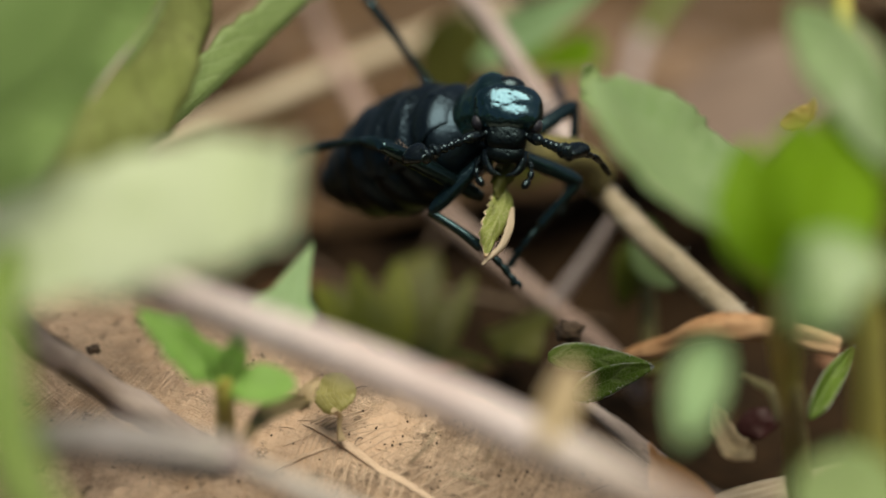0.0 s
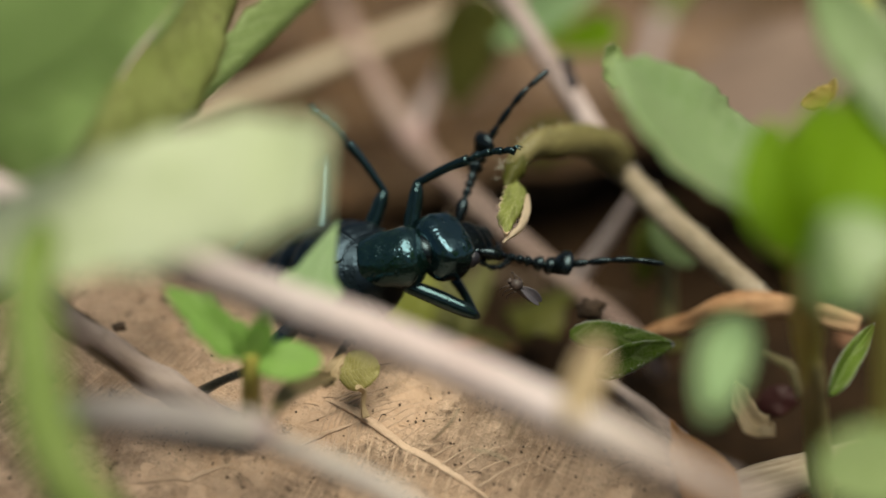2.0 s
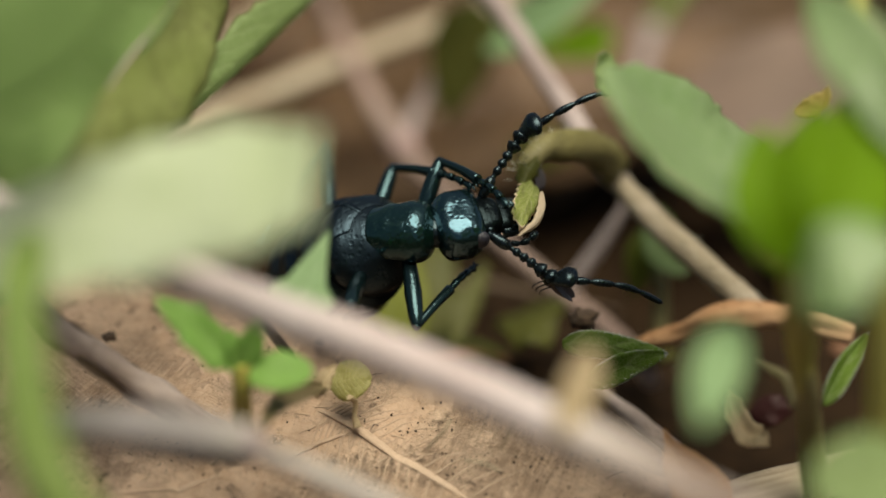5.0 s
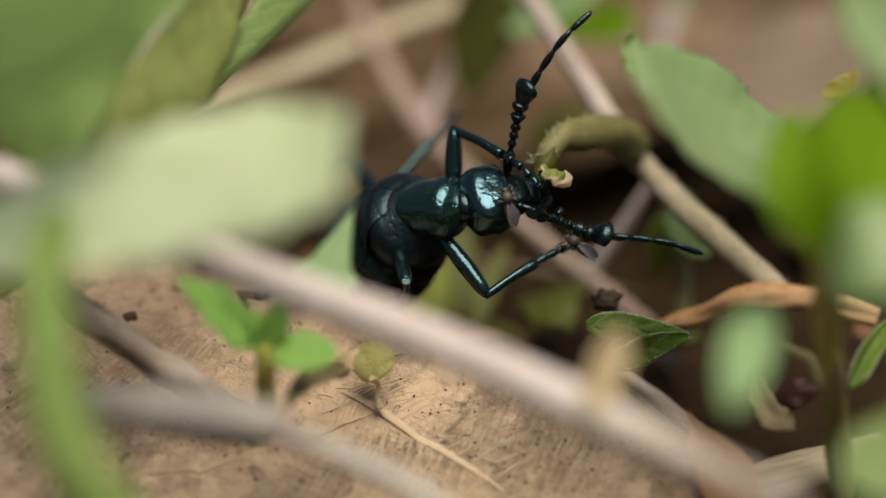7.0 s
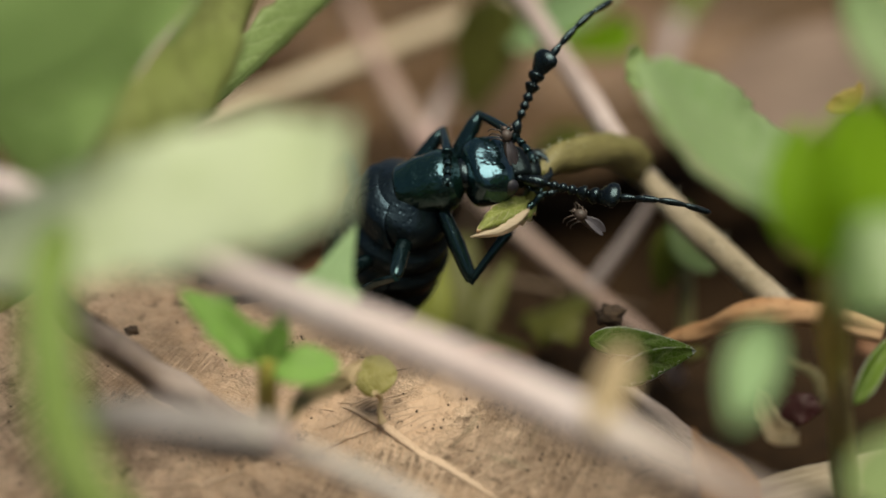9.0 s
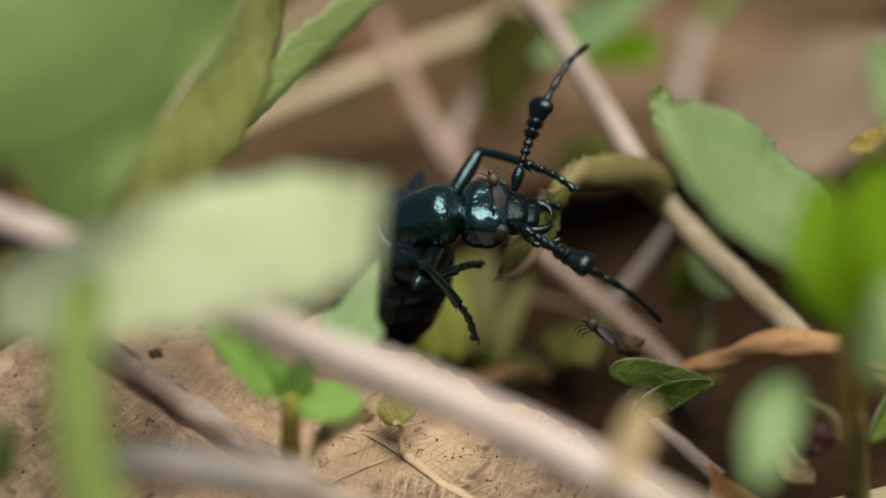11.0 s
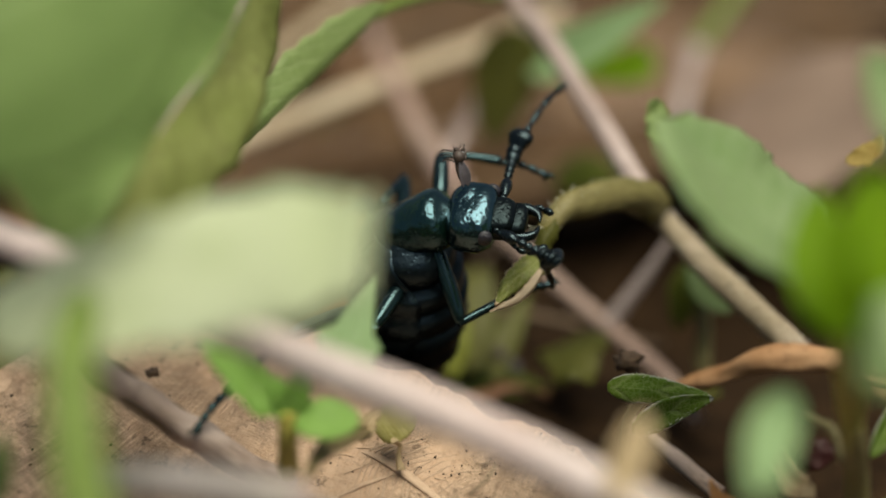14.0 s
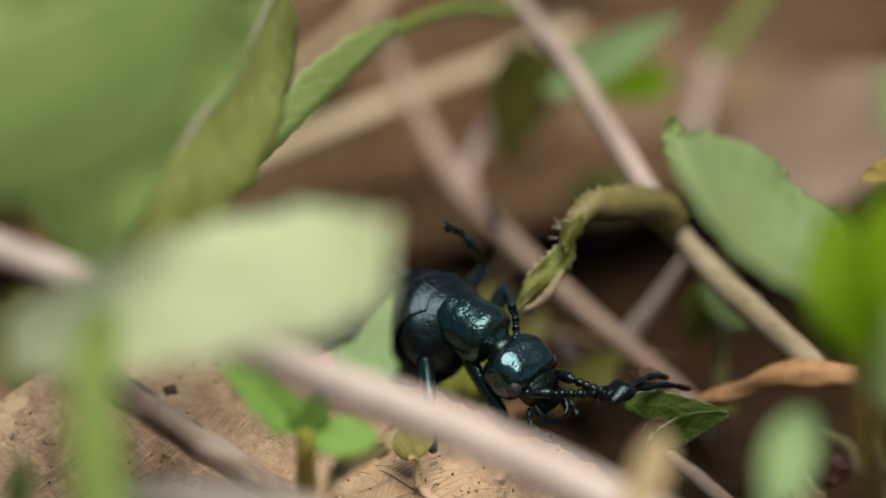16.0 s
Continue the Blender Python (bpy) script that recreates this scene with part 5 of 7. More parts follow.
def beetle():
    ob = thing("oil_beetle", (0, 0, 0), "glossy blue-black beetle with kinked antennae chewing a withered shoot", "beetle")
    parts = {}
    # thorax shield: narrow at the neck, widest before the middle, with a seam at the back
    bm = lathe(round_profile([(-1.95, 1.3), (-1.75, 1.62), (-0.9, 1.82), (0.2, 1.97), (1.1, 2.0), (1.65, 1.72), (1.95, 1.2), (2.3, 0.8)], 36), 1.0, 0.88, rough=0.05, seed=2)
    part("thorax", bm, SHELL, ob, "finely pitted blue-green thorax shield")
    # head: broad, boxy, mouth at +x, brow facing +z
    head = part("head", ball(mm([(1.42, 0, 0)])[0], (0.00152, 0.00212, 0.00150), 40, 28, 3.1, 0.04, seed=1), SHELL_HEAD, ob, "boxy pitted metallic head")
    part("neck", ball(mm([(0.0, 0, -0.1)])[0], (0.0008, 0.00105, 0.0009), 20, 14, 2.2), SHELL_BLACK, head)
    part("muzzle", ball(mm([(2.9, 0, 0.12)])[0], (0.00115, 0.00130, 0.00092), 26, 18, 3.2, 0.04, seed=4), SHELL_MUZZLE, head)
    part("lip", ball(mm([(3.98, 0, 0.12)])[0], (0.00070, 0.00112, 0.0005), 22, 14, 3.2, 0.03, seed=5), SHELL_MUZZLE, head)
    for s in (1, -1):
        part("eye", ball(mm([(2.35, 1.72 * s, 0.42)])[0], (0.00052, 0.00042, 0.00058), 18, 14), EYE, head)
        part("antenna_socket", ball(mm([(3.05, 1.2 * s, 0.55)])[0], (0.00026, 0.00026, 0.0002), 12, 8), SHELL_BLACK, head)
        jaw = mm([(3.9, 1.0 * s, -0.15), (4.6, 1.05 * s, -0.15), (5.2, 0.7 * s, -0.12), (5.4, 0.12 * s, -0.1)])
        part("mandible", tube(jaw, [0.0004, 0.00034, 0.00022, 0.00005], n=16, around=10, rough=0), SHELL_BLACK, head)
        feeler = mm([(3.7, 1.0 * s, -0.6), (4.4, 1.55 * s, -0.75), (5.2, 1.62 * s, -0.7), (6.0, 1.2 * s, -0.6)])
        joints = [r for w in (0.00017, 0.00019, 0.00021, 0.00024) for r in (0.0001, w, w, w * 0.95)] + [0.0001]
        part("palp", tube(feeler, joints, n=48, around=10, rough=0.02), SHELL_BLACK, head, "short jointed palp")
    parts["head"] = head
    # abdomen, with overlapping plates, and the two short wing cases on it
    rows = [(0.9, 1.3), (0.55, 1.75), (0.15, 2.25), (-0.2, 2.7)]
    for k in range(7):
        x = -0.6 - 1.75 * k
        r = [3.2, 3.7, 3.95, 3.95, 3.5, 2.65, 1.5][k]
        rows += [(x, r * 0.995), (x - 0.7, r * 1.015), (x - 1.35, r * 1.0), (x - 1.55, r * 0.965), (x - 1.65, r * 0.955)]
    rows.append((-13.0, 0.3))
    abdomen = part("abdomen", lathe(rows, 1.0, 0.9, 36, lift=-0.45, rough=0.05, seed=5), SHELL_DARK, ob, "swollen black segmented abdomen")
    for s in (1, -1):
        part("wing_case", wing_case(rows, s), SHELL_DARK, abdomen, "short leathery blue-black wing case")
    parts["abdomen"] = abdomen
    for key in ("AL", "AR"):
        scape = [0.00016, 0.00022, 0.00028, 0.00032, 0.00035, 0.00037, 0.00037, 0.00035, 0.00029, 0.00016]
        knots = [r for w in (0.00028, 0.0003, 0.00033) for r in (0.00015, w, w * 0.95)]
        cups = [0.00018, 0.00034, 0.00044, 0.0005, 0.0002, 0.00042, 0.00052, 0.00053, 0.00025]
        base = part("antenna", tube(mm([(0, 0, 0), (1.6, 0, 0.08), (3.2, 0, 0.05), (4.8, 0, 0)]), scape + knots + cups, n=75, around=12, rough=0), SHELL_BLACK, ob)
        wedge = tube(mm([(-0.35, 0, -0.1), (0.15, 0, 0.05), (0.75, 0, 0.3), (1.05, 0, 0.3), (1.2, 0, 0.15)]), [0.00025, 0.00055, 0.00085, 0.0008, 0.00015], n=16, around=14, rough=0, flat=0.6)
        swell = [0.00012 + 0.00013 * math.sin(math.pi * ((k / 40 * 4.0) % 1.0)) ** 0.6 * (1 - 0.45 * k / 40) for k in range(40)] + [0.00004]
        whip = tube(mm([(0.95, 0, 0.1), (2.6, 0, 0.3), (4.6, 0, 0.25), (6.7, 0, -0.45)]), swell, n=60, around=9, rough=0)
        tip = part("antenna_tip", lobes([wedge, whip]), SHELL_BLACK, base)
        parts[key], parts[key + "t"] = base, tip
    for key in ("FL", "FR", "ML", "MR", "HL", "HR"):
        g = 1.6 if key[0] == "H" else 1.0
        femur = part("leg", tube(mm([(-0.3, 0, 0), (0.6, 0, 0), (2.5 * g, 0, 0.05), (4.1 * g, 0, 0.05), (4.8 * g, 0, 0)]), [0.0003, 0.00045, 0.00053, 0.00045, 0.0003], n=20, around=12, rough=0.03), SHELL_LEG, ob)
        bones = [tube(mm([(-0.15, 0, 0), (0.5, 0, 0.04), (2.2 * g, 0, 0.1), (3.7 * g, 0, 0)]), [0.00024, 0.00025, 0.00028, 0.00034], n=16, around=10, rough=0.03)]
        for k in range(4):
            x = 3.75 * g + 0.72 * k
            z = -0.05 * k * k
            bones.append(tube(mm([(x, 0, z), (x + 0.4, 0, z - 0.03), (x + 0.72, 0, z - 0.1 * k)]), [0.00014, 0.00022, 0.00026], n=6, around=8, rough=0))
        for s in (1, -1):
            x = 3.75 * g + 2.85
            bones.append(tube(mm([(x, 0, -0.5), (x + 0.25, 0.15 * s, -0.5), (x + 0.5, 0.2 * s, -0.75)]), [0.0001, 0.00008, 0.00003], n=6, around=5, rough=0))
            bones.append(tube(mm([(3.6 * g, 0.1 * s, -0.1), (4.0 * g, 0.25 * s, -0.35)]), [0.00006, 0.00002], n=3, around=5, rough=0))
        shin = part("shin", lobes(bones), SHELL_LEG, femur)
        parts[key], parts[key + "t"] = femur, shin
    parts["body"] = ob
    return parts


BEETLE = beetle()


def midge():
    size = 1.15

    def mm(points):
        return [Vector(p) * MM * size for p in points]

    ob = thing("midge", (0, 0, 0), "tiny grey-brown midge with folded wings", "fly", "midges on the beetle")
    part("body", lobes([ball((0, 0, 0), (0.0009, 0.00028, 0.00028), 12, 8), ball((0.00078, 0, 0.00016), (0.0004, 0.00036, 0.0004), 12, 8), ball((0.0012, 0, 0.0), (0.00018, 0.0002, 0.0002), 10, 8)]), MIDGE, ob)
    for s in (1, -1):
        part("wing", leaf(mm([(0.45, 0.08 * s, 0.3), (-0.2, 0.14 * s, 0.34), (-0.9, 0.12 * s, 0.22)]), (0.1, 1, 0.5 * s), 0.00025, n=14, m=3, near=1.3, far=0.6, thick=0.00003), WING, ob)
        for k in range(3):
            x = 0.35 + 0.25 * k
            part("leg", tube(mm([(x, 0.15 * s, -0.1), (x + 0.2, 0.35 * s, 0.2), (x + 0.3, 0.55 * s, -0.35), (x + 0.2, 0.7 * s, -0.5)]), [0.00005, 0.00005, 0.00004, 0.00003], n=9, around=5, rough=0), MIDGE, ob)
        part("feeler", tube(mm([(1.0, 0.05 * s, 0.1), (1.15, 0.15 * s, 0.2), (1.35, 0.25 * s, 0.2)]), [0.00004, 0.00003, 0.00002], n=6, around=4, rough=0), MIDGE, ob)
    return ob


MIDGES = [midge()]
MIDGES.append(copy_thing(MIDGES[0], pose(0, 0, 0)))


# ---- what moves ----
def motions():
    walk(BEETLE["body"], [(0, pose(0.00920, 0.00726, 0.01903, 8.2, -41.3, -17.1)), (0.5, pose(0.00302, 0.00408, 0.01394, 21.3, -10.5, -41.8)), (1, pose(0.00148, 0.00364, 0.01410, 21.7, -3.7, -54.2)), (1.5, pose(0.00096, 0.00246, 0.01262, 22.7, -11.5, -37.5)), (2, pose(0.00200, 0.00145, 0.01007, 19.0, -11.8, -8.6)), (2.5, pose(0.00293, 0.00133, 0.01063, 23.0, -14.5, -34.0)), (3, pose(0.00206, 0.00189, 0.01497, 21.8, -18.3, -17.7)), (3.5, pose(0.00319, 0.00053, 0.01271, 23.1, -19.3, -22.6)), (6, pose(0.00244, 0.00351, 0.01226, 19.2, -0.8, -7.4)), (6.5, pose(0.00129, 0.00434, 0.01383, 18.5, -7.1, -6.4)), (7, pose(0.00365, 0.00354, 0.01188, 27.2, -12.5, -32.6)), (7.5, pose(0.00318, 0.00412, 0.01451, 24.2, -8.3, -15.0)), (8, pose(0.00213, 0.00544, 0.01733, 22.1, -12.7, -13.3)), (8.5, pose(0.00181, 0.00461, 0.01496, 24.2, -10.4, -22.3)), (9, pose(0.00317, 0.00487, 0.01389, 23.5, -16.6, -8.2)), (11.5, pose(0.00152, 0.00339, 0.01407, 27.8, -19.1, -15.8)), (12, pose(0.00266, 0.00390, 0.01763, 37.4, -29.9, -32.7)), (12.5, pose(-0.00181, 0.00364, 0.01612, 23.8, -32.7, -9.5)), (13, pose(0.00178, 0.00404, 0.01628, 33.0, -27.8, -25.8)), (13.5, pose(0.00214, 0.00453, 0.01619, 24.9, -15.0, -12.4)), (14, pose(0.00157, 0.00448, 0.01433, 30.9, -26.5, -21.8)), (14.5, pose(0.00286, 0.00493, 0.01472, 20.0, -17.6, -5.3)), (15, pose(0.00160, 0.00536, 0.01663, 49.8, -32.1, -33.8)), (15.5, pose(0.00345, 0.00288, 0.01048, 26.6, -17.6, -42.8)), (16, pose(0.00349, 0.00222, 0.00974, 17.2, 18.9, -34.2))])
    walk(BEETLE["head"], [(0, pose(0.00190, 0.00000, 0.00010, -60.6, 36.1, -126.3)), (0.25, pose(0.00194, -0.00000, 0.00003, 9.8, 67.9, -51.2)), (0.5, pose(0.00199, -0.00000, -0.00004, 71.6, 32.4, 15.2)), (1, pose(0.00199, -0.00002, -0.00007, 10.0, 35.2, 25.6)), (1.5, pose(0.00180, 0.00009, 0.00031, 7.5, 42.7, 40.0)), (2, pose(0.00195, 0.00012, 0.00024, 19.8, 25.0, 37.7)), (2.5, pose(0.00195, -0.00003, 0.00002, 35.6, 29.8, 50.7)), (3, pose(0.00227, 0.00002, -0.00006, 21.1, 34.2, 9.7)), (3.5, pose(0.00205, -0.00008, -0.00008, 19.2, 30.7, 32.0)), (6, pose(0.00208, 0.00010, 0.00017, 23.2, -4.0, 12.9)), (6.5, pose(0.00228, -0.00001, 0.00004, 34.2, 15.6, 13.0)), (7, pose(0.00211, 0.00011, 0.00007, 22.6, 23.8, 46.0)), (7.5, pose(0.00207, 0.00004, 0.00009, 28.0, 28.1, 29.5)), (8, pose(0.00195, -0.00001, 0.00007, -20.5, 55.0, -23.7)), (8.5, pose(0.00236, -0.00007, -0.00018, 45.7, 23.7, 14.2)), (9, pose(0.00223, 0.00003, 0.00007, 14.7, 20.5, 15.0)), (11.5, pose(0.00211, -0.00011, -0.00009, -1.4, 20.2, -2.2)), (12, pose(0.00212, 0.00007, -0.00002, -29.9, 34.2, -8.5)), (12.5, pose(0.00193, -0.00009, -0.00004, -5.2, 28.6, -43.7)), (13, pose(0.00231, 0.00007, -0.00006, -12.0, 37.0, 1.9)), (13.5, pose(0.00196, -0.00007, -0.00001, -36.4, 20.6, -15.5)), (14, pose(0.00193, -0.00006, -0.00002, 3.0, 27.2, -5.8)), (14.5, pose(0.00229, -0.00006, -0.00001, 8.3, 19.8, -13.2)), (15, pose(0.00195, -0.00018, -0.00007, -56.2, 46.6, -36.6)), (15.5, pose(0.00206, -0.00002, -0.00015, 20.2, 33.8, 35.0)), (16, pose(0.00242, -0.00007, -0.00008, -3.0, 18.9, -4.7))])
    walk(BEETLE["abdomen"], [(0, pose(-0.00160, -0.00000, -0.00000, -1.0, 7.5, -23.9)), (0.5, pose(-0.00160, 0.00000, 0.00000, -7.6, -6.0, -18.3)), (1, pose(-0.00160, 0.00000, 0.00000, 12.1, -19.9, 18.1)), (1.5, pose(-0.00160, 0.00000, 0.00000, -10.8, -33.4, -13.8)), (2, pose(-0.00160, 0.00000, 0.00000, -4.5, -33.3, -34.0)), (2.5, pose(-0.00160, 0.00000, 0.00000, -4.7, -26.0, -5.8)), (3, pose(-0.00160, 0.00000, -0.00000, -3.7, -42.6, -20.0)), (3.5, pose(-0.00160, 0.00000, 0.00000, -8.3, -34.0, -18.9)), (6, pose(-0.00160, -0.00000, -0.00000, 2.3, -56.6, -31.0)), (6.5, pose(-0.00160, 0.00000, 0.00000, 6.1, -64.4, -22.7)), (7, pose(-0.00160, -0.00000, -0.00000, -4.8, -37.4, -1.0)), (7.5, pose(-0.00160, 0.00000, 0.00000, 1.2, -51.3, 13.3)), (8, pose(-0.00160, 0.00000, -0.00000, 18.1, -53.1, -10.7)), (8.5, pose(-0.00160, 0.00000, -0.00000, 11.7, -53.6, -7.5)), (9, pose(-0.00160, 0.00000, 0.00000, 15.8, -57.0, -8.4)), (11.5, pose(-0.00160, 0.00000, 0.00000, 26.7, -56.4, -10.6)), (12, pose(-0.00160, 0.00000, -0.00000, 11.6, -36.9, 12.0)), (12.5, pose(-0.00160, 0.00000, -0.00000, 81.5, -68.8, -69.0)), (13, pose(-0.00160, 0.00000, 0.00000, 15.8, -47.0, 11.0)), (13.5, pose(-0.00160, 0.00000, 0.00000, 8.8, -63.3, 10.4)), (14, pose(-0.00160, 0.00000, 0.00000, 18.1, -59.1, 9.6)), (14.5, pose(-0.00160, -0.00000, 0.00000, 12.5, -65.9, -5.7)), (15, pose(-0.00160, 0.00000, 0.00000, 14.7, -35.9, 27.7)), (15.5, pose(-0.00160, 0.00000, 0.00000, -6.2, -15.8, -9.5)), (16, pose(-0.00160, 0.00000, -0.00000, -1.7, -50.1, 1.1))])
    walk(BEETLE["AL"], [(0, pose(0.00164, -0.00231, -0.00240, 0.4, 19.1, -53.5)), (0.5, pose(0.00529, 0.00073, -0.00051, 28.3, -1.6, 18.2)), (1, pose(0.00419, 0.00234, -0.00119, 25.9, -34.7, 78.2)), (1.5, pose(0.00316, 0.00281, -0.00124, 6.5, -29.8, 59.6)), (2, pose(0.00389, 0.00291, -0.00016, 5.3, -21.9, 69.2)), (2.5, pose(0.00350, 0.00298, -0.00043, 26.2, -35.4, 60.4)), (3, pose(0.00520, 0.00154, -0.00096, 137.7, -72.0, -52.6)), (3.5, pose(0.00419, 0.00248, -0.00081, 63.5, -50.6, -38.8)), (4.75, pose(0.00450, 0.00209, 0.00032, 0.9, -40.5, 37.6)), (6, pose(0.00481, 0.00170, 0.00145, -16.2, 0.1, 73.4)), (6.25, pose(0.00508, 0.00158, 0.00092, -5.0, -37.4, 48.9)), (6.5, pose(0.00535, 0.00146, 0.00039, 46.1, -59.6, -11.8)), (7, pose(0.00368, 0.00313, -0.00021, 37.2, -55.7, 44.0)), (7.5, pose(0.00450, 0.00240, -0.00037, 9.7, -34.5, 57.8)), (8, pose(0.00423, 0.00055, -0.00241, 15.8, -22.6, 30.5)), (8.5, pose(0.00552, 0.00122, -0.00019, -1.8, -38.5, 94.8)), (9, pose(0.00506, 0.00193, -0.00017, 16.5, -38.0, 44.5)), (11.5, pose(0.00527, 0.00109, -0.00063, 5.9, -5.5, 67.9)), (12, pose(0.00479, 0.00111, -0.00186, 21.1, 5.6, 34.9)), (12.25, pose(0.00489, -0.00003, -0.00148, 26.3, -24.6, 61.9)), (12.5, pose(0.00499, -0.00116, -0.00110, 11.3, -53.1, 99.6)), (13, pose(0.00493, 0.00155, -0.00167, 14.6, -24.7, 94.4)), (13.5, pose(0.00503, 0.00053, -0.00138, 11.0, -34.4, 48.7)), (14, pose(0.00511, 0.00088, -0.00085, 5.4, 10.5, 91.5)), (14.25, pose(0.00538, 0.00063, -0.00058, 4.9, -22.7, 49.7)), (14.5, pose(0.00566, 0.00038, -0.00032, 35.3, -44.8, -9.8)), (15, pose(0.00395, -0.00015, -0.00284, -8.5, 16.4, -13.3)), (15.25, pose(0.00400, 0.00123, -0.00194, 26.3, -13.9, 8.6)), (15.5, pose(0.00405, 0.00261, -0.00104, 59.5, -51.1, 10.5)), (16, pose(0.00562, 0.00100, -0.00059, 26.3, -20.5, -8.0))])
    walk(BEETLE["ALt"], [(0, pose(0.00475, -0.00000, 0.00000, 19.5, 48.7, 143.5)), (0.25, pose(0.00475, -0.00000, 0.00000, 43.1, 57.3, 114.2)), (0.5, pose(0.00475, 0.00000, 0.00000, 61.6, 71.9, 82.8)), (1, pose(0.00475, 0.00000, -0.00000, 32.9, 80.4, 62.5)), (1.5, pose(0.00475, 0.00000, -0.00000, -3.7, 45.7, 14.2)), (1.75, pose(0.00475, -0.00000, -0.00000, -10.7, 12.8, -10.6)), (2, pose(0.00475, -0.00000, 0.00000, -3.4, -19.9, -32.4)), (2.5, pose(0.00475, -0.00000, -0.00000, -15.4, 46.9, -32.7)), (3, pose(0.00475, 0.00000, -0.00000, -45.0, 60.6, -38.1)), (3.5, pose(0.00475, 0.00000, 0.00000, 92.8, 65.0, 115.1)), (4.75, pose(0.00475, 0.00000, 0.00000, 3.5, 36.4, -10.3)), (6, pose(0.00475, 0.00000, 0.00000, 20.0, -18.7, -56.3)), (6.25, pose(0.00475, 0.00000, 0.00000, -4.7, 7.3, -28.6)), (6.5, pose(0.00475, -0.00000, 0.00000, -18.1, 40.9, -9.1)), (7, pose(0.00475, 0.00000, -0.00000, -18.1, 24.7, -15.4)), (7.5, pose(0.00475, 0.00000, -0.00000, -13.0, 1.5, -29.3)), (8, pose(0.00475, -0.00000, 0.00000, -5.7, 5.1, -17.7)), (8.5, pose(0.00475, -0.00000, 0.00000, -4.7, 30.0, -19.7)), (9, pose(0.00475, 0.00000, -0.00000, -12.3, 25.7, -13.5)), (11.5, pose(0.00475, -0.00000, 0.00000, 3.0, 12.7, -4.3)), (12, pose(0.00475, 0.00000, -0.00000, 7.6, 38.8, 51.3)), (12.25, pose(0.00475, 0.00000, -0.00000, -16.9, 53.6, -19.4)), (12.5, pose(0.00475, 0.00000, -0.00000, -45.2, 41.5, -93.3)), (13, pose(0.00475, -0.00000, 0.00000, 2.4, 37.8, -4.5)), (13.5, pose(0.00475, -0.00000, 0.00000, -3.7, 29.0, -7.1)), (14, pose(0.00475, 0.00000, 0.00000, 19.3, -2.6, -24.3)), (14.25, pose(0.00475, 0.00000, 0.00000, 6.6, 28.3, -3.5)), (14.5, pose(0.00475, -0.00000, 0.00000, 6.9, 61.4, 20.4)), (14.75, pose(0.00475, -0.00000, 0.00000, 15.2, 54.9, 77.2)), (15, pose(0.00475, 0.00000, 0.00000, 11.3, 47.4, 123.8)), (15.25, pose(0.00475, -0.00000, 0.00000, 48.0, 47.8, 115.9)), (15.5, pose(0.00475, -0.00000, 0.00000, 85.8, 51.3, 109.8)), (16, pose(0.00475, 0.00000, -0.00000, 14.7, 44.4, 105.4))])
    walk(BEETLE["AR"], [(0, pose(-0.00017, -0.00263, -0.00057, -41.3, -24.3, -126.2)), (0.25, pose(0.00203, -0.00152, -0.00158, -38.7, 26.8, -89.6)), (0.5, pose(0.00423, -0.00041, -0.00259, 21.2, 54.9, -10.6)), (1, pose(0.00507, -0.00008, -0.00156, -0.8, 23.2, -39.7)), (1.25, pose(0.00485, 0.00031, -0.00152, 12.4, 42.1, -0.7)), (1.5, pose(0.00464, 0.00069, -0.00149, 42.4, 47.2, 52.4)), (2, pose(0.00509, 0.00074, -0.00096, 21.7, 30.5, 7.2)), (2.5, pose(0.00466, 0.00106, -0.00175, 69.9, 62.9, 65.4)), (2.75, pose(0.00487, 0.00006, -0.00174, -5.6, 47.9, -40.1)), (3, pose(0.00509, -0.00094, -0.00173, -6.0, 5.4, -80.3)), (3.5, pose(0.00513, 0.00016, -0.00154, 13.1, 46.4, -21.0)), (6, pose(0.00541, -0.00061, 0.00043, 18.0, 25.4, -20.8)), (6.5, pose(0.00545, -0.00073, -0.00102, 21.7, 34.1, -27.7)), (7, pose(0.00513, 0.00117, -0.00113, 26.9, 49.0, 21.2)), (7.5, pose(0.00513, 0.00012, -0.00144, 21.0, 34.2, 5.8)), (8, pose(0.00394, -0.00198, -0.00189, 24.5, 51.1, -9.4)), (8.5, pose(0.00524, -0.00072, -0.00189, 10.7, 8.4, -31.1)), (9, pose(0.00549, -0.00056, -0.00078, 12.0, 23.7, -13.3)), (11.5, pose(0.00519, -0.00151, -0.00057, -4.2, 4.1, -47.4)), (12, pose(0.00518, -0.00123, -0.00079, -8.2, 24.2, -38.4)), (12.5, pose(0.00328, -0.00311, -0.00089, 13.8, -6.4, -7.1)), (13, pose(0.00534, -0.00098, -0.00124, -11.3, 3.2, -64.2)), (13.5, pose(0.00500, -0.00163, 0.00007, 10.7, -1.4, -41.4)), (14, pose(0.00478, -0.00169, -0.00097, -5.3, 12.3, -39.4)), (14.5, pose(0.00495, -0.00210, -0.00068, 8.7, 6.8, -64.4)), (15, pose(0.00435, -0.00224, -0.00135, -56.9, 59.9, -92.8)), (15.5, pose(0.00504, 0.00033, -0.00178, 2.7, 4.7, -31.0)), (16, pose(0.00545, -0.00160, -0.00046, 13.9, -9.5, 33.4))])
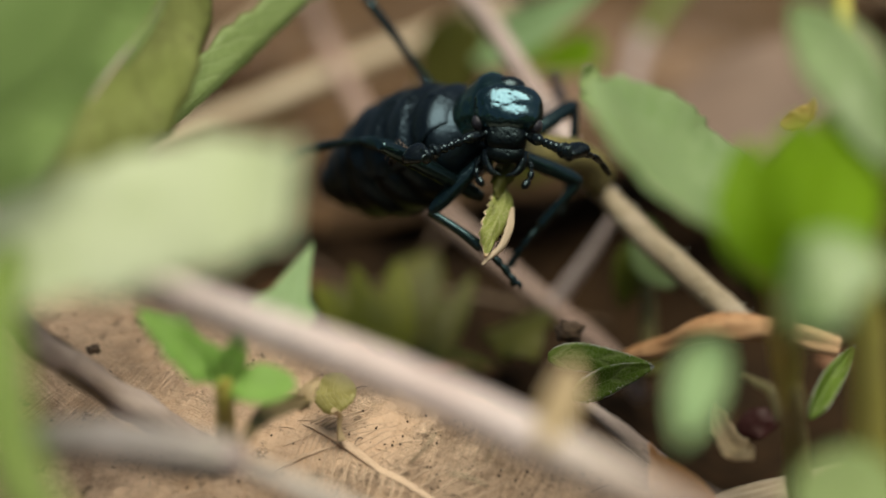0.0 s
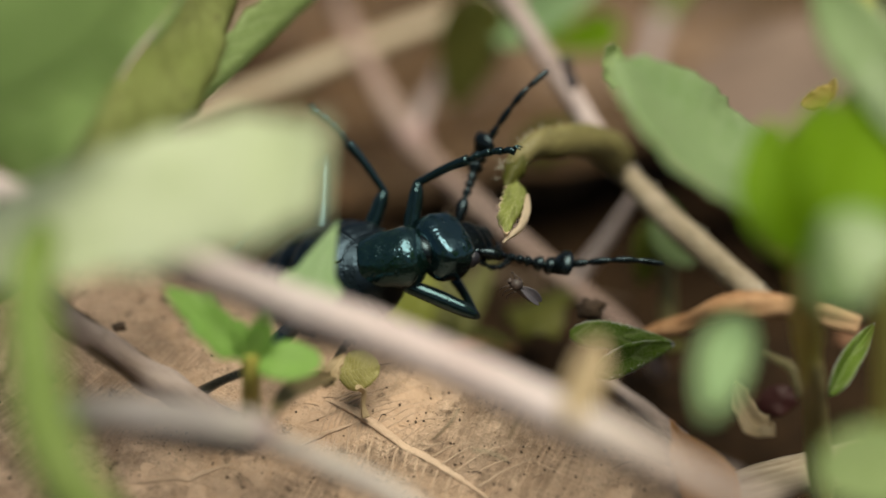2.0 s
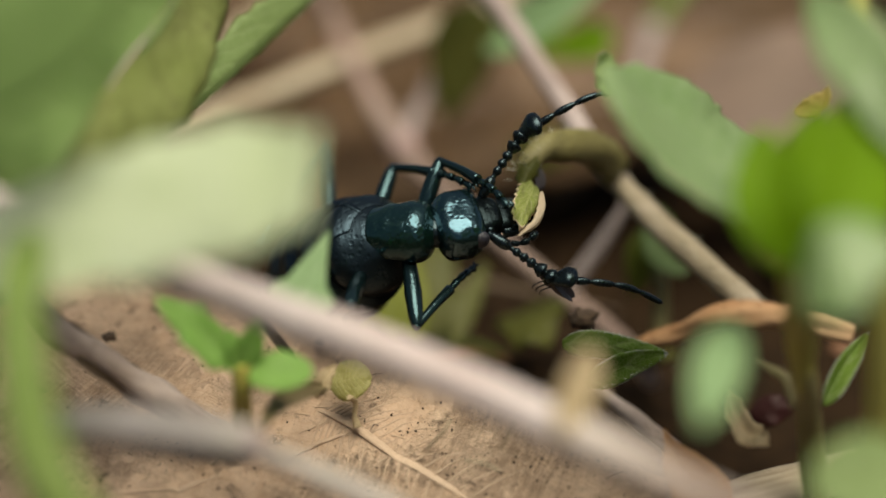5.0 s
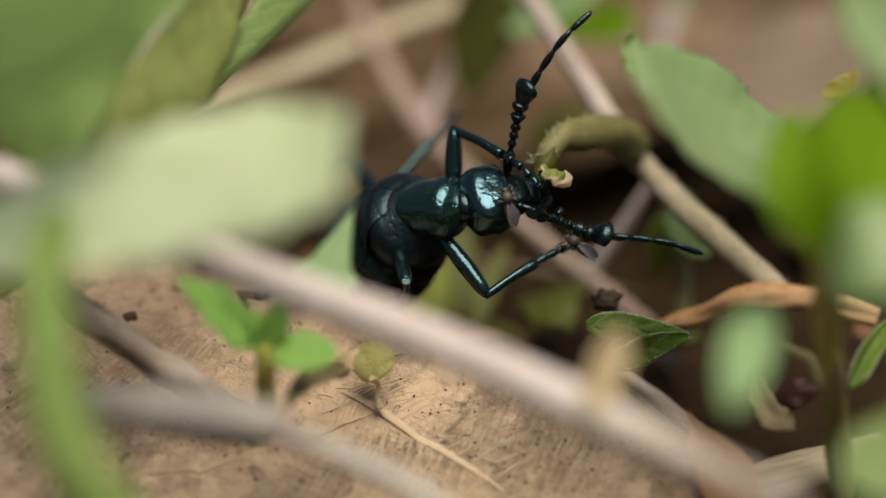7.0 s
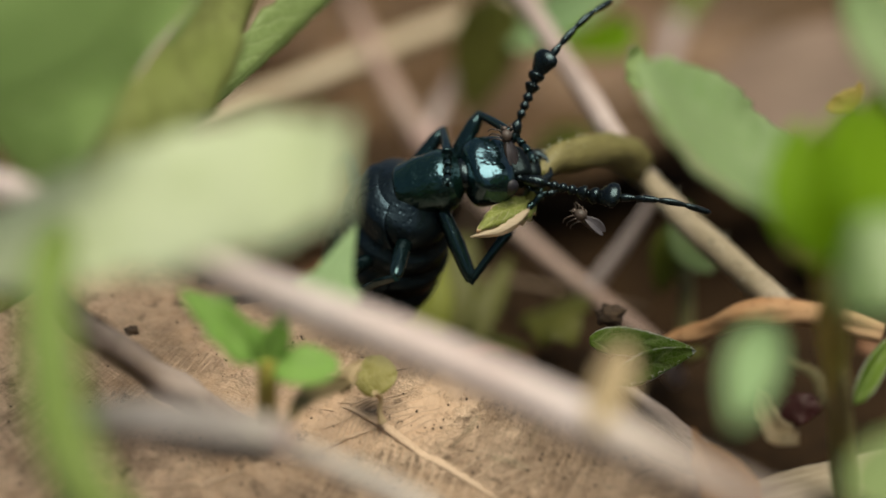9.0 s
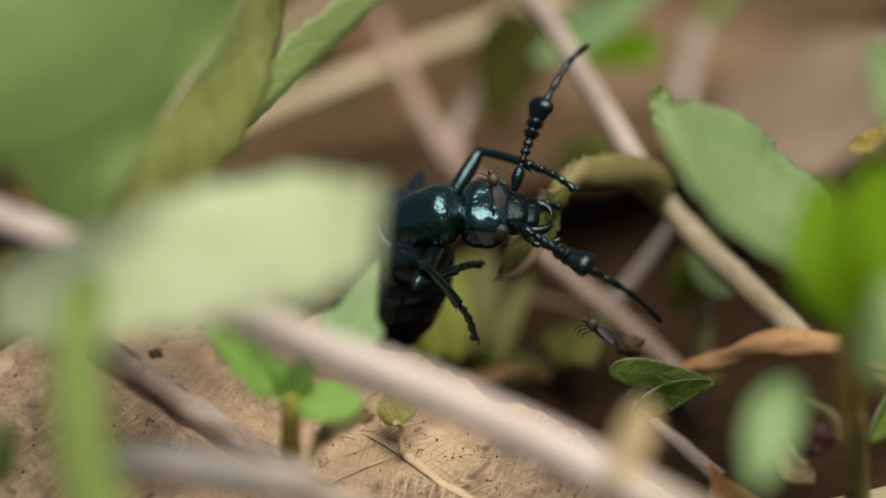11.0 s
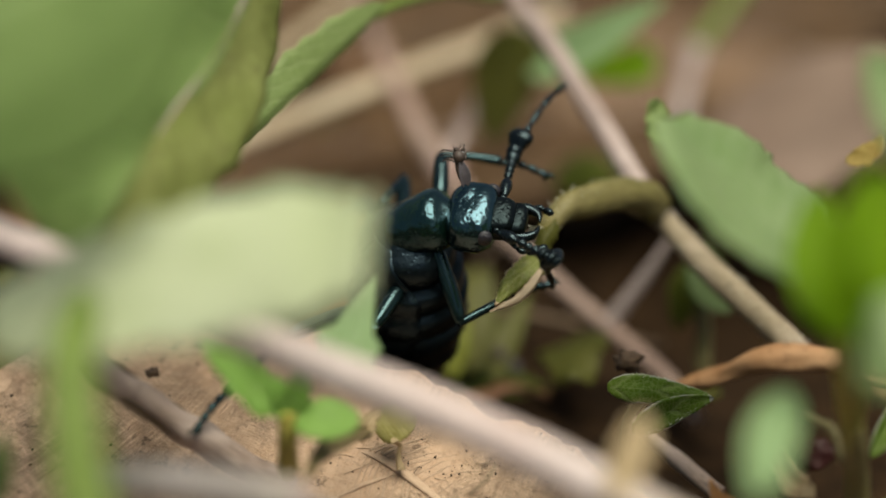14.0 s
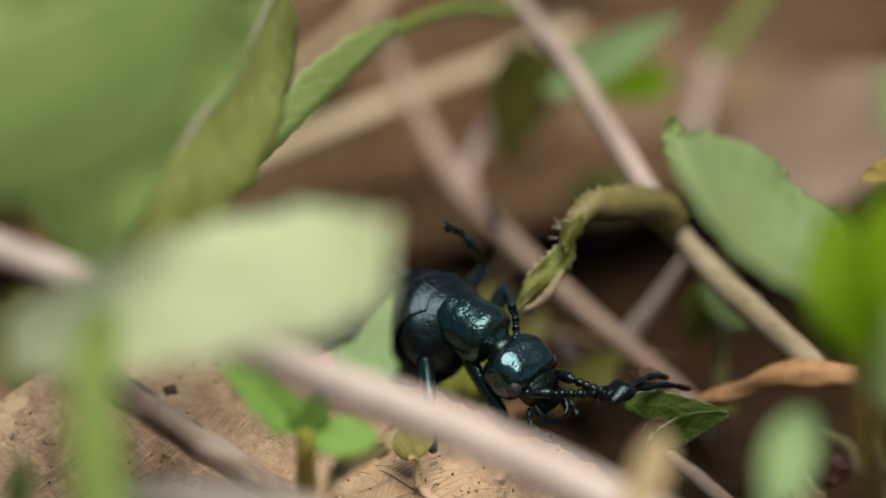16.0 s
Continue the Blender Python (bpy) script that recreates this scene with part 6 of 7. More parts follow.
    walk(BEETLE["ARt"], [(0, pose(0.00475, 0.00000, 0.00000, -30.0, 34.5, -105.7)), (0.25, pose(0.00475, 0.00000, -0.00000, -24.1, 48.3, -45.6)), (0.5, pose(0.00475, 0.00000, -0.00000, -2.0, 49.7, 27.2)), (1, pose(0.00475, 0.00000, 0.00000, 115.7, 79.1, 131.7)), (1.25, pose(0.00475, -0.00000, 0.00000, -1.7, 30.2, 4.1)), (1.5, pose(0.00475, -0.00000, 0.00000, 4.1, -34.8, -12.0)), (2, pose(0.00475, -0.00000, 0.00000, -0.8, -27.9, 0.3)), (2.5, pose(0.00475, -0.00000, 0.00000, -19.9, -18.0, 4.2)), (2.75, pose(0.00475, -0.00000, -0.00000, -16.6, 40.7, 6.7)), (3, pose(0.00475, 0.00000, -0.00000, 136.8, 79.5, 159.5)), (3.25, pose(0.00475, 0.00000, -0.00000, -2.6, 42.8, 20.3)), (3.5, pose(0.00475, 0.00000, 0.00000, -7.0, -12.5, 16.0)), (6, pose(0.00475, -0.00000, 0.00000, -41.3, 8.1, 31.7)), (6.5, pose(0.00475, -0.00000, 0.00000, -3.9, -10.5, 9.9)), (7, pose(0.00475, 0.00000, -0.00000, -6.6, -28.6, 2.8)), (7.5, pose(0.00475, 0.00000, -0.00000, -0.1, -22.2, -6.2)), (8, pose(0.00475, 0.00000, -0.00000, 13.3, -15.6, -20.9)), (8.5, pose(0.00475, 0.00000, -0.00000, 1.5, 15.7, 29.0)), (9, pose(0.00475, -0.00000, 0.00000, 1.2, -8.9, 2.4)), (11.5, pose(0.00475, 0.00000, 0.00000, 7.9, 46.5, 44.9)), (11.75, pose(0.00475, 0.00000, 0.00000, -3.1, 52.3, 107.7)), (12, pose(0.00475, 0.00000, 0.00000, 2.1, 61.1, -176.8)), (12.25, pose(0.00475, 0.00000, 0.00000, 14.0, 51.3, 149.6)), (12.5, pose(0.00475, 0.00000, 0.00000, 30.4, 46.6, 118.6)), (13, pose(0.00475, 0.00000, 0.00000, 4.1, 41.6, 172.9)), (13.5, pose(0.00475, 0.00000, 0.00000, 2.4, 45.2, 177.7)), (14, pose(0.00475, 0.00000, 0.00000, -3.7, 53.7, 163.0)), (14.5, pose(0.00475, 0.00000, 0.00000, 13.5, 60.2, 116.8)), (14.75, pose(0.00475, -0.00000, 0.00000, -14.3, 30.2, 50.5)), (15, pose(0.00475, -0.00000, -0.00000, -1.7, -3.0, 8.0)), (15.17, pose(0.00475, -0.00000, -0.00000, 17.3, 15.3, -44.0)), (15.33, pose(0.00475, -0.00000, -0.00000, 13.4, 41.3, -100.0)), (15.5, pose(0.00475, 0.00000, 0.00000, -22.6, 48.1, -179.9)), (15.67, pose(0.00475, -0.00000, -0.00000, -26.2, 39.4, 124.4)), (15.83, pose(0.00475, -0.00000, -0.00000, -19.7, 32.1, 74.9)), (16, pose(0.00475, -0.00000, -0.00000, -9.1, 31.2, 27.2))])
    walk(BEETLE["FL"], [(0, pose(-0.00035, -0.00099, -0.00288, 17.2, 65.6, 37.3)), (0.5, pose(0.00040, 0.00105, -0.00110, 12.8, 10.5, 79.5)), (1, pose(0.00040, 0.00105, -0.00110, 21.8, -16.1, 85.5)), (1.5, pose(0.00040, 0.00105, -0.00110, 39.8, -47.8, 82.9)), (2, pose(0.00040, 0.00105, -0.00110, 73.5, -47.7, 62.2)), (2.5, pose(0.00040, 0.00105, -0.00110, 26.0, -13.1, 84.0)), (3, pose(0.00040, 0.00105, -0.00110, 22.3, -25.3, 41.7)), (3.5, pose(0.00040, 0.00105, -0.00110, 31.7, -13.2, 78.0)), (6, pose(0.00040, 0.00105, -0.00110, 31.6, -42.9, 47.8)), (6.5, pose(0.00040, 0.00105, -0.00110, 35.9, -31.6, 31.2)), (7, pose(0.00040, 0.00105, -0.00110, 41.7, -48.1, 85.3)), (7.5, pose(0.00040, 0.00105, -0.00110, 44.6, -35.9, 51.3)), (8, pose(0.00040, 0.00105, -0.00110, 17.8, 6.2, 37.8)), (8.5, pose(0.00040, 0.00105, -0.00110, 22.4, -10.8, 61.8)), (9, pose(0.00040, 0.00105, -0.00110, 47.5, -30.7, 38.4)), (11.5, pose(0.00040, 0.00105, -0.00110, 48.3, -5.1, 59.4)), (11.75, pose(0.00040, 0.00105, -0.00110, 26.0, 16.0, 35.1)), (12, pose(0.00040, 0.00105, -0.00110, -5.6, 23.8, 1.9)), (12.5, pose(0.00040, 0.00105, -0.00110, -19.8, 65.8, -15.8)), (13, pose(0.00040, 0.00105, -0.00110, 2.0, 14.0, 10.3)), (13.5, pose(0.00040, 0.00105, -0.00110, 2.6, 12.0, 11.9)), (13.75, pose(0.00040, 0.00105, -0.00110, 30.2, 9.2, 52.7)), (14, pose(0.00040, 0.00105, -0.00110, 49.8, -10.0, 88.2)), (14.5, pose(0.00040, 0.00105, -0.00110, 45.1, -1.5, 85.3)), (15, pose(0.00040, 0.00105, -0.00110, 20.3, 36.7, 50.9)), (15.25, pose(0.00040, 0.00105, -0.00110, 33.4, 13.9, 86.0)), (15.5, pose(0.00040, 0.00105, -0.00110, 31.5, -11.6, 115.3)), (16, pose(0.00040, 0.00105, -0.00110, 3.9, 6.7, 110.0))])
    walk(BEETLE["FLt"], [(0, pose(0.00480, -0.00000, 0.00000, -37.7, 71.4, -170.9)), (0.25, pose(0.00480, -0.00000, 0.00000, 9.3, 17.0, -102.6)), (0.5, pose(0.00480, 0.00000, 0.00000, -8.4, -41.7, -67.7)), (1, pose(0.00480, 0.00000, 0.00000, -31.9, -31.2, -100.5)), (1.5, pose(0.00480, -0.00000, -0.00000, -69.9, -39.6, -79.0)), (2, pose(0.00480, 0.00000, -0.00000, -121.0, -54.6, -27.8)), (2.5, pose(0.00480, 0.00000, 0.00000, -43.9, -58.6, -90.5)), (3, pose(0.00480, 0.00000, -0.00000, -58.3, -26.8, -91.0)), (3.5, pose(0.00480, -0.00000, -0.00000, -22.2, -39.5, -131.4)), (6, pose(0.00480, -0.00000, 0.00000, -69.1, -28.5, -83.6)), (6.5, pose(0.00480, 0.00000, 0.00000, -61.5, -18.4, -80.4)), (7, pose(0.00480, 0.00000, -0.00000, -67.1, -35.1, -118.5)), (7.5, pose(0.00480, -0.00000, 0.00000, -53.5, -45.9, -109.2)), (7.75, pose(0.00480, -0.00000, 0.00000, -46.5, -4.2, -105.2)), (8, pose(0.00480, 0.00000, 0.00000, -34.4, 36.4, -94.5)), (8.5, pose(0.00480, 0.00000, -0.00000, -35.5, -25.1, -113.6)), (9, pose(0.00480, 0.00000, -0.00000, -65.5, -57.2, -91.9)), (11.5, pose(0.00480, -0.00000, 0.00000, -46.0, -19.9, -75.3)), (12, pose(0.00480, 0.00000, -0.00000, -20.8, 2.7, -46.2)), (12.5, pose(0.00480, 0.00000, 0.00000, 15.5, 6.5, -62.3)), (13, pose(0.00480, 0.00000, -0.00000, -34.1, 8.9, -65.2)), (13.5, pose(0.00480, 0.00000, -0.00000, -14.6, 25.8, -23.9)), (13.75, pose(0.00480, -0.00000, -0.00000, -32.6, 8.4, -62.2)), (14, pose(0.00480, -0.00000, -0.00000, -36.6, -15.7, -94.8)), (14.5, pose(0.00480, -0.00000, -0.00000, -12.2, -3.0, -101.8)), (15, pose(0.00480, 0.00000, 0.00000, -27.1, 36.6, -92.1)), (15.25, pose(0.00480, 0.00000, 0.00000, -25.1, -3.4, -110.2)), (15.5, pose(0.00480, 0.00000, 0.00000, -7.3, -40.1, -136.0)), (16, pose(0.00480, 0.00000, 0.00000, -3.3, -19.9, -161.4))])
    walk(BEETLE["FR"], [(0, pose(-0.00136, -0.00177, -0.00194, -37.5, 2.8, -155.4)), (0.25, pose(-0.00048, -0.00141, -0.00152, -53.0, 32.2, -106.6)), (0.5, pose(0.00040, -0.00105, -0.00110, -26.8, 59.9, -33.3)), (1, pose(0.00040, -0.00105, -0.00110, -9.8, 59.0, -17.5)), (1.5, pose(0.00040, -0.00105, -0.00110, -39.7, 80.0, -46.6)), (2, pose(0.00040, -0.00105, -0.00110, -18.8, 29.3, -15.6)), (2.5, pose(0.00040, -0.00105, -0.00110, -26.6, 11.1, -43.5)), (3, pose(0.00040, -0.00105, -0.00110, -43.7, 54.5, -69.0)), (3.5, pose(0.00040, -0.00105, -0.00110, -42.3, 54.9, -63.4)), (6, pose(0.00040, -0.00105, -0.00110, -20.9, 4.0, -92.5)), (6.5, pose(0.00040, -0.00105, -0.00110, -34.0, 32.9, -104.3)), (7, pose(0.00040, -0.00105, -0.00110, -27.7, 36.0, -38.2)), (7.5, pose(0.00040, -0.00105, -0.00110, -42.9, 44.7, -96.5)), (8, pose(0.00040, -0.00105, -0.00110, -40.2, 51.8, -68.3)), (8.5, pose(0.00040, -0.00105, -0.00110, -53.9, 39.6, -121.7)), (9, pose(0.00040, -0.00105, -0.00110, -49.4, 48.0, -75.8)), (11.5, pose(0.00040, -0.00105, -0.00110, -48.5, -20.2, -104.4)), (12, pose(0.00040, -0.00105, -0.00110, -64.2, 44.2, -91.7)), (12.5, pose(0.00040, -0.00105, -0.00110, -72.3, 49.9, -98.2)), (13, pose(0.00040, -0.00105, -0.00110, -54.5, 50.4, -73.5)), (13.5, pose(0.00040, -0.00105, -0.00110, -45.3, 24.2, -81.3)), (14, pose(0.00040, -0.00105, -0.00110, -63.8, 44.6, -90.2)), (14.5, pose(0.00040, -0.00105, -0.00110, -71.6, 64.8, -130.3)), (15, pose(0.00040, -0.00105, -0.00110, -59.7, 28.4, -99.4)), (15.5, pose(0.00040, -0.00105, -0.00110, -26.5, 16.6, -48.4)), (16, pose(0.00040, -0.00105, -0.00110, -19.6, 28.9, -11.3))])
    walk(BEETLE["FRt"], [(0, pose(0.00480, 0.00000, 0.00000, -57.2, 37.8, 102.2)), (0.25, pose(0.00480, 0.00000, 0.00000, -57.3, 3.0, 76.4)), (0.5, pose(0.00480, 0.00000, 0.00000, -41.0, -28.1, 46.9)), (1, pose(0.00480, -0.00000, -0.00000, -39.7, 36.3, 78.7)), (1.5, pose(0.00480, 0.00000, -0.00000, -66.8, -4.0, 86.8)), (2, pose(0.00480, 0.00000, 0.00000, -3.6, -1.1, 123.9)), (2.5, pose(0.00480, 0.00000, -0.00000, 12.0, 4.7, 176.1)), (3, pose(0.00480, -0.00000, 0.00000, -23.7, 18.1, 128.4)), (3.5, pose(0.00480, 0.00000, 0.00000, -28.5, 6.6, 111.6)), (6, pose(0.00480, -0.00000, 0.00000, -10.2, -7.4, 154.2)), (6.5, pose(0.00480, -0.00000, 0.00000, -40.3, -22.5, 144.5)), (7, pose(0.00480, -0.00000, 0.00000, -22.4, -15.2, 92.2)), (7.5, pose(0.00480, -0.00000, 0.00000, -44.1, -18.8, 136.8)), (7.67, pose(0.00480, -0.00000, 0.00000, -17.9, -27.2, 82.0)), (7.83, pose(0.00480, -0.00000, 0.00000, 4.3, -12.6, 29.9)), (8, pose(0.00480, 0.00000, 0.00000, 7.5, 12.6, -14.5)), (8.17, pose(0.00480, 0.00000, 0.00000, -9.3, 4.2, 39.1)), (8.33, pose(0.00480, 0.00000, 0.00000, -26.1, 12.7, 92.7)), (8.5, pose(0.00480, -0.00000, 0.00000, -29.2, 31.1, 147.6)), (8.75, pose(0.00480, 0.00000, 0.00000, -41.6, -5.4, 137.3)), (9, pose(0.00480, 0.00000, 0.00000, -49.9, -43.1, 133.6)), (10.25, pose(0.00480, 0.00000, 0.00000, -27.1, -15.3, 141.3)), (11.5, pose(0.00480, -0.00000, 0.00000, -1.6, 7.5, 158.9)), (12, pose(0.00480, 0.00000, -0.00000, -30.8, 22.3, 114.5)), (12.25, pose(0.00480, 0.00000, -0.00000, -34.1, -1.8, 75.0)), (12.5, pose(0.00480, -0.00000, -0.00000, -20.8, -22.4, 33.3)), (13, pose(0.00480, -0.00000, 0.00000, -37.9, 6.0, 70.1)), (13.5, pose(0.00480, -0.00000, 0.00000, -23.7, 6.3, 96.6)), (14, pose(0.00480, 0.00000, 0.00000, -38.6, -18.8, 99.1)), (14.5, pose(0.00480, 0.00000, 0.00000, -67.6, 0.1, 106.5)), (15, pose(0.00480, 0.00000, -0.00000, -52.7, -18.5, 78.8)), (15.25, pose(0.00480, 0.00000, -0.00000, -31.1, -3.0, 41.3)), (15.5, pose(0.00480, -0.00000, 0.00000, -22.3, 21.7, 9.4)), (16, pose(0.00480, 0.00000, 0.00000, -32.6, 15.5, 60.1))])
    walk(BEETLE["ML"], [(0, pose(0.00007, 0.00135, -0.00326, 22.9, 13.7, 57.3)), (0.5, pose(-0.00259, 0.00151, -0.00154, 17.3, -0.9, 94.9)), (1, pose(-0.00250, 0.00144, -0.00165, 28.4, -30.8, 86.8)), (1.5, pose(-0.00260, 0.00159, -0.00145, 42.8, -38.0, 67.9)), (2, pose(-0.00261, 0.00163, -0.00139, 29.4, -41.9, 51.1)), (2.5, pose(-0.00260, 0.00159, -0.00145, 26.9, 15.1, 101.0)), (3, pose(-0.00260, 0.00159, -0.00145, 32.9, -13.2, 76.0)), (3.5, pose(-0.00261, 0.00162, -0.00141, 31.8, -0.4, 98.1)), (6, pose(-0.00259, 0.00152, -0.00153, 19.5, -36.6, 39.0)), (6.5, pose(-0.00259, 0.00157, -0.00148, 20.0, -26.5, 26.9)), (6.75, pose(-0.00261, 0.00159, -0.00144, 19.9, -5.3, 80.4)), (7, pose(-0.00262, 0.00162, -0.00140, 36.9, 7.4, 134.1)), (7.25, pose(-0.00260, 0.00160, -0.00143, 29.4, -8.4, 87.4)), (7.5, pose(-0.00258, 0.00159, -0.00146, 36.3, -24.6, 38.6)), (8, pose(-0.00254, 0.00157, -0.00150, 40.3, 14.7, 103.0)), (8.5, pose(-0.00256, 0.00156, -0.00151, 43.3, -0.8, 101.5)), (9, pose(-0.00258, 0.00162, -0.00143, 37.3, -24.6, 32.4)), (11.5, pose(-0.00262, 0.00167, -0.00134, 52.6, 11.7, 82.3)), (12, pose(-0.00259, 0.00163, -0.00141, 20.7, -27.6, 58.6)), (12.5, pose(-0.00269, 0.00169, -0.00125, 48.7, -3.1, 75.2)), (13, pose(-0.00260, 0.00165, -0.00138, 50.2, -0.1, 108.3)), (13.5, pose(-0.00258, 0.00162, -0.00143, 50.8, 11.3, 98.6)), (14, pose(-0.00260, 0.00165, -0.00138, 48.0, 1.6, 95.3)), (14.5, pose(-0.00257, 0.00159, -0.00146, 44.5, -26.4, 31.5)), (15, pose(-0.00265, 0.00171, -0.00126, 50.1, 18.7, 52.8)), (15.25, pose(-0.00262, 0.00163, -0.00137, 56.6, -15.9, 69.8)), (15.5, pose(-0.00259, 0.00156, -0.00148, 51.0, -50.7, 89.8)), (16, pose(-0.00261, 0.00148, -0.00155, -0.3, 4.7, 96.3))])
    walk(BEETLE["MLt"], [(0, pose(0.00480, 0.00000, 0.00000, -80.0, 60.2, -175.7)), (0.17, pose(0.00480, 0.00000, 0.00000, 36.5, 56.8, -38.4)), (0.33, pose(0.00480, 0.00000, 0.00000, 40.4, 4.1, -7.1)), (0.5, pose(0.00480, -0.00000, 0.00000, 11.9, -41.9, 32.2)), (0.75, pose(0.00480, 0.00000, 0.00000, 33.3, -3.0, -12.8)), (1, pose(0.00480, 0.00000, 0.00000, 21.9, 39.1, -52.9)), (1.5, pose(0.00480, 0.00000, -0.00000, -30.0, 8.6, -62.5)), (1.75, pose(0.00480, 0.00000, -0.00000, 21.2, 27.7, 1.2)), (2, pose(0.00480, -0.00000, -0.00000, 61.6, -6.5, 55.8)), (2.5, pose(0.00480, 0.00000, 0.00000, -7.6, -41.7, 112.1)), (2.75, pose(0.00480, 0.00000, 0.00000, -3.9, -59.4, 158.9)), (3, pose(0.00480, 0.00000, -0.00000, -39.1, -69.7, -119.2)), (3.25, pose(0.00480, 0.00000, 0.00000, -20.4, -44.7, -95.9)), (3.5, pose(0.00480, 0.00000, 0.00000, 3.4, -26.0, -70.5)), (4.75, pose(0.00480, 0.00000, 0.00000, -22.0, -30.5, -93.6)), (6, pose(0.00480, 0.00000, 0.00000, -45.8, -43.1, -114.4)), (6.5, pose(0.00480, -0.00000, 0.00000, -45.3, -37.5, -106.9)), (6.75, pose(0.00480, -0.00000, -0.00000, -2.1, -27.4, -80.7)), (7, pose(0.00480, -0.00000, -0.00000, 41.1, -35.4, -53.8)), (7.25, pose(0.00480, -0.00000, -0.00000, 0.9, -40.4, -89.0)), (7.5, pose(0.00480, 0.00000, 0.00000, -38.1, -62.3, -118.1)), (7.75, pose(0.00480, 0.00000, 0.00000, -4.6, -41.9, 178.4)), (8, pose(0.00480, 0.00000, 0.00000, -6.4, -13.6, 142.9)), (8.17, pose(0.00480, 0.00000, 0.00000, -41.4, -29.2, 109.4)), (8.33, pose(0.00480, 0.00000, 0.00000, -70.5, -59.2, 83.9)), (8.5, pose(0.00480, 0.00000, 0.00000, 106.6, -84.8, -139.7)), (8.75, pose(0.00480, 0.00000, -0.00000, 0.3, -71.1, -96.0)), (9, pose(0.00480, 0.00000, -0.00000, -41.6, -58.8, -119.2)), (10.25, pose(0.00480, 0.00000, 0.00000, 6.4, -39.8, -174.8)), (11.5, pose(0.00480, 0.00000, 0.00000, 19.9, -6.4, 161.8)), (11.75, pose(0.00480, 0.00000, -0.00000, 48.2, -32.2, 93.6)), (12, pose(0.00480, 0.00000, -0.00000, 83.7, -14.6, 20.3)), (12.5, pose(0.00480, 0.00000, 0.00000, 25.8, -44.2, 98.1)), (13, pose(0.00480, -0.00000, 0.00000, 0.3, -5.9, 147.5)), (13.5, pose(0.00480, 0.00000, 0.00000, 14.3, 2.5, 155.0)), (14, pose(0.00480, 0.00000, -0.00000, 3.8, -6.3, 156.4)), (14.5, pose(0.00480, -0.00000, 0.00000, 61.1, -8.0, 109.9)), (15, pose(0.00480, 0.00000, 0.00000, 25.0, -19.4, 65.7)), (15.5, pose(0.00480, 0.00000, 0.00000, 5.9, 3.3, 4.9)), (15.67, pose(0.00480, 0.00000, 0.00000, 27.3, -11.8, 49.1)), (15.83, pose(0.00480, 0.00000, 0.00000, 32.9, -37.4, 92.6)), (16, pose(0.00480, 0.00000, -0.00000, 6.6, -56.9, 158.1))])
    walk(BEETLE["MR"], [(0, pose(-0.00395, -0.00334, 0.00084, 47.8, -31.1, 141.8)), (0.25, pose(-0.00310, -0.00250, -0.00036, 3.7, -38.5, -138.7)), (0.5, pose(-0.00225, -0.00167, -0.00155, -16.1, -6.7, -77.1)), (1, pose(-0.00147, -0.00158, -0.00176, -19.7, -8.7, -91.0)), (1.5, pose(-0.00256, -0.00161, -0.00145, -25.7, -5.3, -61.5)), (2, pose(-0.00274, -0.00157, -0.00136, -31.8, -19.1, -61.2)), (2.5, pose(-0.00254, -0.00161, -0.00146, -28.0, -10.4, -67.9)), (3, pose(-0.00253, -0.00161, -0.00147, -36.1, 14.0, -94.7)), (3.5, pose(-0.00270, -0.00158, -0.00139, -34.0, -15.0, -71.1)), (6, pose(-0.00228, -0.00167, -0.00154, -19.0, -13.0, -91.6)), (6.5, pose(-0.00240, -0.00163, -0.00152, -31.8, -0.0, -82.4)), (7, pose(-0.00273, -0.00158, -0.00136, -38.9, -7.0, -53.6)), (7.5, pose(-0.00225, -0.00159, -0.00163, -44.5, 2.6, -87.7)), (8, pose(-0.00161, -0.00146, -0.00187, -36.1, 6.9, -94.5)), (8.5, pose(-0.00197, -0.00158, -0.00173, -37.7, 3.7, -92.9)), (9, pose(-0.00192, -0.00149, -0.00182, -46.1, -7.2, -96.9)), (11.5, pose(-0.00174, -0.00135, -0.00195, -82.0, -37.0, -54.4)), (12, pose(-0.00199, -0.00149, -0.00180, -59.6, -37.0, -82.0)), (12.25, pose(-0.00165, -0.00128, -0.00195, -56.8, -0.2, -103.7)), (12.5, pose(-0.00131, -0.00107, -0.00210, -69.2, 34.9, -128.3)), (13, pose(-0.00182, -0.00142, -0.00189, -44.1, -5.0, -102.2)), (13.5, pose(-0.00197, -0.00150, -0.00180, -40.7, -1.2, -94.1)), (14, pose(-0.00181, -0.00141, -0.00189, -46.5, -8.9, -109.5)), (14.5, pose(-0.00199, -0.00154, -0.00176, -36.9, -6.3, -118.0)), (15, pose(-0.00203, -0.00136, -0.00189, -46.8, 5.2, -153.7)), (15.25, pose(-0.00221, -0.00150, -0.00171, -36.8, 3.2, -107.4)), (15.5, pose(-0.00239, -0.00163, -0.00153, -31.2, -5.3, -62.0)), (16, pose(-0.00230, -0.00171, -0.00149, -10.9, 3.0, -45.3))])
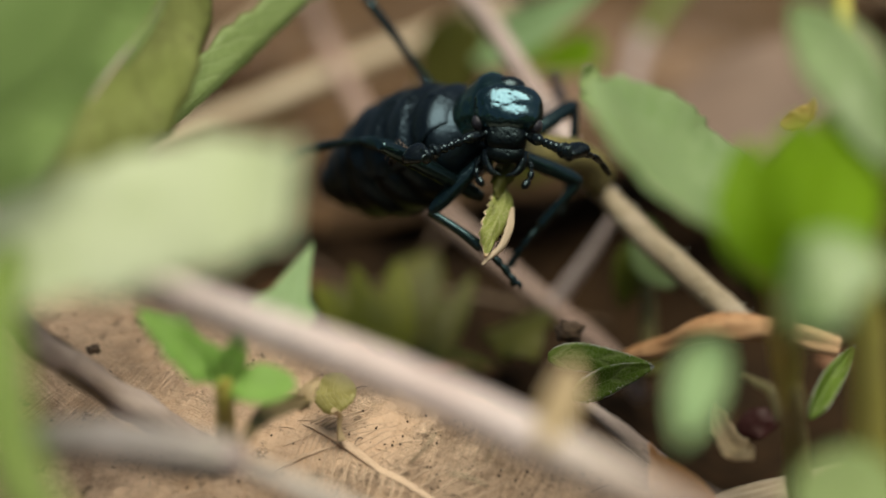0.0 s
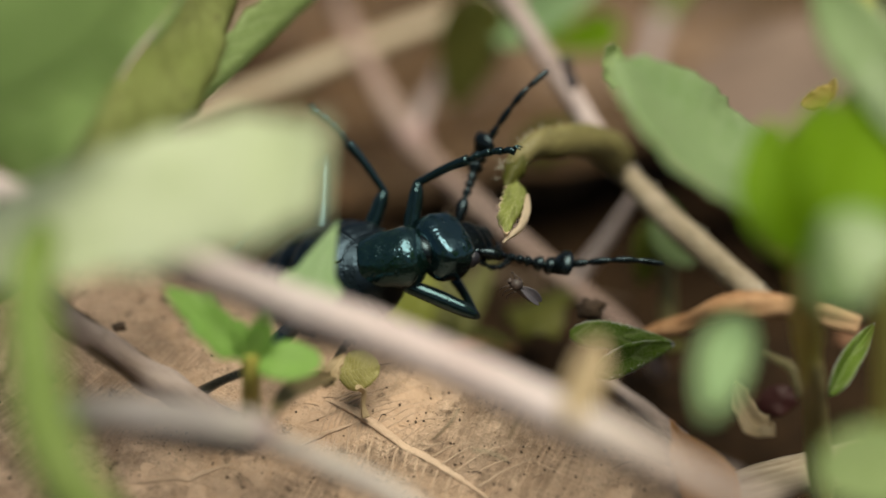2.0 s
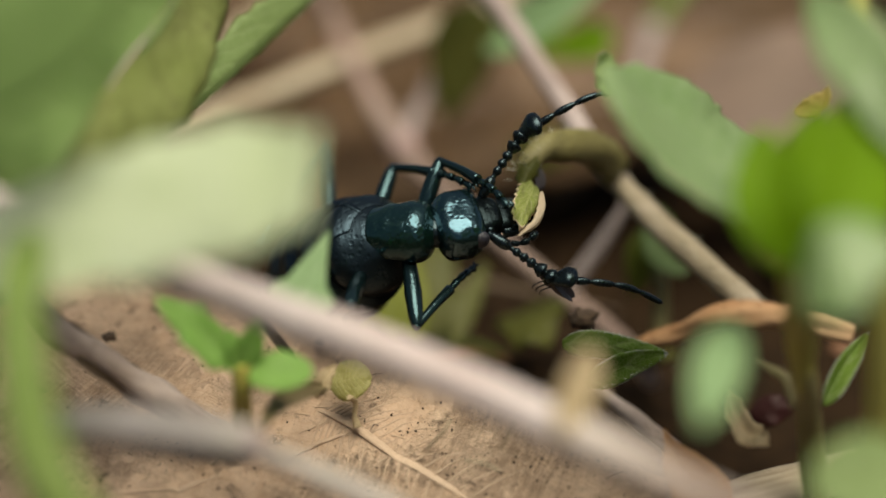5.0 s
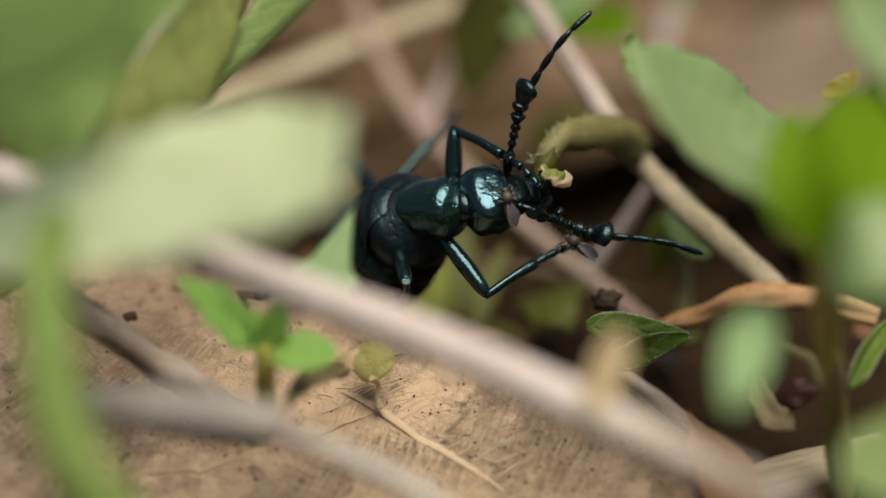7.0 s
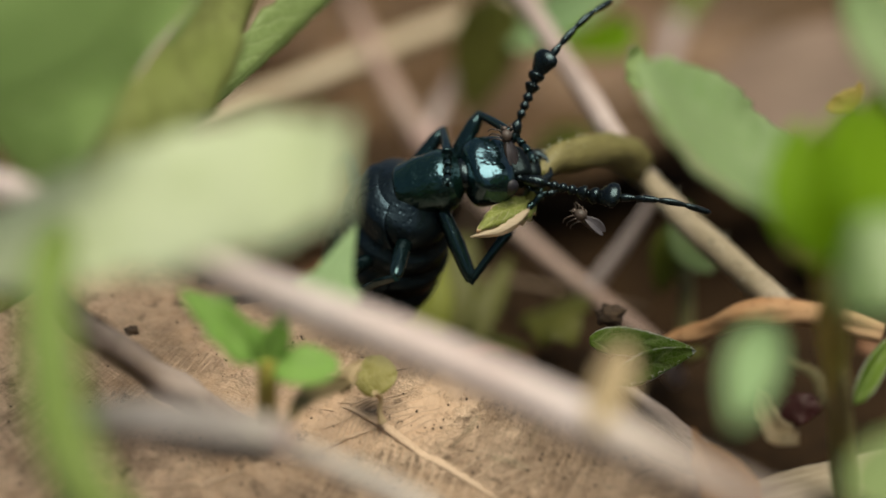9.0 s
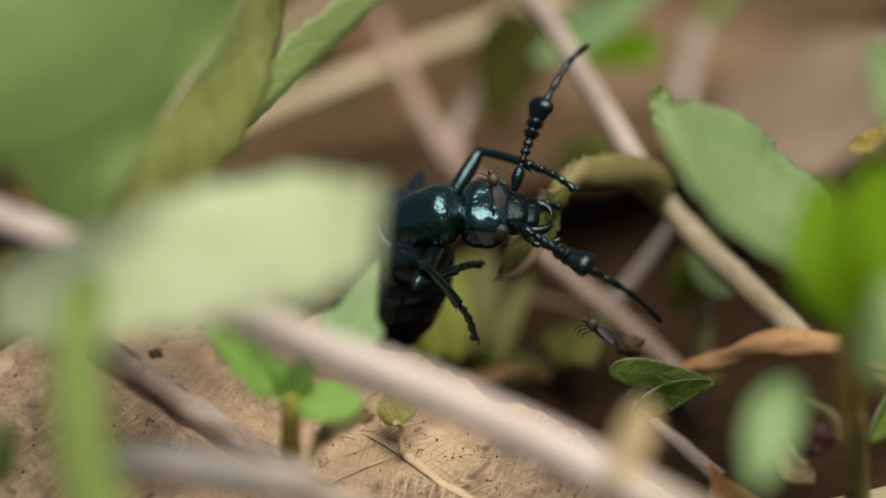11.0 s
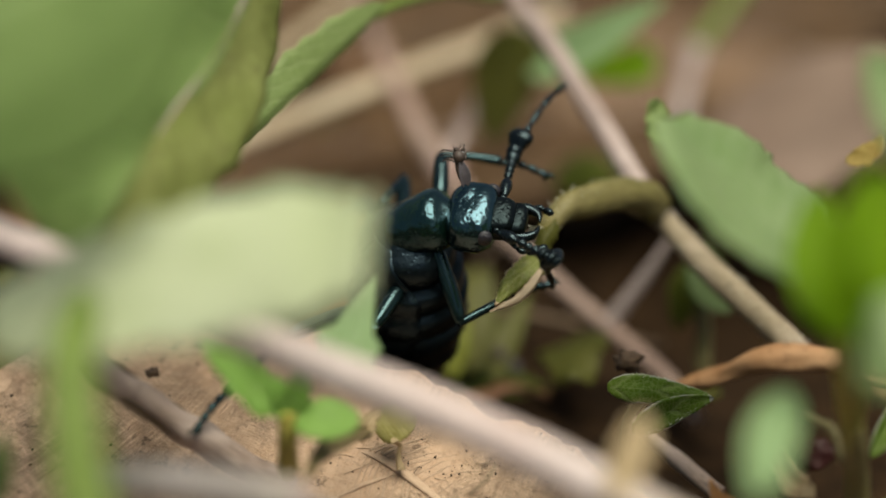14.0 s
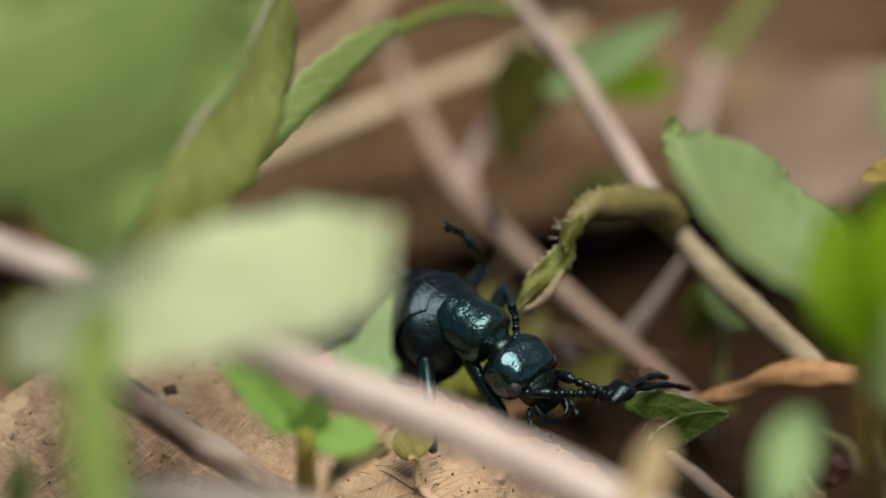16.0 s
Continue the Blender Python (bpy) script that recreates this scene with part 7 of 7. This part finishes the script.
    walk(BEETLE["MRt"], [(0, pose(0.00480, -0.00000, 0.00000, -14.7, 18.2, 2.2)), (0.17, pose(0.00480, -0.00000, -0.00000, -39.3, 38.3, 34.0)), (0.33, pose(0.00480, -0.00000, -0.00000, -52.0, 66.9, 67.4)), (0.5, pose(0.00480, 0.00000, -0.00000, 58.6, 78.0, -140.6)), (0.75, pose(0.00480, 0.00000, -0.00000, 28.2, 59.0, -136.6)), (1, pose(0.00480, -0.00000, -0.00000, 6.1, 42.5, -121.3)), (1.25, pose(0.00480, 0.00000, 0.00000, 15.8, 51.3, -176.5)), (1.5, pose(0.00480, 0.00000, 0.00000, 7.2, 61.3, 114.0)), (1.75, pose(0.00480, 0.00000, 0.00000, 8.5, 46.2, 152.8)), (2, pose(0.00480, 0.00000, -0.00000, -2.0, 33.3, -176.1)), (2.5, pose(0.00480, 0.00000, 0.00000, 0.0, 44.7, -180.0)), (3, pose(0.00480, 0.00000, 0.00000, 12.8, 84.8, -174.7)), (3.5, pose(0.00480, -0.00000, 0.00000, -0.7, 39.8, -177.7)), (6, pose(0.00480, -0.00000, -0.00000, -3.0, 54.1, -159.0)), (6.5, pose(0.00480, 0.00000, 0.00000, 6.0, 65.7, -154.9)), (7, pose(0.00480, -0.00000, 0.00000, 11.6, 43.3, 162.1)), (7.5, pose(0.00480, -0.00000, 0.00000, 31.7, 74.9, -116.5)), (7.67, pose(0.00480, -0.00000, 0.00000, -42.9, 63.0, 127.9)), (7.83, pose(0.00480, -0.00000, 0.00000, -36.9, 36.2, 88.3)), (8, pose(0.00480, 0.00000, 0.00000, -15.5, 17.1, 53.7)), (8.25, pose(0.00480, 0.00000, 0.00000, -38.5, 47.4, 100.2)), (8.5, pose(0.00480, 0.00000, 0.00000, 15.3, 76.0, -151.0)), (9, pose(0.00480, 0.00000, -0.00000, -13.8, 62.0, -157.2)), (9.83, pose(0.00480, 0.00000, -0.00000, -9.0, 32.3, 164.7)), (10.67, pose(0.00480, 0.00000, -0.00000, 12.4, 9.9, 130.9)), (11.5, pose(0.00480, 0.00000, 0.00000, 41.8, 3.7, 92.8)), (12, pose(0.00480, 0.00000, 0.00000, 7.8, 49.7, 62.4)), (12.5, pose(0.00480, -0.00000, 0.00000, -79.2, 33.5, 34.5)), (13, pose(0.00480, 0.00000, 0.00000, -105.7, 44.4, 46.5)), (13.5, pose(0.00480, 0.00000, 0.00000, -110.1, 69.1, 53.0)), (14, pose(0.00480, 0.00000, 0.00000, -8.5, 71.4, 162.2)), (14.5, pose(0.00480, -0.00000, 0.00000, -40.3, 76.3, 118.2)), (15, pose(0.00480, -0.00000, 0.00000, -167.0, 46.8, 4.3)), (15.17, pose(0.00480, 0.00000, 0.00000, -111.8, 50.5, 6.8)), (15.33, pose(0.00480, 0.00000, 0.00000, -53.7, 51.1, 13.1)), (15.5, pose(0.00480, 0.00000, 0.00000, 2.8, 48.1, 17.2)), (16, pose(0.00480, 0.00000, 0.00000, -31.1, 60.9, 32.9))])
    walk(BEETLE["HL"], [(0, pose(-0.00409, 0.00198, -0.00301, 54.2, -48.4, 94.4)), (0.5, pose(-0.00510, 0.00165, -0.00206, 17.3, -13.3, 89.0)), (1, pose(-0.00477, 0.00113, -0.00280, 18.2, -19.4, 132.3)), (1.5, pose(-0.00513, 0.00196, -0.00171, 30.4, -10.3, 124.6)), (2, pose(-0.00512, 0.00214, -0.00149, 27.2, -25.2, 85.8)), (2.5, pose(-0.00513, 0.00194, -0.00173, 33.3, -15.8, 119.0)), (3, pose(-0.00513, 0.00193, -0.00173, 34.0, 1.7, 101.7)), (3.5, pose(-0.00513, 0.00208, -0.00155, 32.9, -15.5, 107.3)), (6, pose(-0.00510, 0.00168, -0.00202, 17.5, -7.2, 87.9)), (6.5, pose(-0.00511, 0.00182, -0.00187, 26.1, 8.2, 79.1)), (7, pose(-0.00513, 0.00211, -0.00151, 35.0, 1.8, 138.7)), (7.5, pose(-0.00509, 0.00176, -0.00198, 49.3, 18.0, 106.3)), (8, pose(-0.00488, 0.00140, -0.00254, 41.1, 14.5, 118.0)), (8.5, pose(-0.00501, 0.00156, -0.00227, 39.9, 14.5, 111.2)), (9, pose(-0.00502, 0.00161, -0.00220, 49.6, 9.4, 102.8)), (11.5, pose(-0.00502, 0.00157, -0.00224, 55.9, 14.0, 111.2)), (12, pose(-0.00505, 0.00166, -0.00212, 54.4, 13.8, 111.8)), (12.5, pose(-0.00493, 0.00141, -0.00247, 52.5, 13.7, 112.7)), (13, pose(-0.00502, 0.00159, -0.00223, 53.9, 13.8, 112.1)), (13.5, pose(-0.00504, 0.00164, -0.00216, 52.1, 13.7, 112.9)), (14, pose(-0.00502, 0.00159, -0.00223, 54.3, 13.8, 111.9)), (14.5, pose(-0.00503, 0.00162, -0.00219, 34.1, 2.8, 74.7)), (15, pose(-0.00514, 0.00175, -0.00189, 66.6, 20.1, 98.7)), (15.5, pose(-0.00511, 0.00181, -0.00188, 28.8, 1.2, 89.6)), (16, pose(-0.00513, 0.00162, -0.00202, 11.9, 32.8, 138.2))])
    walk(BEETLE["HLt"], [(0, pose(0.00768, 0.00000, 0.00000, -0.7, -21.7, 25.7)), (0.5, pose(0.00768, 0.00000, 0.00000, 34.3, -51.5, 18.8)), (0.75, pose(0.00768, 0.00000, -0.00000, 66.9, -76.9, 25.8)), (1, pose(0.00768, 0.00000, -0.00000, -127.5, -74.7, -102.2)), (1.5, pose(0.00768, 0.00000, -0.00000, -7.4, -50.7, 130.9)), (2, pose(0.00768, 0.00000, 0.00000, 13.5, -7.9, 143.1)), (2.5, pose(0.00768, -0.00000, 0.00000, 1.7, 6.1, 137.5)), (3, pose(0.00768, 0.00000, -0.00000, -4.3, 4.0, 155.7)), (3.5, pose(0.00768, -0.00000, -0.00000, -2.0, -2.8, 147.9)), (6, pose(0.00768, 0.00000, 0.00000, 4.9, 1.7, 159.0)), (6.5, pose(0.00768, -0.00000, 0.00000, 4.2, 16.5, 176.5)), (7, pose(0.00768, 0.00000, 0.00000, -11.9, 8.5, 124.9)), (7.5, pose(0.00768, 0.00000, 0.00000, 11.5, 24.3, 152.9)), (8, pose(0.00768, -0.00000, 0.00000, -14.5, 30.3, 133.1)), (8.5, pose(0.00768, -0.00000, 0.00000, -1.6, 16.8, 138.4)), (9, pose(0.00768, 0.00000, 0.00000, 7.5, 17.6, 142.6)), (11.5, pose(0.00768, -0.00000, 0.00000, -14.3, 33.7, 134.7)), (12, pose(0.00768, -0.00000, 0.00000, -14.2, 32.7, 134.8)), (12.5, pose(0.00768, 0.00000, 0.00000, -14.9, 32.6, 132.2)), (13, pose(0.00768, 0.00000, 0.00000, -14.7, 33.4, 133.2)), (13.5, pose(0.00768, 0.00000, 0.00000, -14.5, 33.4, 133.8)), (14, pose(0.00768, -0.00000, 0.00000, -14.7, 35.0, 133.7)), (14.5, pose(0.00768, 0.00000, -0.00000, 6.3, -33.2, 144.5)), (15, pose(0.00768, 0.00000, -0.00000, -1.4, -40.5, 113.9)), (15.5, pose(0.00768, -0.00000, -0.00000, 15.2, -50.4, 105.6)), (15.75, pose(0.00768, -0.00000, -0.00000, -6.3, -9.1, 127.5)), (16, pose(0.00768, -0.00000, -0.00000, -14.1, 35.2, 135.9))])
    walk(BEETLE["HR"], [(0, pose(-0.00343, -0.00194, -0.00347, -39.7, -62.2, -107.3)), (0.5, pose(-0.00467, -0.00233, -0.00208, -12.3, -11.2, -102.2)), (1, pose(-0.00348, -0.00265, -0.00293, -15.8, -12.2, -104.6)), (1.5, pose(-0.00507, -0.00204, -0.00171, -17.3, -12.8, -105.7)), (2, pose(-0.00529, -0.00186, -0.00145, -21.6, -14.7, -108.5)), (2.5, pose(-0.00505, -0.00206, -0.00174, -19.6, -13.8, -107.2)), (3, pose(-0.00503, -0.00207, -0.00176, -25.7, -17.1, -111.0)), (3.5, pose(-0.00523, -0.00192, -0.00152, -24.6, -16.4, -110.3)), (6, pose(-0.00471, -0.00230, -0.00204, -12.9, -32.3, -103.2)), (6.5, pose(-0.00488, -0.00217, -0.00193, -25.6, -28.8, -105.9)), (7, pose(-0.00527, -0.00189, -0.00145, -29.9, -20.2, -113.5)), (7.5, pose(-0.00468, -0.00222, -0.00219, -34.6, -24.4, -116.2)), (8, pose(-0.00371, -0.00240, -0.00299, -36.6, -31.9, -98.1)), (8.5, pose(-0.00427, -0.00236, -0.00254, -29.2, -19.6, -113.1)), (9, pose(-0.00420, -0.00227, -0.00269, -37.4, -27.4, -117.8)), (11.5, pose(-0.00392, -0.00220, -0.00300, -50.8, -51.5, -104.8)), (12, pose(-0.00431, -0.00224, -0.00261, -40.1, -37.6, -117.3)), (12.5, pose(-0.00321, -0.00204, -0.00353, -38.7, -26.8, -117.4)), (13, pose(-0.00404, -0.00224, -0.00286, -14.6, 4.4, -176.5)), (13.5, pose(-0.00427, -0.00226, -0.00263, -15.5, 28.7, 172.9)), (13.75, pose(-0.00416, -0.00225, -0.00275, -14.7, -7.5, -158.1)), (14, pose(-0.00404, -0.00224, -0.00287, -35.1, -38.6, -120.8)), (14.25, pose(-0.00417, -0.00227, -0.00272, -15.9, -11.0, -158.8)), (14.5, pose(-0.00430, -0.00230, -0.00257, -16.5, 21.4, 171.4)), (15, pose(-0.00435, -0.00209, -0.00269, -7.4, -14.2, -164.0)), (15.25, pose(-0.00460, -0.00213, -0.00232, -17.0, -26.5, -118.5)), (15.5, pose(-0.00486, -0.00218, -0.00194, -34.1, -28.1, -68.5)), (16, pose(-0.00474, -0.00236, -0.00194, 1.1, -31.9, -86.5))])
    walk(BEETLE["HRt"], [(0, pose(0.00768, -0.00000, 0.00000, -13.7, -3.2, -156.4)), (0.5, pose(0.00768, -0.00000, 0.00000, 8.3, 50.9, -116.6)), (1, pose(0.00768, 0.00000, -0.00000, 8.3, 50.5, -116.2)), (1.5, pose(0.00768, 0.00000, 0.00000, 8.1, 50.3, -118.9)), (2, pose(0.00768, 0.00000, 0.00000, 8.0, 49.0, -117.3)), (2.5, pose(0.00768, 0.00000, 0.00000, 8.1, 49.4, -117.1)), (3, pose(0.00768, 0.00000, 0.00000, 8.2, 50.5, -117.7)), (3.5, pose(0.00768, 0.00000, -0.00000, 8.0, 49.1, -117.1)), (4.75, pose(0.00768, 0.00000, -0.00000, -25.4, 43.8, -174.0)), (6, pose(0.00768, 0.00000, -0.00000, -38.9, 23.2, 146.1)), (6.5, pose(0.00768, -0.00000, 0.00000, -48.8, 19.0, 142.0)), (6.75, pose(0.00768, -0.00000, 0.00000, -33.2, 44.3, -177.7)), (7, pose(0.00768, -0.00000, 0.00000, 8.3, 49.6, -114.8)), (7.5, pose(0.00768, 0.00000, -0.00000, 8.4, 49.7, -112.9)), (8, pose(0.00768, 0.00000, -0.00000, -13.7, 39.2, -116.4)), (8.5, pose(0.00768, -0.00000, -0.00000, 8.4, 50.3, -113.9)), (9, pose(0.00768, 0.00000, -0.00000, 8.5, 49.6, -112.1)), (11.5, pose(0.00768, -0.00000, 0.00000, -18.2, 35.5, -123.5)), (12, pose(0.00768, -0.00000, 0.00000, -0.7, 42.5, -115.1)), (12.5, pose(0.00768, 0.00000, 0.00000, 8.7, 46.3, -115.1)), (12.67, pose(0.00768, 0.00000, 0.00000, 23.5, 17.5, -57.5)), (12.83, pose(0.00768, 0.00000, 0.00000, 8.5, -10.0, -9.0)), (13, pose(0.00768, 0.00000, 0.00000, -23.2, -14.8, 47.4)), (13.5, pose(0.00768, -0.00000, 0.00000, -30.2, -11.4, 48.6)), (14, pose(0.00768, -0.00000, 0.00000, 22.5, 11.1, 16.4)), (14.5, pose(0.00768, -0.00000, 0.00000, -28.7, -16.8, 55.2)), (15, pose(0.00768, 0.00000, -0.00000, -13.7, -2.7, 34.8)), (15.25, pose(0.00768, 0.00000, -0.00000, -2.7, 39.0, 56.0)), (15.5, pose(0.00768, 0.00000, -0.00000, 57.8, 64.2, 123.8)), (15.67, pose(0.00768, 0.00000, 0.00000, 39.1, 43.7, 158.4)), (15.83, pose(0.00768, 0.00000, 0.00000, 12.9, 32.8, -168.1)), (16, pose(0.00768, 0.00000, 0.00000, -14.9, 35.5, -133.9))])
    walk(MIDGES[0], [(0, pose(0.01452, 0.01845, 0.01704, -34.2, -75.5, 145.3)), (1.5, pose(0.01366, 0.01732, 0.01706, -33.8, -75.5, 145.1)), (3, pose(0.01421, 0.01605, 0.01748, -33.7, -75.3, 144.7)), (3.5, pose(0.01432, 0.01559, 0.01771, -34.4, -75.4, 145.3)), (6, pose(0.00750, 0.00137, 0.01290, -30.6, -74.6, 141.8)), (6.5, pose(0.00622, 0.00261, 0.01451, -31.1, -74.3, 142.6)), (7, pose(0.00795, 0.00112, 0.01263, -32.1, -74.9, 143.5)), (7.5, pose(0.00824, 0.00274, 0.01575, -32.0, -75.3, 143.7)), (8, pose(0.00709, 0.00356, 0.01852, -33.5, -75.1, 145.2)), (8.5, pose(0.00533, 0.00225, 0.01639, -33.7, -75.1, 145.2)), (9, pose(0.00778, 0.00367, 0.01649, -33.9, -75.1, 145.3)), (11.5, pose(0.00525, 0.00117, 0.01650, -29.7, -73.7, 141.8)), (12, pose(0.00582, 0.00158, 0.02205, -31.6, -73.9, 143.8)), (12.5, pose(0.00145, 0.00096, 0.01869, -31.6, -73.9, 143.8)), (13, pose(0.00487, 0.00237, 0.02070, -32.1, -73.9, 143.8)), (13.5, pose(0.00577, 0.00280, 0.01990, -31.9, -74.1, 143.7)), (14, pose(0.00368, 0.00260, 0.01848, -31.3, -74.3, 143.2)), (14.5, pose(0.00626, 0.00370, 0.01879, -31.5, -73.6, 143.3)), (15, pose(0.00666, 0.00238, 0.01849, -31.5, -74.0, 143.2)), (15.5, pose(0.00742, 0.00037, 0.01307, -31.3, -74.4, 143.4)), (16, pose(0.00566, 0.02236, 0.00944, -31.8, -74.7, 143.9))])
    walk(MIDGES[1], [(0, pose(0.00456, 0.00487, 0.01646, -54.2, -39.5, 176.5)), (0.5, pose(0.00845, -0.00007, 0.00943, -54.3, -39.7, 176.7)), (1, pose(0.00473, -0.00435, 0.01057, -54.2, -40.0, 176.7)), (1.5, pose(0.00807, 0.00183, 0.01061, -54.1, -39.6, 176.6)), (2, pose(0.00980, -0.00141, 0.00893, -53.5, -39.5, 176.3)), (2.5, pose(0.00962, -0.00177, 0.00893, -53.5, -39.5, 175.9)), (3, pose(0.00615, -0.00472, 0.01243, -53.9, -39.4, 176.2)), (3.5, pose(0.01248, -0.00266, 0.00986, -54.2, -39.4, 176.3)), (6, pose(0.01147, 0.00035, 0.00946, -52.5, -39.3, 175.5)), (6.5, pose(0.01013, 0.00150, 0.00976, -52.5, -39.0, 175.8)), (7, pose(0.01248, 0.00201, 0.00981, -53.2, -39.4, 176.1)), (7.5, pose(0.01266, 0.00315, 0.01124, -53.4, -39.6, 176.5)), (8, pose(0.00843, 0.00300, 0.01224, -53.7, -39.3, 176.7)), (8.5, pose(0.00935, -0.00126, 0.01219, -53.8, -39.3, 176.6)), (9, pose(0.01264, 0.00233, 0.01226, -53.9, -39.2, 176.5)), (11.5, pose(0.01197, -0.00045, 0.00546, -51.6, -38.7, 175.6)), (12, pose(0.01402, 0.01582, 0.00240, -52.3, -38.5, 176.3)), (14, pose(0.00789, 0.01689, -0.00014, -52.5, -38.9, 176.2)), (16, pose(0.01058, 0.01717, 0.00180, -52.9, -39.2, 176.7))])
    walk(SHOOT, [(0, pose(-0.00856, 0.00686, 0.00585, -5.4, 7.6, 4.3)), (0.5, pose(-0.00856, 0.00686, 0.00585, -5.9, 6.0, -2.4)), (1, pose(-0.00856, 0.00686, 0.00585, -6.4, 8.1, 2.4)), (1.5, pose(-0.00856, 0.00686, 0.00585, -5.6, 6.9, 1.7)), (2, pose(-0.00856, 0.00686, 0.00585, -2.2, 2.8, 1.6)), (2.5, pose(-0.00856, 0.00686, 0.00585, -0.6, 1.7, 4.5)), (3, pose(-0.00856, 0.00686, 0.00585, -5.4, 7.6, 4.5)), (3.5, pose(-0.00856, 0.00686, 0.00585, -4.5, 8.4, 10.4)), (6, pose(-0.00856, 0.00686, 0.00585, -2.8, 3.7, 2.1)), (6.5, pose(-0.00856, 0.00686, 0.00585, -2.4, 1.5, -5.2)), (7, pose(-0.00856, 0.00686, 0.00585, -1.4, 3.5, 7.7)), (7.5, pose(-0.00856, 0.00686, 0.00585, -3.7, 5.0, 2.9)), (8, pose(-0.00856, 0.00686, 0.00585, -1.1, 0.6, -3.1)), (8.5, pose(-0.00856, 0.00686, 0.00585, -2.6, 4.1, 4.5)), (9, pose(-0.00856, 0.00686, 0.00585, 0.8, -0.3, 3.2)), (11.5, pose(-0.00856, 0.00686, 0.00585, -3.3, 4.1, 1.5)), (12, pose(-0.00856, 0.00686, 0.00585, 0.9, 0.1, 5.9)), (12.5, pose(-0.00856, 0.00686, 0.00585, -4.7, 5.9, 2.0)), (13, pose(-0.00856, 0.00686, 0.00585, -5.3, 7.8, 5.7)), (13.5, pose(-0.00856, 0.00686, 0.00585, -5.0, 8.1, 7.5)), (14, pose(-0.00856, 0.00686, 0.00585, 1.6, -1.8, 0.1)), (14.5, pose(-0.00856, 0.00686, 0.00585, 1.3, -0.7, 4.3)), (15, pose(-0.00856, 0.00686, 0.00585, -2.9, 5.1, 6.4)), (15.5, pose(-0.00856, 0.00686, 0.00585, 2.1, -1.4, 5.6)), (16, pose(-0.00856, 0.00686, 0.00585, -3.6, 4.5, 1.8))])
    walk(WITHERED, [(0, pose(-0.01523, -0.00069, 0.00900, -36.9, 29.0, -102.7)), (0.5, pose(-0.01614, 0.00022, 0.00884, -36.8, 17.0, -101.4)), (1, pose(-0.01543, -0.00042, 0.00919, -35.1, 26.5, -97.4)), (1.5, pose(-0.01560, -0.00035, 0.00893, -36.1, 26.7, -100.6)), (2, pose(-0.01583, -0.00046, 0.00795, -34.8, 14.6, -96.5)), (2.5, pose(-0.01549, -0.00090, 0.00759, -36.8, 8.3, -100.2)), (3, pose(-0.01520, -0.00071, 0.00901, -36.6, 25.0, -102.6)), (3.5, pose(-0.01435, -0.00144, 0.00900, -36.6, 22.3, -102.5)), (6, pose(-0.01572, -0.00051, 0.00815, -33.8, -2.8, -86.2)), (6.5, pose(-0.01669, 0.00052, 0.00779, -34.5, -10.4, -81.6)), (7, pose(-0.01499, -0.00126, 0.00795, -40.4, -17.5, -85.5)), (7.5, pose(-0.01556, -0.00058, 0.00844, -39.5, -8.4, -94.6)), (8, pose(-0.01649, 0.00018, 0.00750, -41.4, 23.2, -116.3)), (8.5, pose(-0.01540, -0.00082, 0.00818, -37.5, -12.1, -85.3)), (9, pose(-0.01572, -0.00076, 0.00714, -42.6, 4.6, -129.4)), (11.5, pose(-0.01579, -0.00041, 0.00826, -62.9, 46.1, -157.7)), (12, pose(-0.01533, -0.00112, 0.00718, -42.6, 15.3, -132.0)), (12.5, pose(-0.01562, -0.00043, 0.00868, -66.2, 50.2, -154.8)), (13, pose(-0.01504, -0.00086, 0.00902, -62.8, 45.5, -159.4)), (13.5, pose(-0.01477, -0.00109, 0.00902, -60.1, 41.8, -162.2)), (14, pose(-0.01615, -0.00035, 0.00682, -43.7, 22.8, -127.7)), (14.5, pose(-0.01557, -0.00092, 0.00703, -41.0, 7.8, -125.3)), (15, pose(-0.01509, -0.00105, 0.00835, -43.0, 22.9, -126.1)), (15.5, pose(-0.01540, -0.00111, 0.00682, -41.0, -0.8, -115.6)), (16, pose(-0.01572, -0.00044, 0.00836, -66.8, 49.4, -155.6))])


motions()
